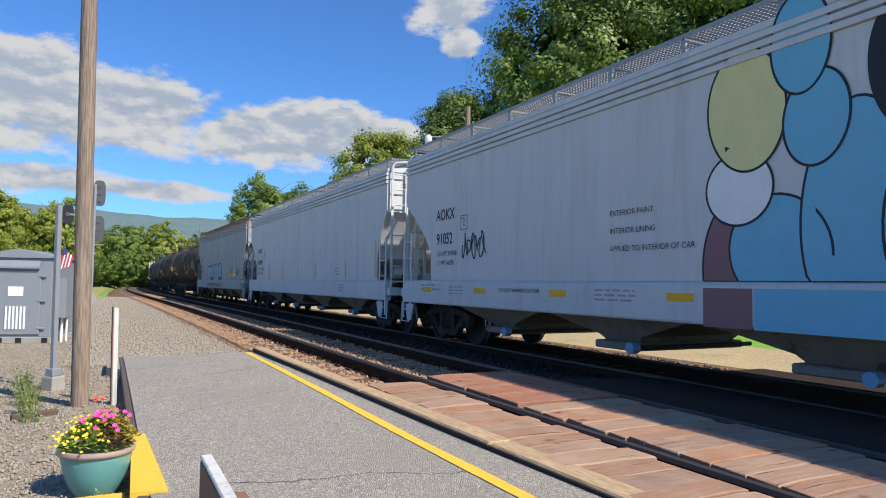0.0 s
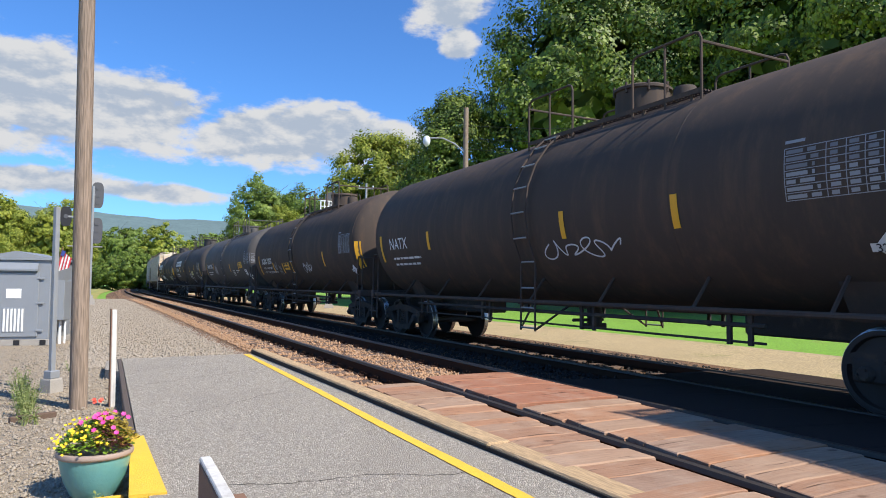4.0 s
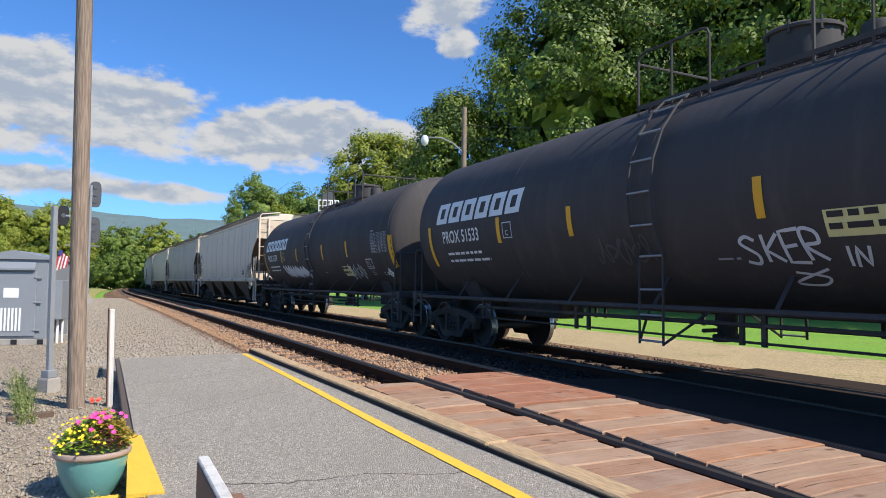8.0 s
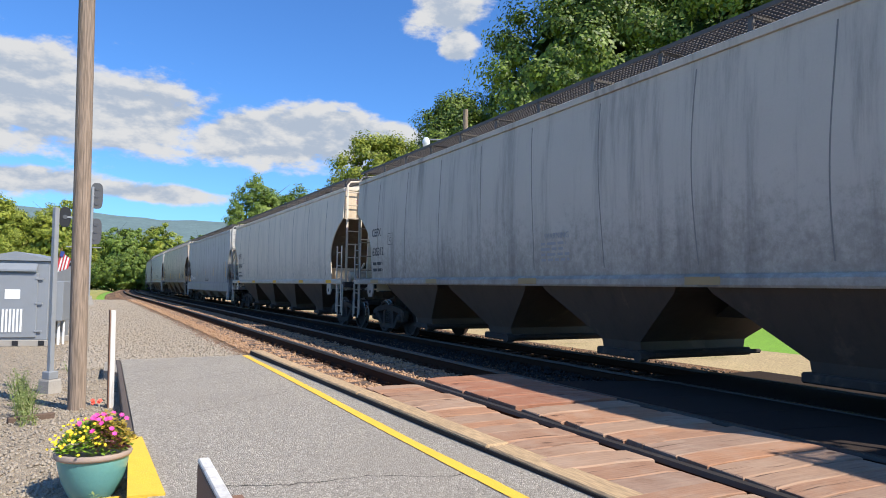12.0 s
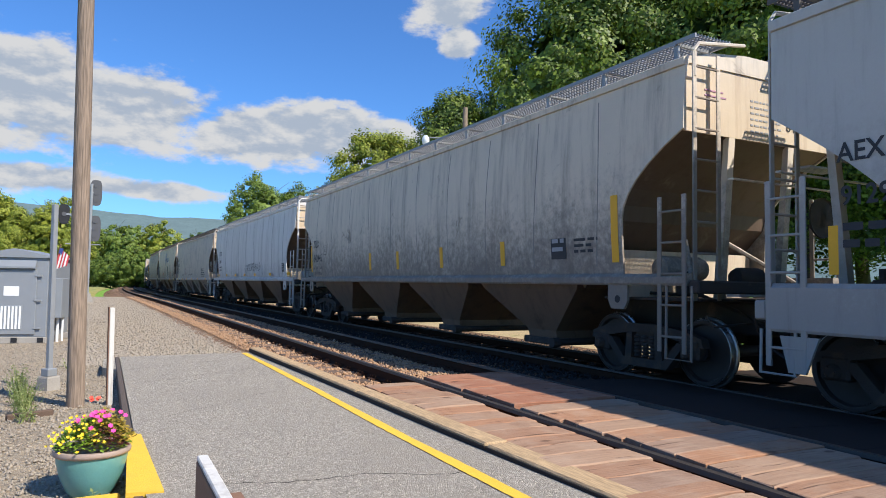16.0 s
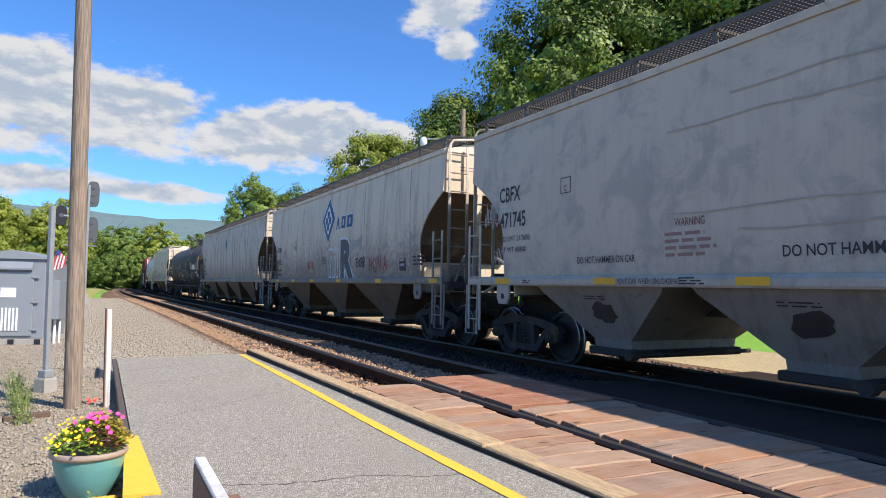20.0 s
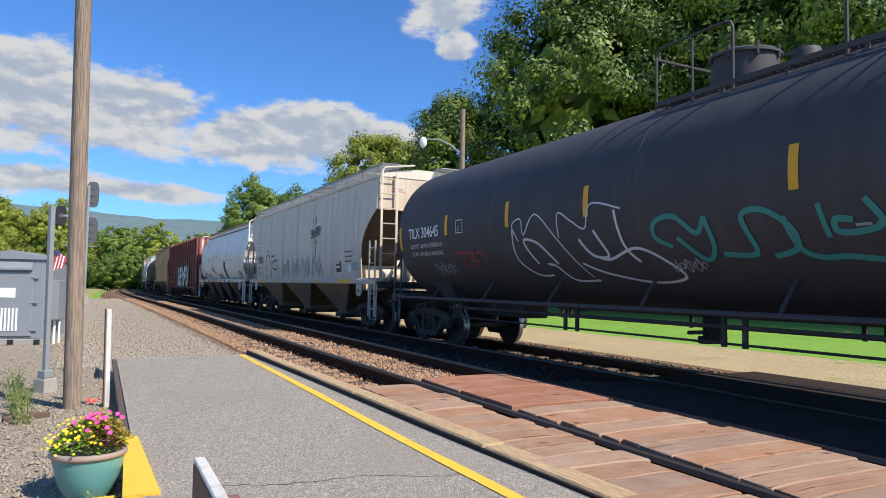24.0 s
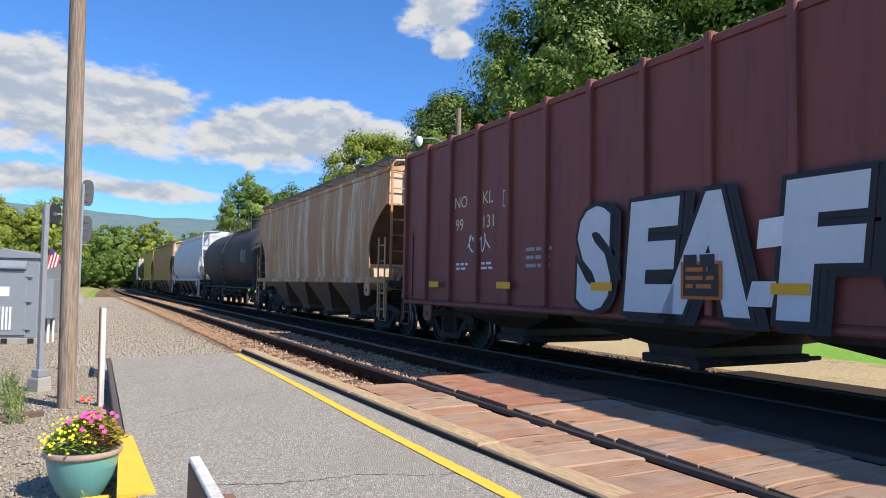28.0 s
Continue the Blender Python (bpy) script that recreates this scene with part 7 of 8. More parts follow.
tank_diamond(car, wrap, T, 12.9)
scrawl(car, None, T - 3.3, 1.8, 0.35, 0.4, M["grey_letter"], 2, 0.014, 3, wrap)
scrawl(car, None, T - 4.0, 1.65, 0.35, 0.45, M["grey_letter"], 5, 0.012, 3, wrap)
scrawl(car, None, T - 7.6, 1.7, 1.0, 0.4, M["sp_silver"], 25, 0.014, 5, wrap)
car, wrap, T = tank(97.12, 15.02, "tank_grey", label="weathered grey-black tank car with yellow stripes", mid=-1.5, man=0.3)
tank_marks(car, wrap, T, "EAMX 25782", 0.68, 2.20, 0.37, ((0.2, 1.8, 2.55), (2.95, 2.1, 2.5), (8.2, 1.92, 2.36), (10.55, 1.94, 2.38), (13.4, 1.54, 2.45)))
tank_sign(car, wrap, T, 10.75, 0.75, 2.1, 2.42, "yellow_mark", "dark_letter", 3)
tank_sign(car, wrap, T, 11.85, 0.5, 1.68, 2.0, "white_letter", "dark_letter", 3)
tank_data(car, wrap, T, 12.15)
tank_diamond(car, wrap, T, 12.75, 1.62)
scrawl(car, None, T - 3.42, 1.80, 0.75, 0.62, M["grey_letter"], 27, 0.011, 10, wrap)
scrawl(car, None, T - 3.52, 1.72, 0.65, 0.6, M["grey_letter"], 28, 0.009, 9, wrap)
lines(car, T - 8.8, 1.95, 0.6, 4, M["white_letter"], None, 0.09, 0.04, wrap)
lines(car, T - 9.8, 1.95, 0.7, 2, M["white_letter"], None, 0.09, 0.04, wrap)


def maker_bars(car, wrap, T, o):
    """A bold white trade mark as a row of plain slanted block shapes."""
    for k in range(6):
        y = T - o - 0.56 * k
        sh = Shape()
        for (a0, a1, b0, b1) in ((0, 0.48, 0.0, 0.11), (0, 0.48, 0.33, 0.44), (0.0, 0.15, 0.1, 0.34), (0.33, 0.48, 0.1, 0.34)):
            n = 3
            vs = [wrap(y - a - 0.22 * b, 2.64 + b) for i in range(n + 1) for b in (b0 + (b1 - b0) * i / n,) for a in (a0, a1)]
            sh.add(vs, [(2 * i, 2 * i + 1, 2 * i + 3, 2 * i + 2) for i in range(n)])
        part("trade_mark", sh, M["white_letter"], car)


for back, length, number, m, ends, bands in (
        (113.9, 16.4, "PROX 51533", 0.25, (0.3, 13.8), (3.2, 5.34, 8.78, 11.1)),
        (130.0, 16.1, "PROX 51399", 0.0, (0.1, 14.0), (2.91, 5.15, 8.3, 10.7))):
    car, wrap, T = tank(back, length, "tank_black", label="glossy black tank car with bold white lettering")
    maker_bars(car, wrap, T, 0.40 + m)
    tank_marks(car, wrap, T, number, 0.66 + m, 2.22, 0.36, [(o, 2.12, 2.60) for o in bands] + [(o, 1.70, 2.60) for o in ends], 0.016, True, 0.80)
    for k in range(2):
        tank_patch(car, wrap, T - 3.1 - m - 0.28, T - 3.1 - m, 2.2 + 0.28 * k, 2.215 + 0.28 * k, M["white_letter"], "stencil_box")
        tank_patch(car, wrap, T - 3.1 - m - 0.28 * k - 0.015, T - 3.1 - m - 0.28 * k, 2.2, 2.495, M["white_letter"], "stencil_box")
    tank_text(car, wrap, "C", T - 3.18 - m, 2.25, 0.14, M["white_letter"])
    tank_sign(car, wrap, T, *((9.5, 0.80, 1.85, 2.15) if m else (9.90, 0.75, 1.48, 1.84)), "sp_yellow", "dark_letter", 2)
    tank_frame(car, wrap, T, 12.1, 0.46, 1.72, 2.02)
    tank_data(car, wrap, T, 12.72, 1.12, 2.17, 2.70)
    lines(car, T - 8.0, 1.62, 0.35, 1, M["grey_letter"], None, 0.1, 0.03, wrap)
    lines(car, T - 13.0, 1.56, 0.3, 2, M["grey_letter"], None, 0.07, 0.03, wrap)
    tank_diamond(car, wrap, T, 13.2 if m else 13.5, 1.54, 0.19)
    head_text(car, T, number, 3.25, 0.15, -0.45)
    for k in range(4):
        head_text(car, T, "- -- ---"[: 5 + k % 3], 3.12 - 0.09 * k, 0.12, -0.38)
    if "33" in number:
        pen(car, None, "SKER", T - 8.42, 1.56, 0.40, M["sp_silver"], 0.022, 0.66, wrap, 4)
        pen(car, None, "IN", T - 9.56, 1.48, 0.24, M["sp_silver"], 0.018, 0.6, wrap, 5)
        strokes(car, None, smooth([(T - 8.95, 1.42), (T - 9.3, 1.34), (T - 9.2, 1.22), (T - 8.9, 1.26), (T - 9.35, 1.46)]), M["sp_silver"], 0.018, wrap)
        scrawl(car, None, T - 11.9, 1.35, 1.0, 0.4, M["grey_letter"], 33, 0.014, 5, wrap)
        scrawl(car, None, T - 5.85, 1.6, 1.1, 0.45, M["signalgrey"], 35, 0.02, 6, wrap)
    else:
        for k in range(9):
            strokes(car, None, [(T - 2.9 - 0.33 * k, 2.0 - 0.02 * k), (T - 3.1 - 0.33 * k, 1.75), (T - 3.45 - 0.34 * k, 1.5)], M["sp_silver"], 0.07 + 0.03 * (k % 3), wrap, "spray_smear")
        scrawl(car, None, T - 10.4, 1.35, 1.3, 0.55, M["sp_silver"], 37, 0.016, 7, wrap)

# ---- 9 to 17: weathered covered hoppers
car, xs, B = hopper(149.5, 18.93, "warm_grey", bays=4, bay_paint="soot", board="board_dark", seams=9, label="weathered grey covered hopper car with dark weld seams")
marks(car, xs, B, 0.8, "CEFX", "380031", 2.88, 0.30, gap=0.48)
sill_marks(car, B, (1.5, 4.6, 8.2, 12.0, 15.5), 1.40, 1.50, mat="dull_mark")
block_letters(car, xs, "KOMA", B - 15.1, 1.5, 0.42, M["warm_grey"], M["sp_black"], 0.0, 1.3)
scrawl(car, xs, B - 15.6, 1.75, 1.1, 0.5, M["sp_black"], 41, 0.016, 7)
sign(car, xs, B - 14.4, 1.72, 0.42, 0.26, M["dark_letter"], M["white_letter"], 2)
lines(car, B - 16.9, 1.95, 0.5, 3, M["dark_letter"], xs)
lines(car, B - 8.6, 1.75, 0.7, 2, M["grey_letter"], xs)
car, xs, B = hopper(168.6, 19.10, "sooty_grey", bays=4, bay_paint="soot", board="board_dark", seams=9, label="weathered grey covered hopper car with long soot smears")
marks(car, xs, B, 1.25, "CEFX", "635312", 2.67, 0.30, gap=0.52)
sill_marks(car, B, (1.3, 4.8, 8.6, 12.4, 16.0), 1.40, 1.50, mat="dull_mark")
side_text(car, "WARNING", B - 9.3, 2.15, 0.14, M["grey_letter"], xs)
lines(car, B - 9.2, 2.05, 0.8, 4, M["grey_letter"], xs)
car, xs, B = hopper(187.5, 18.90, "warm_grey", bays=4, bay_paint="soot", board="board_dark", seams=8, label="grey covered hopper car with bold black number")
marks(car, xs, B, 1.3, "CEFX", "380104", 2.62, 0.34, gap=0.48)
sill_marks(car, B, (1.4, 5.0, 9.0, 13.0, 16.2), 1.40, 1.50)
car, xs, B = hopper(205.0, 17.50, "blue_grey", "deep", 4, ridges=0, board="board_dark", seams=8, label="blue-grey covered hopper car with dents and rust spots")
marks(car, xs, B, 0.75, "AEX", "9129", 2.64, 0.28, box=False)
side_text(car, "on Insta", B - 2.6, 1.62, 0.36, M["white_letter"], xs, slant=-0.1)
scrawl(car, xs, B - 1.5, 1.55, 0.9, 0.42, M["white_letter"], 43, 0.02, 3)
for o, z0, z1 in ((0.7, 1.5, 2.0), (4.41, 1.79, 2.17), (7.97, 1.8, 2.3), (11.1, 1.8, 2.3), (15.2, 1.7, 2.6)):
    stripe(car, xs, B - o, z0, z1)
lines(car, B - 14.3, 2.2, 0.8, 7, M["grey_letter"], xs, 0.11, 0.05)
lines(car, B - 8.0, 1.6, 1.6, 2, M["dark_letter"], xs)
car, xs, B = hopper(224.1, 19.10, "dirty_beige", bays=4, seams=10, label="dirty beige covered hopper car with bold black number")
marks(car, xs, B, 1.3, "TILX", "642445", 2.53, 0.34, gap=0.48, data=("LD LMT 216600", "LT WT 69400"))
for o, z0, z1 in ((1.08, 1.70, 2.6), (6.7, 1.70, 2.17), (8.6, 1.70, 2.15), (11.0, 1.70, 2.15), (13.5, 1.70, 2.15), (16.55, 1.70, 2.68)):
    stripe(car, xs, B - o, z0, z1, 0.15)
sign(car, xs, B - 15.0, 1.78, 0.4, 0.34, M["dark_letter"], M["grey_letter"], 2)
lines(car, B - 15.6, 2.05, 0.6, 3, M["dark_letter"], xs)
car, xs, B = hopper(243.1, 19.00, "worn_white", bays=4, seams=9, label="pale grey covered hopper car with a black sprayed word")
marks(car, xs, B, 1.5, "VTGX", "1568", 2.80, 0.34, box=False)
pen(car, xs, "ESCAPE-HILO", B - 9.4, 1.86, 0.32, M["sp_black"], 0.016, 0.78, seed=21)
sill_marks(car, B, (1.6, 4.0, 6.5, 8.8, 11.05, 14.0, 17.0), 1.60, 1.72, 0.42)
side_text(car, "DO NOT MOVE CAR", B - 8.7, 2.06, 0.10, M["dark_letter"], xs)
side_text(car, "WITH HATCHES OR", B - 8.7, 1.93, 0.10, M["dark_letter"], xs)
side_text(car, "GATES OPEN", B - 8.7, 1.80, 0.10, M["dark_letter"], xs)
sign(car, xs, B - 15.9, 1.75, 0.35, 0.36, M["dark_letter"], M["grey_letter"], 3)
car, xs, B = hopper(261.7, 18.60, "stone_grey", bays=4, bogie=-0.15, bay_paint="pale", board="board_dark", label="grey covered hopper car with stencilled warnings")
marks(car, xs, B, 1.05, "CBFX", "471745", 2.90, 0.38, gap=0.47, data=("LD LMT 217600", "LT WT 68400"), squeeze=0.74, box=False)
frame_box(car, xs, B - 2.92, 2.86, 0.26)
side_text(car, "C", B - 3.0, 2.90, 0.13, M["dark_letter"], xs)
side_text(car, "DO NOT HAMMER ON CAR", B - 3.3, 1.72, 0.15, M["dark_letter"], xs, fat=0.004, squeeze=0.68)
side_text(car, "DO NOT HAMMER ON CAR", B - 6.85, 1.72, 0.18, M["dark_letter"], xs, fat=0.006, squeeze=0.84)
side_text(car, "WARNING", B - 5.33, 2.16, 0.15, M["brick_red"], xs, fat=0.004, squeeze=0.68)
lines(car, B - 5.15, 2.04, 0.9, 4, M["stencil_red"], xs)
side_text(car, "VENT CAR WHEN UNLOADING", B - 4.3, 1.41, 0.11, M["dark_letter"], -1.616, squeeze=0.74)
lines(car, B - 5.45, 1.48, 0.4, 3, M["dark_letter"], -1.616, 0.035, 0.018)
lines(car, B - 1.9, 1.45, 0.25, 2, M["dark_letter"], -1.616, 0.035, 0.018)
lines(car, B - 13.0, 2.1, 1.6, 5, M["dark_letter"], xs, 0.12, 0.06)
scrawl(car, xs, B - 0.55, 2.45, 0.5, 0.5, M["grey_letter"], 47, 0.01, 6)
scrawl(car, xs, B - 0.8, 1.75, 0.4, 0.35, M["grey_letter"], 48, 0.008, 6)
sill_marks(car, B, (1.0, 3.8, 6.3, 9.0, 11.8, 15.2), 1.40, 1.50, 0.46)
for k in range(4):
    y = (B - 1.95) * (0.75 - 0.5 * k) - 0.06
    patch(car, oval(y, 0.98, 0.26, 0.16, 18, 0, 0.2, k + 3), M["bay_dark"], lambda z: -(1.12 + (z - 0.56) * 0.493), 0.012, "stain", "black oily smear")
    lines(car, y + 0.35, 1.21, 0.6, 2, M["dark_letter"], lambda z: -(1.125 + (z - 0.56) * 0.493), 0.04, 0.016)
# long shallow dents where the sheets were pulled straight, their shading drawn as flat darker lines
for z, o0, o1 in ((2.32, 5.1, 9.6), (2.05, 6.3, 9.9), (3.42, 5.2, 9.4), (3.72, 6.2, 9.8)):
    strokes(car, xs, [(B - o0 - (o1 - o0) * k / 6, z + 0.02 * math.sin(k * 2.1 + z)) for k in range(7)], M["crease_shade"], 0.012, name="panel_crease")
car, xs, B = hopper(278.7, 17.00, "dirty_beige", bays=3, board="board_dark", seams=5, label="beige covered hopper car with a blue diamond mark")
marks(car, xs, B, 1.15, "ADMX", "54035", 2.57, 0.30, gap=0.49)
for k, (q, mat) in enumerate(((1.08, "white_letter"), (1.0, "logo_blue"), (0.66, "white_letter"))):
    patch(car, [(B - 7.80 + a * 0.62 * q, 3.38 + b * 0.72 * q) for a, b in ((-1, 0.05), (-0.55, 0.5), (0, 1), (0.55, 0.5), (1, 0.05), (0.5, -0.5), (0, -1), (-0.5, -0.5))], M[mat], xs, 0.006 + 0.004 * k, "trade_mark")
for a, b in ((-0.17, 0), (0.17, 0), (0, 0.2), (0, -0.2)):
    patch(car, oval(B - 7.80 + a, 3.38 + b, 0.12, 0.13, 14), M["logo_blue"], xs, 0.020, "trade_mark")
for k, (a, b, lean) in enumerate(((8.56, 8.94, 0.14), (9.06, 9.44, 0.0), (9.58, 10.06, 0.0))):
    for q, mat, lift in ((0.025, "white_letter", 0.006), (0.0, "logo_blue", 0.010)):
        patch(car, [(B - a + q, 3.04 - q), (B - a - lean + q, 3.42 + q), (B - b + lean - q, 3.42 + q), (B - b - q, 3.04 - q)], M[mat], xs, lift, "trade_mark")
    patch(car, rect(B - 0.5 * (a + b) - 0.06, B - 0.5 * (a + b) + 0.06, 3.04 if k == 0 else 3.14, 3.16 if k == 0 else 3.32), M["dirty_beige"], xs, 0.014, "trade_mark")
block_letters(car, xs, "m", B - 7.78, 1.62, 1.70, M["dirty_beige"], M["sp_silver"], 0.02, 0.72, 0.10)
block_letters(car, xs, "R", B - 8.90, 1.62, 1.45, M["signalgrey"], M["sp_silver"], 0.07, 1.12, 0.12, lift=0.013)
pen(car, xs, "TEXTER", B - 10.30, 1.84, 0.24, M["sp_black"], 0.016, 0.52, seed=3)
pen(car, xs, "TENT", B - 9.98, 2.34, 0.30, M["grey_letter"], 0.014, 0.74, seed=6)
pen(car, xs, "RSEY", B - 7.14, 2.0, 0.22, M["sp_black"], 0.012, 0.62, seed=9)
pen(car, xs, "NOVA", B - 5.40, 1.82, 0.32, M["sp_red"], 0.014, 0.64, seed=12)
pen(car, xs, "NOVA", B - 11.34, 1.70, 0.42, M["sp_red"], 0.018, 0.82, seed=13)
sill_marks(car, B, (1.3, 3.6, 6.0, 8.8, 12.0, 15.2), 1.40, 1.50, 0.4)
sign(car, xs, B - 13.4, 1.7, 0.4, 0.3, M["dark_letter"], M["grey_letter"], 2)
lines(car, B - 14.2, 2.0, 0.7, 3, M["dark_letter"], xs)
car, xs, B = hopper(297.4, 18.70, "stained_grey", bays=4, seams=9, board="board_dark", label="grey covered hopper car with black soot streaks")
marks(car, xs, B, 1.2, "ADMX", "52117", 2.7, 0.3, box=False)
for o, z1 in ((1.0, 2.5), (5.6, 2.0), (8.6, 2.0), (12.8, 2.0), (15.9, 2.6)):
    stripe(car, xs, B - o, 1.55, z1)
patch(car, [(B - 8.6, 3.0), (B - 8.9, 3.45), (B - 8.6, 3.9), (B - 8.3, 3.45)], M["logo_blue"], xs, 0.006, "trade_mark")

# ---- 18: long black tank
car, wrap, T = tank(315.0, 18.17, "tank_soot", label="long black tank car with sprayed scrawl and pale placards", mid=-1.9, man=-0.6, step=-4.3)
tank_marks(car, wrap, T, "TILX 304645", 0.38, 2.44, 0.34, ((-0.1, 2.2, 2.75), (2.3, 2.43, 2.86), (4.7, 2.43, 2.9), (6.92, 2.43, 2.91), (10.36, 2.43, 2.93), (12.64, 2.45, 2.93), (16.05, 2.18, 3.12)), 0.016, False, 0.86)
tank_sign(car, wrap, T, 12.76, 0.68, 2.27, 2.70, "sp_yellow", "dark_letter", 3)
tank_patch(car, wrap, T - 14.86, T - 13.64, 2.24, 2.58, M["white_letter"], "placard")
tank_frame(car, wrap, T, 14.3, 0.56, 1.70, 2.03)
tank_sign(car, wrap, T, 14.82, 0.6, 1.97, 2.09, "white_letter", "dark_letter", 1)
tank_sign(car, wrap, T, 14.98, 0.55, 1.52, 1.92, "pink_and_sunlit_red", "white_letter", 4)
tank_data(car, wrap, T, 14.92, 1.04, 2.15, 2.68)
tank_diamond(car, wrap, T, 15.55, 1.44, 0.18, "1075", "pink_and_sunlit_red")
lines(car, T - 10.95, 1.99, 0.9, 1, M["grey_letter"], None, 0.1, 0.03, wrap)
lines(car, T - 12.75, 2.0, 1.1, 2, M["grey_letter"], None, 0.07, 0.03, wrap)
for k in range(2):
    tank_patch(car, wrap, T - 3.02, T - 2.74, 2.44 + 0.26 * k, 2.455 + 0.26 * k, M["white_letter"], "stencil_box")
    tank_patch(car, wrap, T - 2.755 - 0.27 * k, T - 2.74 - 0.27 * k, 2.44, 2.715, M["white_letter"], "stencil_box")
tank_text(car, wrap, "C", T - 2.81, 2.49, 0.13, M["white_letter"])
scrawl(car, None, T - 13.0, 1.66, 0.5, 0.22, M["grey_letter"], 58, 0.01, 6, wrap)
scrawl(car, None, T - 8.4, 1.5, 0.55, 0.2, M["grey_letter"], 59, 0.01, 7, wrap)
for mat, r, pts in (
        ("sp_green", 0.035, ((9.12, 2.25), (8.96, 2.05), (8.64, 2.29), (8.3, 2.24), (8.26, 2.03), (8.52, 1.89))), ("sp_green", 0.035, ((9.12, 2.25), (9.18, 1.86), (9.0, 1.68), (8.64, 2.01))),
        ("sp_green", 0.035, ((9.28, 1.75), (9.64, 1.72), (9.76, 1.8), (9.66, 2.21), (9.96, 2.25), (10.26, 2.02), (10.26, 1.78), (9.96, 1.69))),
        ("sp_green", 0.035, ((10.18, 2.16), (10.3, 1.78), (10.52, 1.66), (10.82, 1.66), (11.4, 1.56))), ("sp_green", 0.03, ((10.6, 2.26), (10.66, 1.89))),
        ("sp_green", 0.035, ((10.94, 2.06), (10.76, 2.08), (10.78, 1.94), (11.1, 1.95), (11.22, 2.04), (11.08, 2.27))),
        ("sp_silver", 0.02, ((4.86, 2.39), (4.82, 1.83), (5.22, 1.49), (5.64, 1.47))), ("sp_silver", 0.014, ((5.0, 2.16), (4.86, 2.45), (5.14, 2.54), (5.2, 2.26), (5.58, 2.59), (6.1, 2.15), (6.64, 1.42))),
        ("sp_silver", 0.014, ((6.18, 2.15), (6.22, 2.55), (6.54, 2.4), (6.86, 2.26), (7.04, 2.62), (7.68, 2.49))), ("sp_silver", 0.024, ((7.54, 2.48), (7.64, 1.93), (7.84, 1.68))),
        ("sp_silver", 0.026, ((6.66, 2.1), (6.9, 1.82), (7.24, 1.81), (7.04, 2.22))), ("sp_silver", 0.022, ((6.96, 1.8), (7.24, 1.74), (7.84, 1.9), (8.3, 1.69), (8.5, 1.4), (7.9, 1.31), (7.04, 1.49), (6.56, 1.69))),
        ("sp_silver", 0.024, ((5.4, 1.71), (5.16, 2.15), (5.58, 2.08), (5.94, 1.7))), ("sp_silver", 0.022, ((5.64, 1.7), (5.86, 1.65), (6.16, 1.36), (6.74, 1.35))),
        ("sp_red", 0.022, ((2.64, 2.04), (3.02, 2.02))), ("sp_red", 0.022, ((2.82, 2.02), (2.94, 1.67))), ("sp_red", 0.02, ((3.06, 2.0), (3.3, 2.01), (3.16, 1.86), (3.4, 1.82), (3.22, 1.68))), ("sp_red", 0.02, ((3.42, 2.0), (3.64, 1.99), (3.74, 1.8)))):
    strokes(car, None, smooth([(T - o, z) for o, z in pts]), M[mat], r, wrap)
tank_text(car, wrap, "LD LMT 162900 LB 73850 KG", T - 0.44, 2.21, 0.13, M["white_letter"])
tank_text(car, wrap, "LT WT 100100 LB 45450 KG", T - 0.44, 2.02, 0.13, M["white_letter"])
pen(car, None, "TEKO", T - 11.4, 1.50, 0.36, M["sp_silver"], 0.022, 0.74, wrap, 5)
scrawl(car, None, T - 1.4, 1.5, 0.9, 0.35, M["grey_letter"], 57, 0.01, 7, wrap)

# ---- 19 to 22
car, xs, B = hopper(332.4, 16.83, "warm_grey", bays=3, seams=7, bogie=0.42, label="grey covered hopper car with black tag and pale outlines")
patch(car, rect(B - 2.32, B - 1.30, 2.72, 3.03), M["white_letter"], xs, 0.004, "painted_patch")
marks(car, xs, B, 1.38, "GACX", "121855", 2.77, 0.31, gap=0.54, data=("LD LMT 223000", "LT WT 63000"), box=False, squeeze=0.86, grow=1.34)
frame_box(car, xs, B - 3.14, 2.52, 0.27)
lines(car, B - 3.18, 2.68, 0.2, 1, M["dark_letter"], xs, 0.1, 0.04)
strokes(car, xs, [(B - 2.98, 1.52), (B - 3.0, 1.62), (B - 2.84, 1.97), (B - 3.16, 2.0), (B - 3.02, 2.48), (B - 3.52, 2.55), (B - 3.95, 1.95), (B - 3.9, 1.5)], M["sp_black"], 0.03)
strokes(car, xs, [(B - 3.95, 2.45), (B - 4.55, 2.5), (B - 4.5, 2.3), (B - 4.05, 2.15), (B - 4.2, 1.95), (B - 4.85, 1.9), (B - 4.95, 2.3), (B - 4.3, 2.25)], M["sp_black"], 0.03)
for k in range(4):
    scrawl(car, xs, B - 5.7 - 1.35 * k, 1.58, 1.1, 0.75, M["soft_grey"], 60 + k, 0.03, 4)
patch(car, oval(B - 10.1, 3.52, 0.09, 0.14, 16), M["sp_black"], xs, 0.006, "tag")
patch(car, oval(B - 10.1, 3.52, 0.05, 0.09, 16), M["warm_grey"], xs, 0.009, "tag")
pen(car, xs, "SHOTER!", B - 9.62, 2.92, 0.30, M["sp_black"], 0.024, 0.56, seed=31, rise=0.012)
strokes(car, xs, [(B - 9.9, 2.72), (B - 10.16, 2.86), (B - 10.45, 2.70)], M["sp_black"], 0.02)
strokes(car, xs, [(B - 10.15, 2.75), (B - 10.17, 2.2)], M["sp_black"], 0.02)
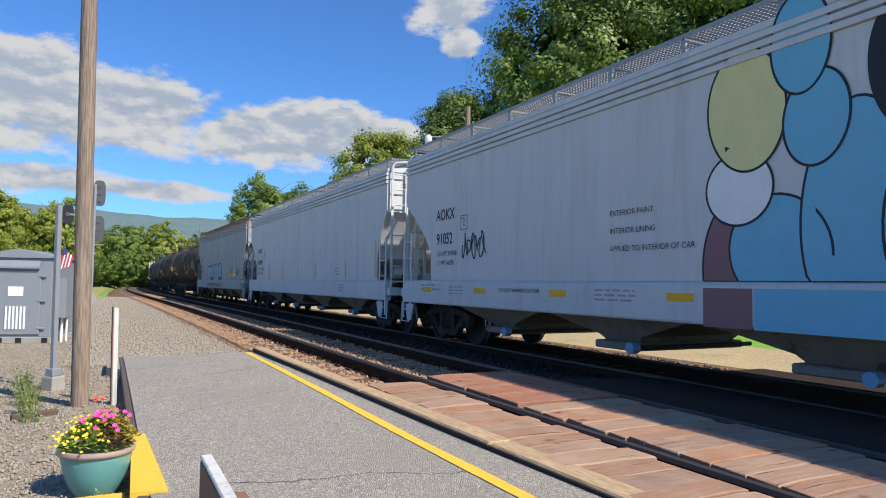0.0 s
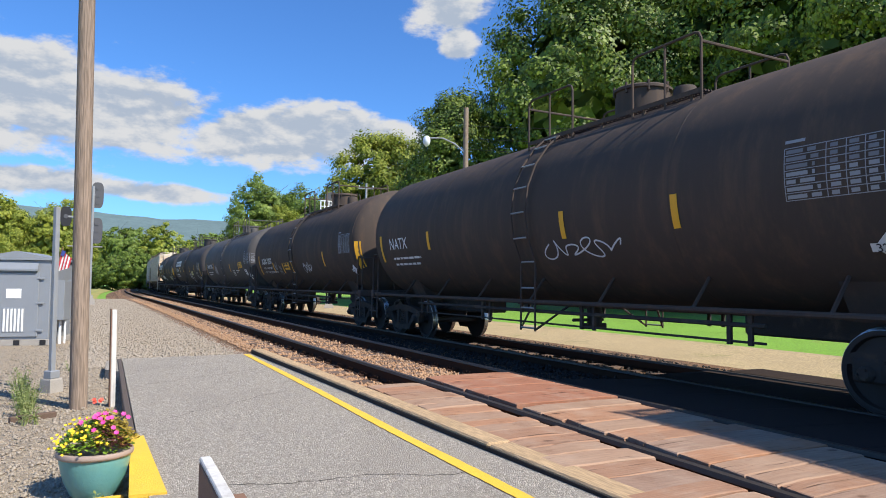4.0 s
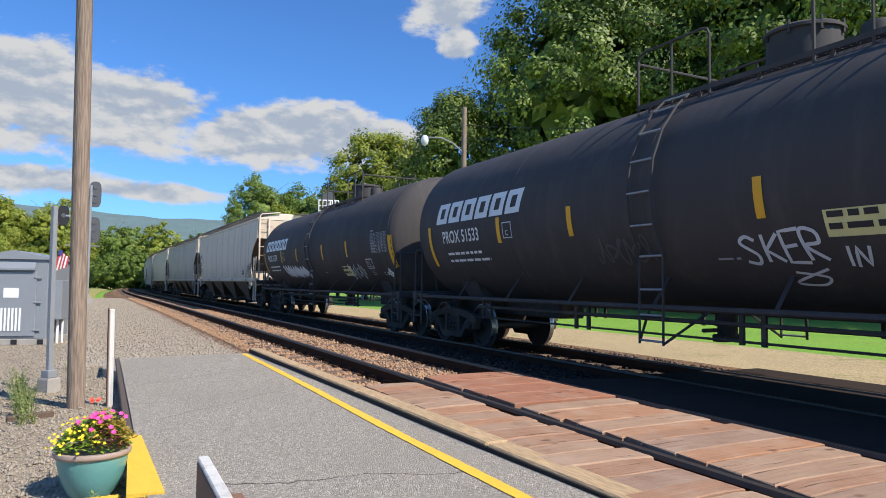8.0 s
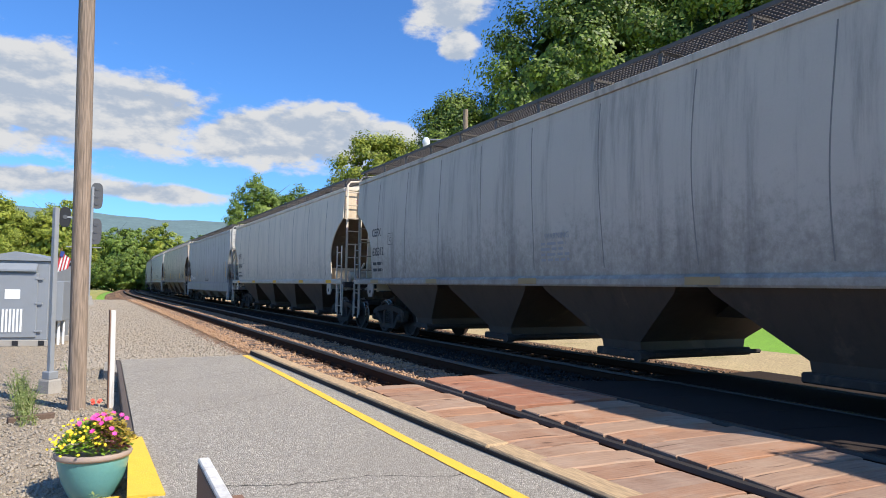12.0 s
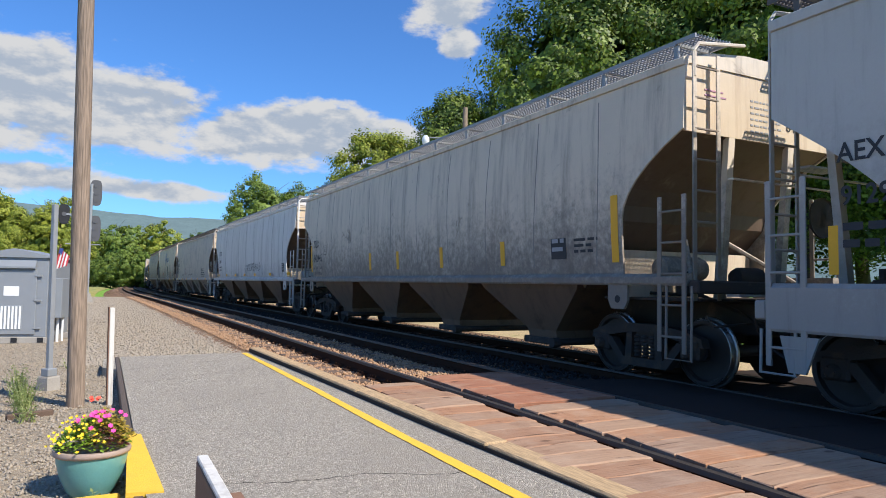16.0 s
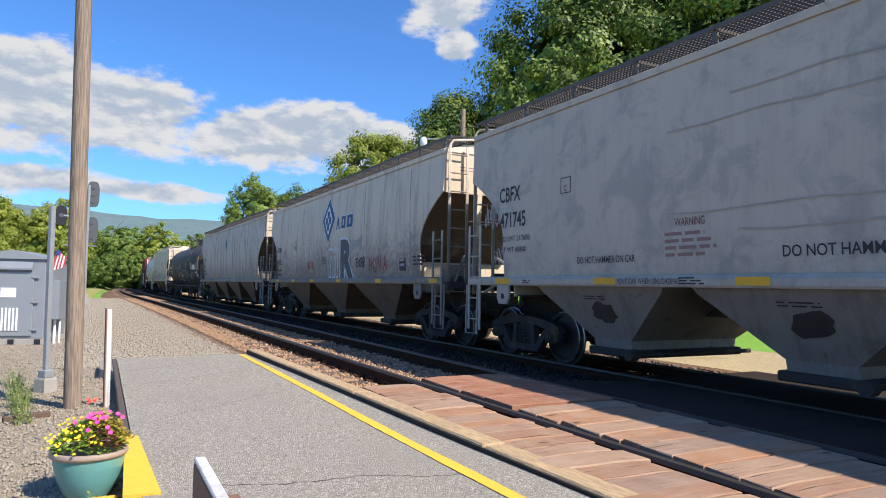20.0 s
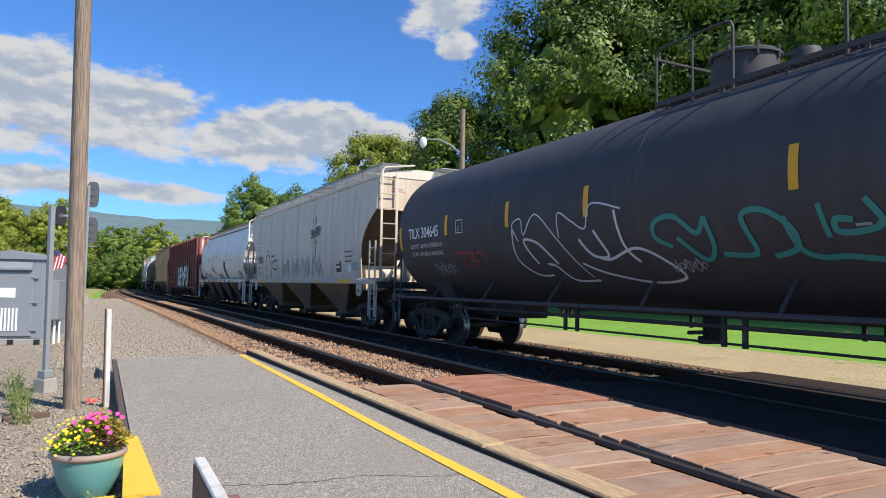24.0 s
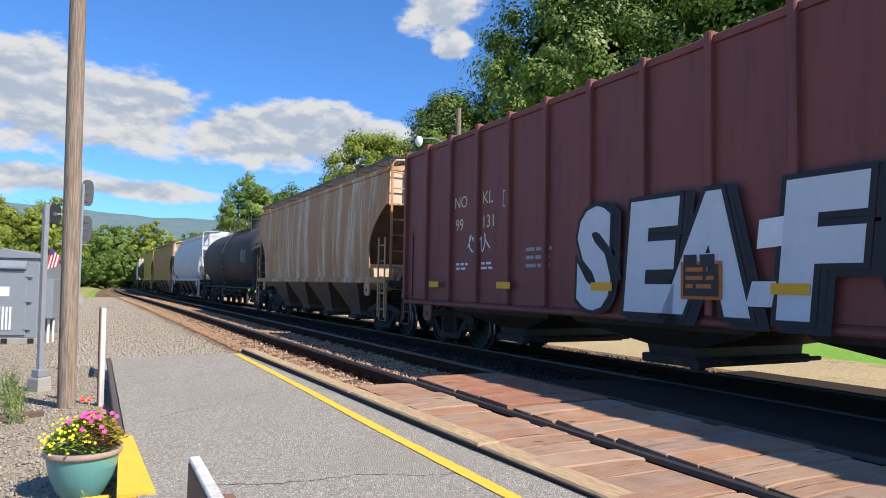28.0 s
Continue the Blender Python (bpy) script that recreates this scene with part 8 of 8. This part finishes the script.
sign(car, xs, B - 12.3, 1.72, 0.45, 0.34, M["dark_letter"], M["white_letter"], 2)
lines(car, B - 13.1, 2.3, 0.8, 3, M["dark_letter"], xs, 0.14, 0.045)
patch(car, rect(B - 14.2, B - 13.7, 1.75, 2.0), M["grey_letter"], xs, 0.006, "placard")
patch(car, rect(B - 13.6, B - 13.35, 1.72, 1.92), M["white_letter"], xs, 0.006, "placard")
sill_marks(car, B, (2.07,), 1.40, 1.50, 0.9)
sill_marks(car, B, (4.6, 7.4, 10.4), 1.40, 1.50, 0.4)
sill_marks(car, B, (12.6,), 1.40, 1.50, 1.1)
car, xs, B = hopper(347.7, 15.30, "round_grey", "round", bays=4, top=4.30, board="board_rust", rim="board_rust", seams=4, bulge=0.0, label="round-sided blue-grey covered hopper car with rust specks")
patch(car, rect(B - 1.65, B - 0.75, 2.45, 2.78), M["white_letter"], xs, 0.004, "painted_patch")
side_text(car, "RCPE", B - 0.85, 2.52, 0.26, M["dark_letter"], xs)
pen(car, xs, "86/46", B - 4.56, 2.08, 0.29, M["logo_blue"], 0.022, 0.74, seed=41, rise=-0.07)
for o, z, w in ((3.8, 2.72, 0.24), (5.06, 2.85, 0.36), (4.92, 2.69, 0.24), (5.42, 3.08, 0.36), (5.78, 2.86, 0.28), (1.9, 2.95, 0.2), (7.4, 2.6, 0.3)):
    strokes(car, xs, [(B - o, z), (B - o - w * 0.5, z + 0.015), (B - o - w, z - 0.005)], M["gash"], 0.016, name="dent")
for o, rz in ((2.04, 0.07), (2.42, 0.11), (3.62, 0.13), (4.36, 0.09), (5.1, 0.1), (5.6, 0.07), (6.36, 0.11), (7.5, 0.12), (9.0, 0.1), (10.4, 0.12)):
    patch(car, [(a, min(max(b, 1.39), 1.50)) for a, b in oval(B - o, 1.45, 0.22, rz, 16, 0, 0.12, int(o * 9))], M["maroon_blot"], -1.616, 0.004, "stain")
side_text(car, "316015", B - 0.92, 2.08, 0.24, M["dark_letter"], xs, slant=0.08)
lines(car, B - 1.2, 1.85, 1.6, 2, M["grey_letter"], xs, 0.17, 0.09)
patch(car, [(B - 8.2, 2.5), (B - 8.75, 2.5), (B - 9.05, 1.62), (B - 8.55, 1.62)], M["dark_letter"], xs, 0.006, "painted_patch")
sill_marks(car, B, (0.5, 2.2, 5.0, 8.0, 11.0, 13.5), 1.40, 1.50, 0.35)
pen(car, xs, "HAMERW", B - 12.1, 1.74, 0.24, M["dark_letter"], 0.014, 0.62, seed=44)
for k in range(13):
    o = 8.0 + 0.25 * k
    strokes(car, xs, [(B - o, 2.57 + 0.012 * math.sin(k * 3.0)), (B - o - 0.13, 2.57 + 0.012 * math.sin(k * 3.0 + 1))], M["dark_letter"], 0.011, name="scratch")
scrawl(car, xs, B - 2.6, 1.65, 1.2, 0.25, M["dark_letter"], 73, 0.012, 6)
scrawl(car, xs, B - 6.4, 1.6, 1.2, 0.3, M["rail"], 75, 0.014, 4)
car, xs, B = hopper(364.6, 16.90, "brick_red", "ribbed", bays=3, top=4.48, ribs=15, bulge=0.0, label="brick-red ribbed hopper car with white sprayed block letters")
side_text(car, "NO", B - 2.4, 2.92, 0.34, M["cream_letter"], xs)
side_text(car, "KL", B - 3.52, 2.92, 0.34, M["cream_letter"], xs)
side_text(car, "99", B - 2.45, 2.46, 0.34, M["cream_letter"], xs)
side_text(car, "131", B - 3.5, 2.46, 0.34, M["cream_letter"], xs)
frame_box(car, xs, B - 4.25, 2.8, 0.30, "white_letter")
lines(car, B - 2.5, 1.75, 0.5, 2, M["white_letter"], xs)
lines(car, B - 3.5, 1.75, 0.5, 2, M["white_letter"], xs)
lines(car, B - 5.0, 1.95, 0.9, 3, M["grey_letter"], xs, 0.14, 0.06)
scrawl(car, xs, B - 3.0, 2.0, 0.8, 0.35, M["white_letter"], 81, 0.016, 4)
for ch, o, sq, sl in (("S", 6.52, 0.80, 0.04), ("E", 7.50, 0.92, 0.10), ("A", 8.36, 0.84, 0.12), ("F", 9.82, 0.98, 0.10), ("U", 10.95, 0.95, 0.06)):
    block_letters(car, -1.672, ch, B - o - 0.13, 1.09, 1.88, M["sp_black"], M["sp_black"], 0.07, sq, sl)
    block_letters(car, -1.684, ch, B - o, 1.13, 1.88, M["sp_silver"], M["sp_black"], 0.055, sq, sl)
patch(car, [(B - 9.47, 1.16), (B - 9.80, 1.16), (B - 9.86, 1.44), (B - 9.56, 1.44)], M["sp_silver"], -1.684, 0.008, "sprayed_letters")
patch(car, [(B - 9.62, 1.80), (B - 9.94, 1.82), (B - 9.96, 2.14), (B - 9.66, 2.12)], M["white_letter"], -1.684, 0.008, "painted_patch")
for o in (1.5, 4.25, 6.85, 9.8, 13.2):
    patch(car, rect(B - o - 0.45, B - o, 1.30, 1.42), M["yellow_mark"], -1.70, 0.006, "reflector")
sign(car, -1.70, B - 8.55, 1.22, 0.62, 0.46, M["sp_orange"], M["dark_letter"], 1)
sign(car, -1.71, B - 8.6, 1.26, 0.52, 0.38, M["dark_letter"], M["sp_orange"], 3)

# ---- the cars farther back
car, xs, B = hopper(380.0, 15.40, "rusty_white", bays=4, seams=5, board="board_dark", rim="rusty_white", label="white covered hopper car streaked with rust")
car, wrap, T = tank(394.0, 14.57, "tank_black", label="black tank car with white table on its side")
tank_data(car, wrap, T, 10.5)
hopper(409.0, 14.43, "fresh_white", "round", bays=4, bulge=0.0, label="white round-sided covered hopper car far back")
hopper(426.0, 17.00, "orange_rust", bays=4, board="board_dark", label="orange-brown covered hopper car far back")
hopper(441.0, 15.00, "yellow_car", bays=4, board="board_dark", label="yellow covered hopper car far back")
tank(456.5, 16.07, "tank_black", label="plain black tank car far back")
hopper(475.0, 17.93, "warm_grey", bays=4, board="board_dark", label="weathered grey covered hopper car far back")
hopper(493.5, 18.50, "brick_red", bays=4, board="board_dark", label="red-brown covered hopper car far back")

# ---- what moves ----
def motions():
    for ob, back, length, base in TRAIN:
        rows = []
        for i in range(0, 29):
            t = float(i)
            mid = back - length / 2 - SPEED * t
            a, b = along(mid - base / 2, APART + GAUGE / 2), along(mid + base / 2, APART + GAUGE / 2)
            rz = -math.degrees(math.atan2(b[0] - a[0], b[1] - a[1]))
            rows.append((t, pose((a[0] + b[0]) / 2, (a[1] + b[1]) / 2, FAR_Z, 0, 0, rz)))
        walk(ob, rows)
    # wheels roll while their car is near
    spot = {ob: (back - length / 2) for ob, back, length, base in TRAIN}
    for w, y, car in WHEELSETS:
        s0 = spot[car] + y                                   # place along the track at the start
        t0, t1 = max(0.0, (s0 - 30.0) / SPEED), min(28.0, (s0 + 4.0) / SPEED)
        if t1 <= t0:
            continue
        t0, t1 = round(t0 * FPS) / FPS, round(t1 * FPS) / FPS
        n = round((t1 - t0) * FPS)
        if n < 1:
            continue
        spin = math.degrees(SPEED * (t1 - t0) / WHEEL_R) / n
        rows = [(0.0, pose(0, y, WHEEL_R))] if t0 > 0 else []
        rows += [(t0 + (t1 - t0) * k / n, pose(0, y, WHEEL_R, spin * k)) for k in range(n + 1)]
        rows += [(28.0, rows[-1][1])] if t1 < 28.0 else []
        walk(w, rows)


motions()
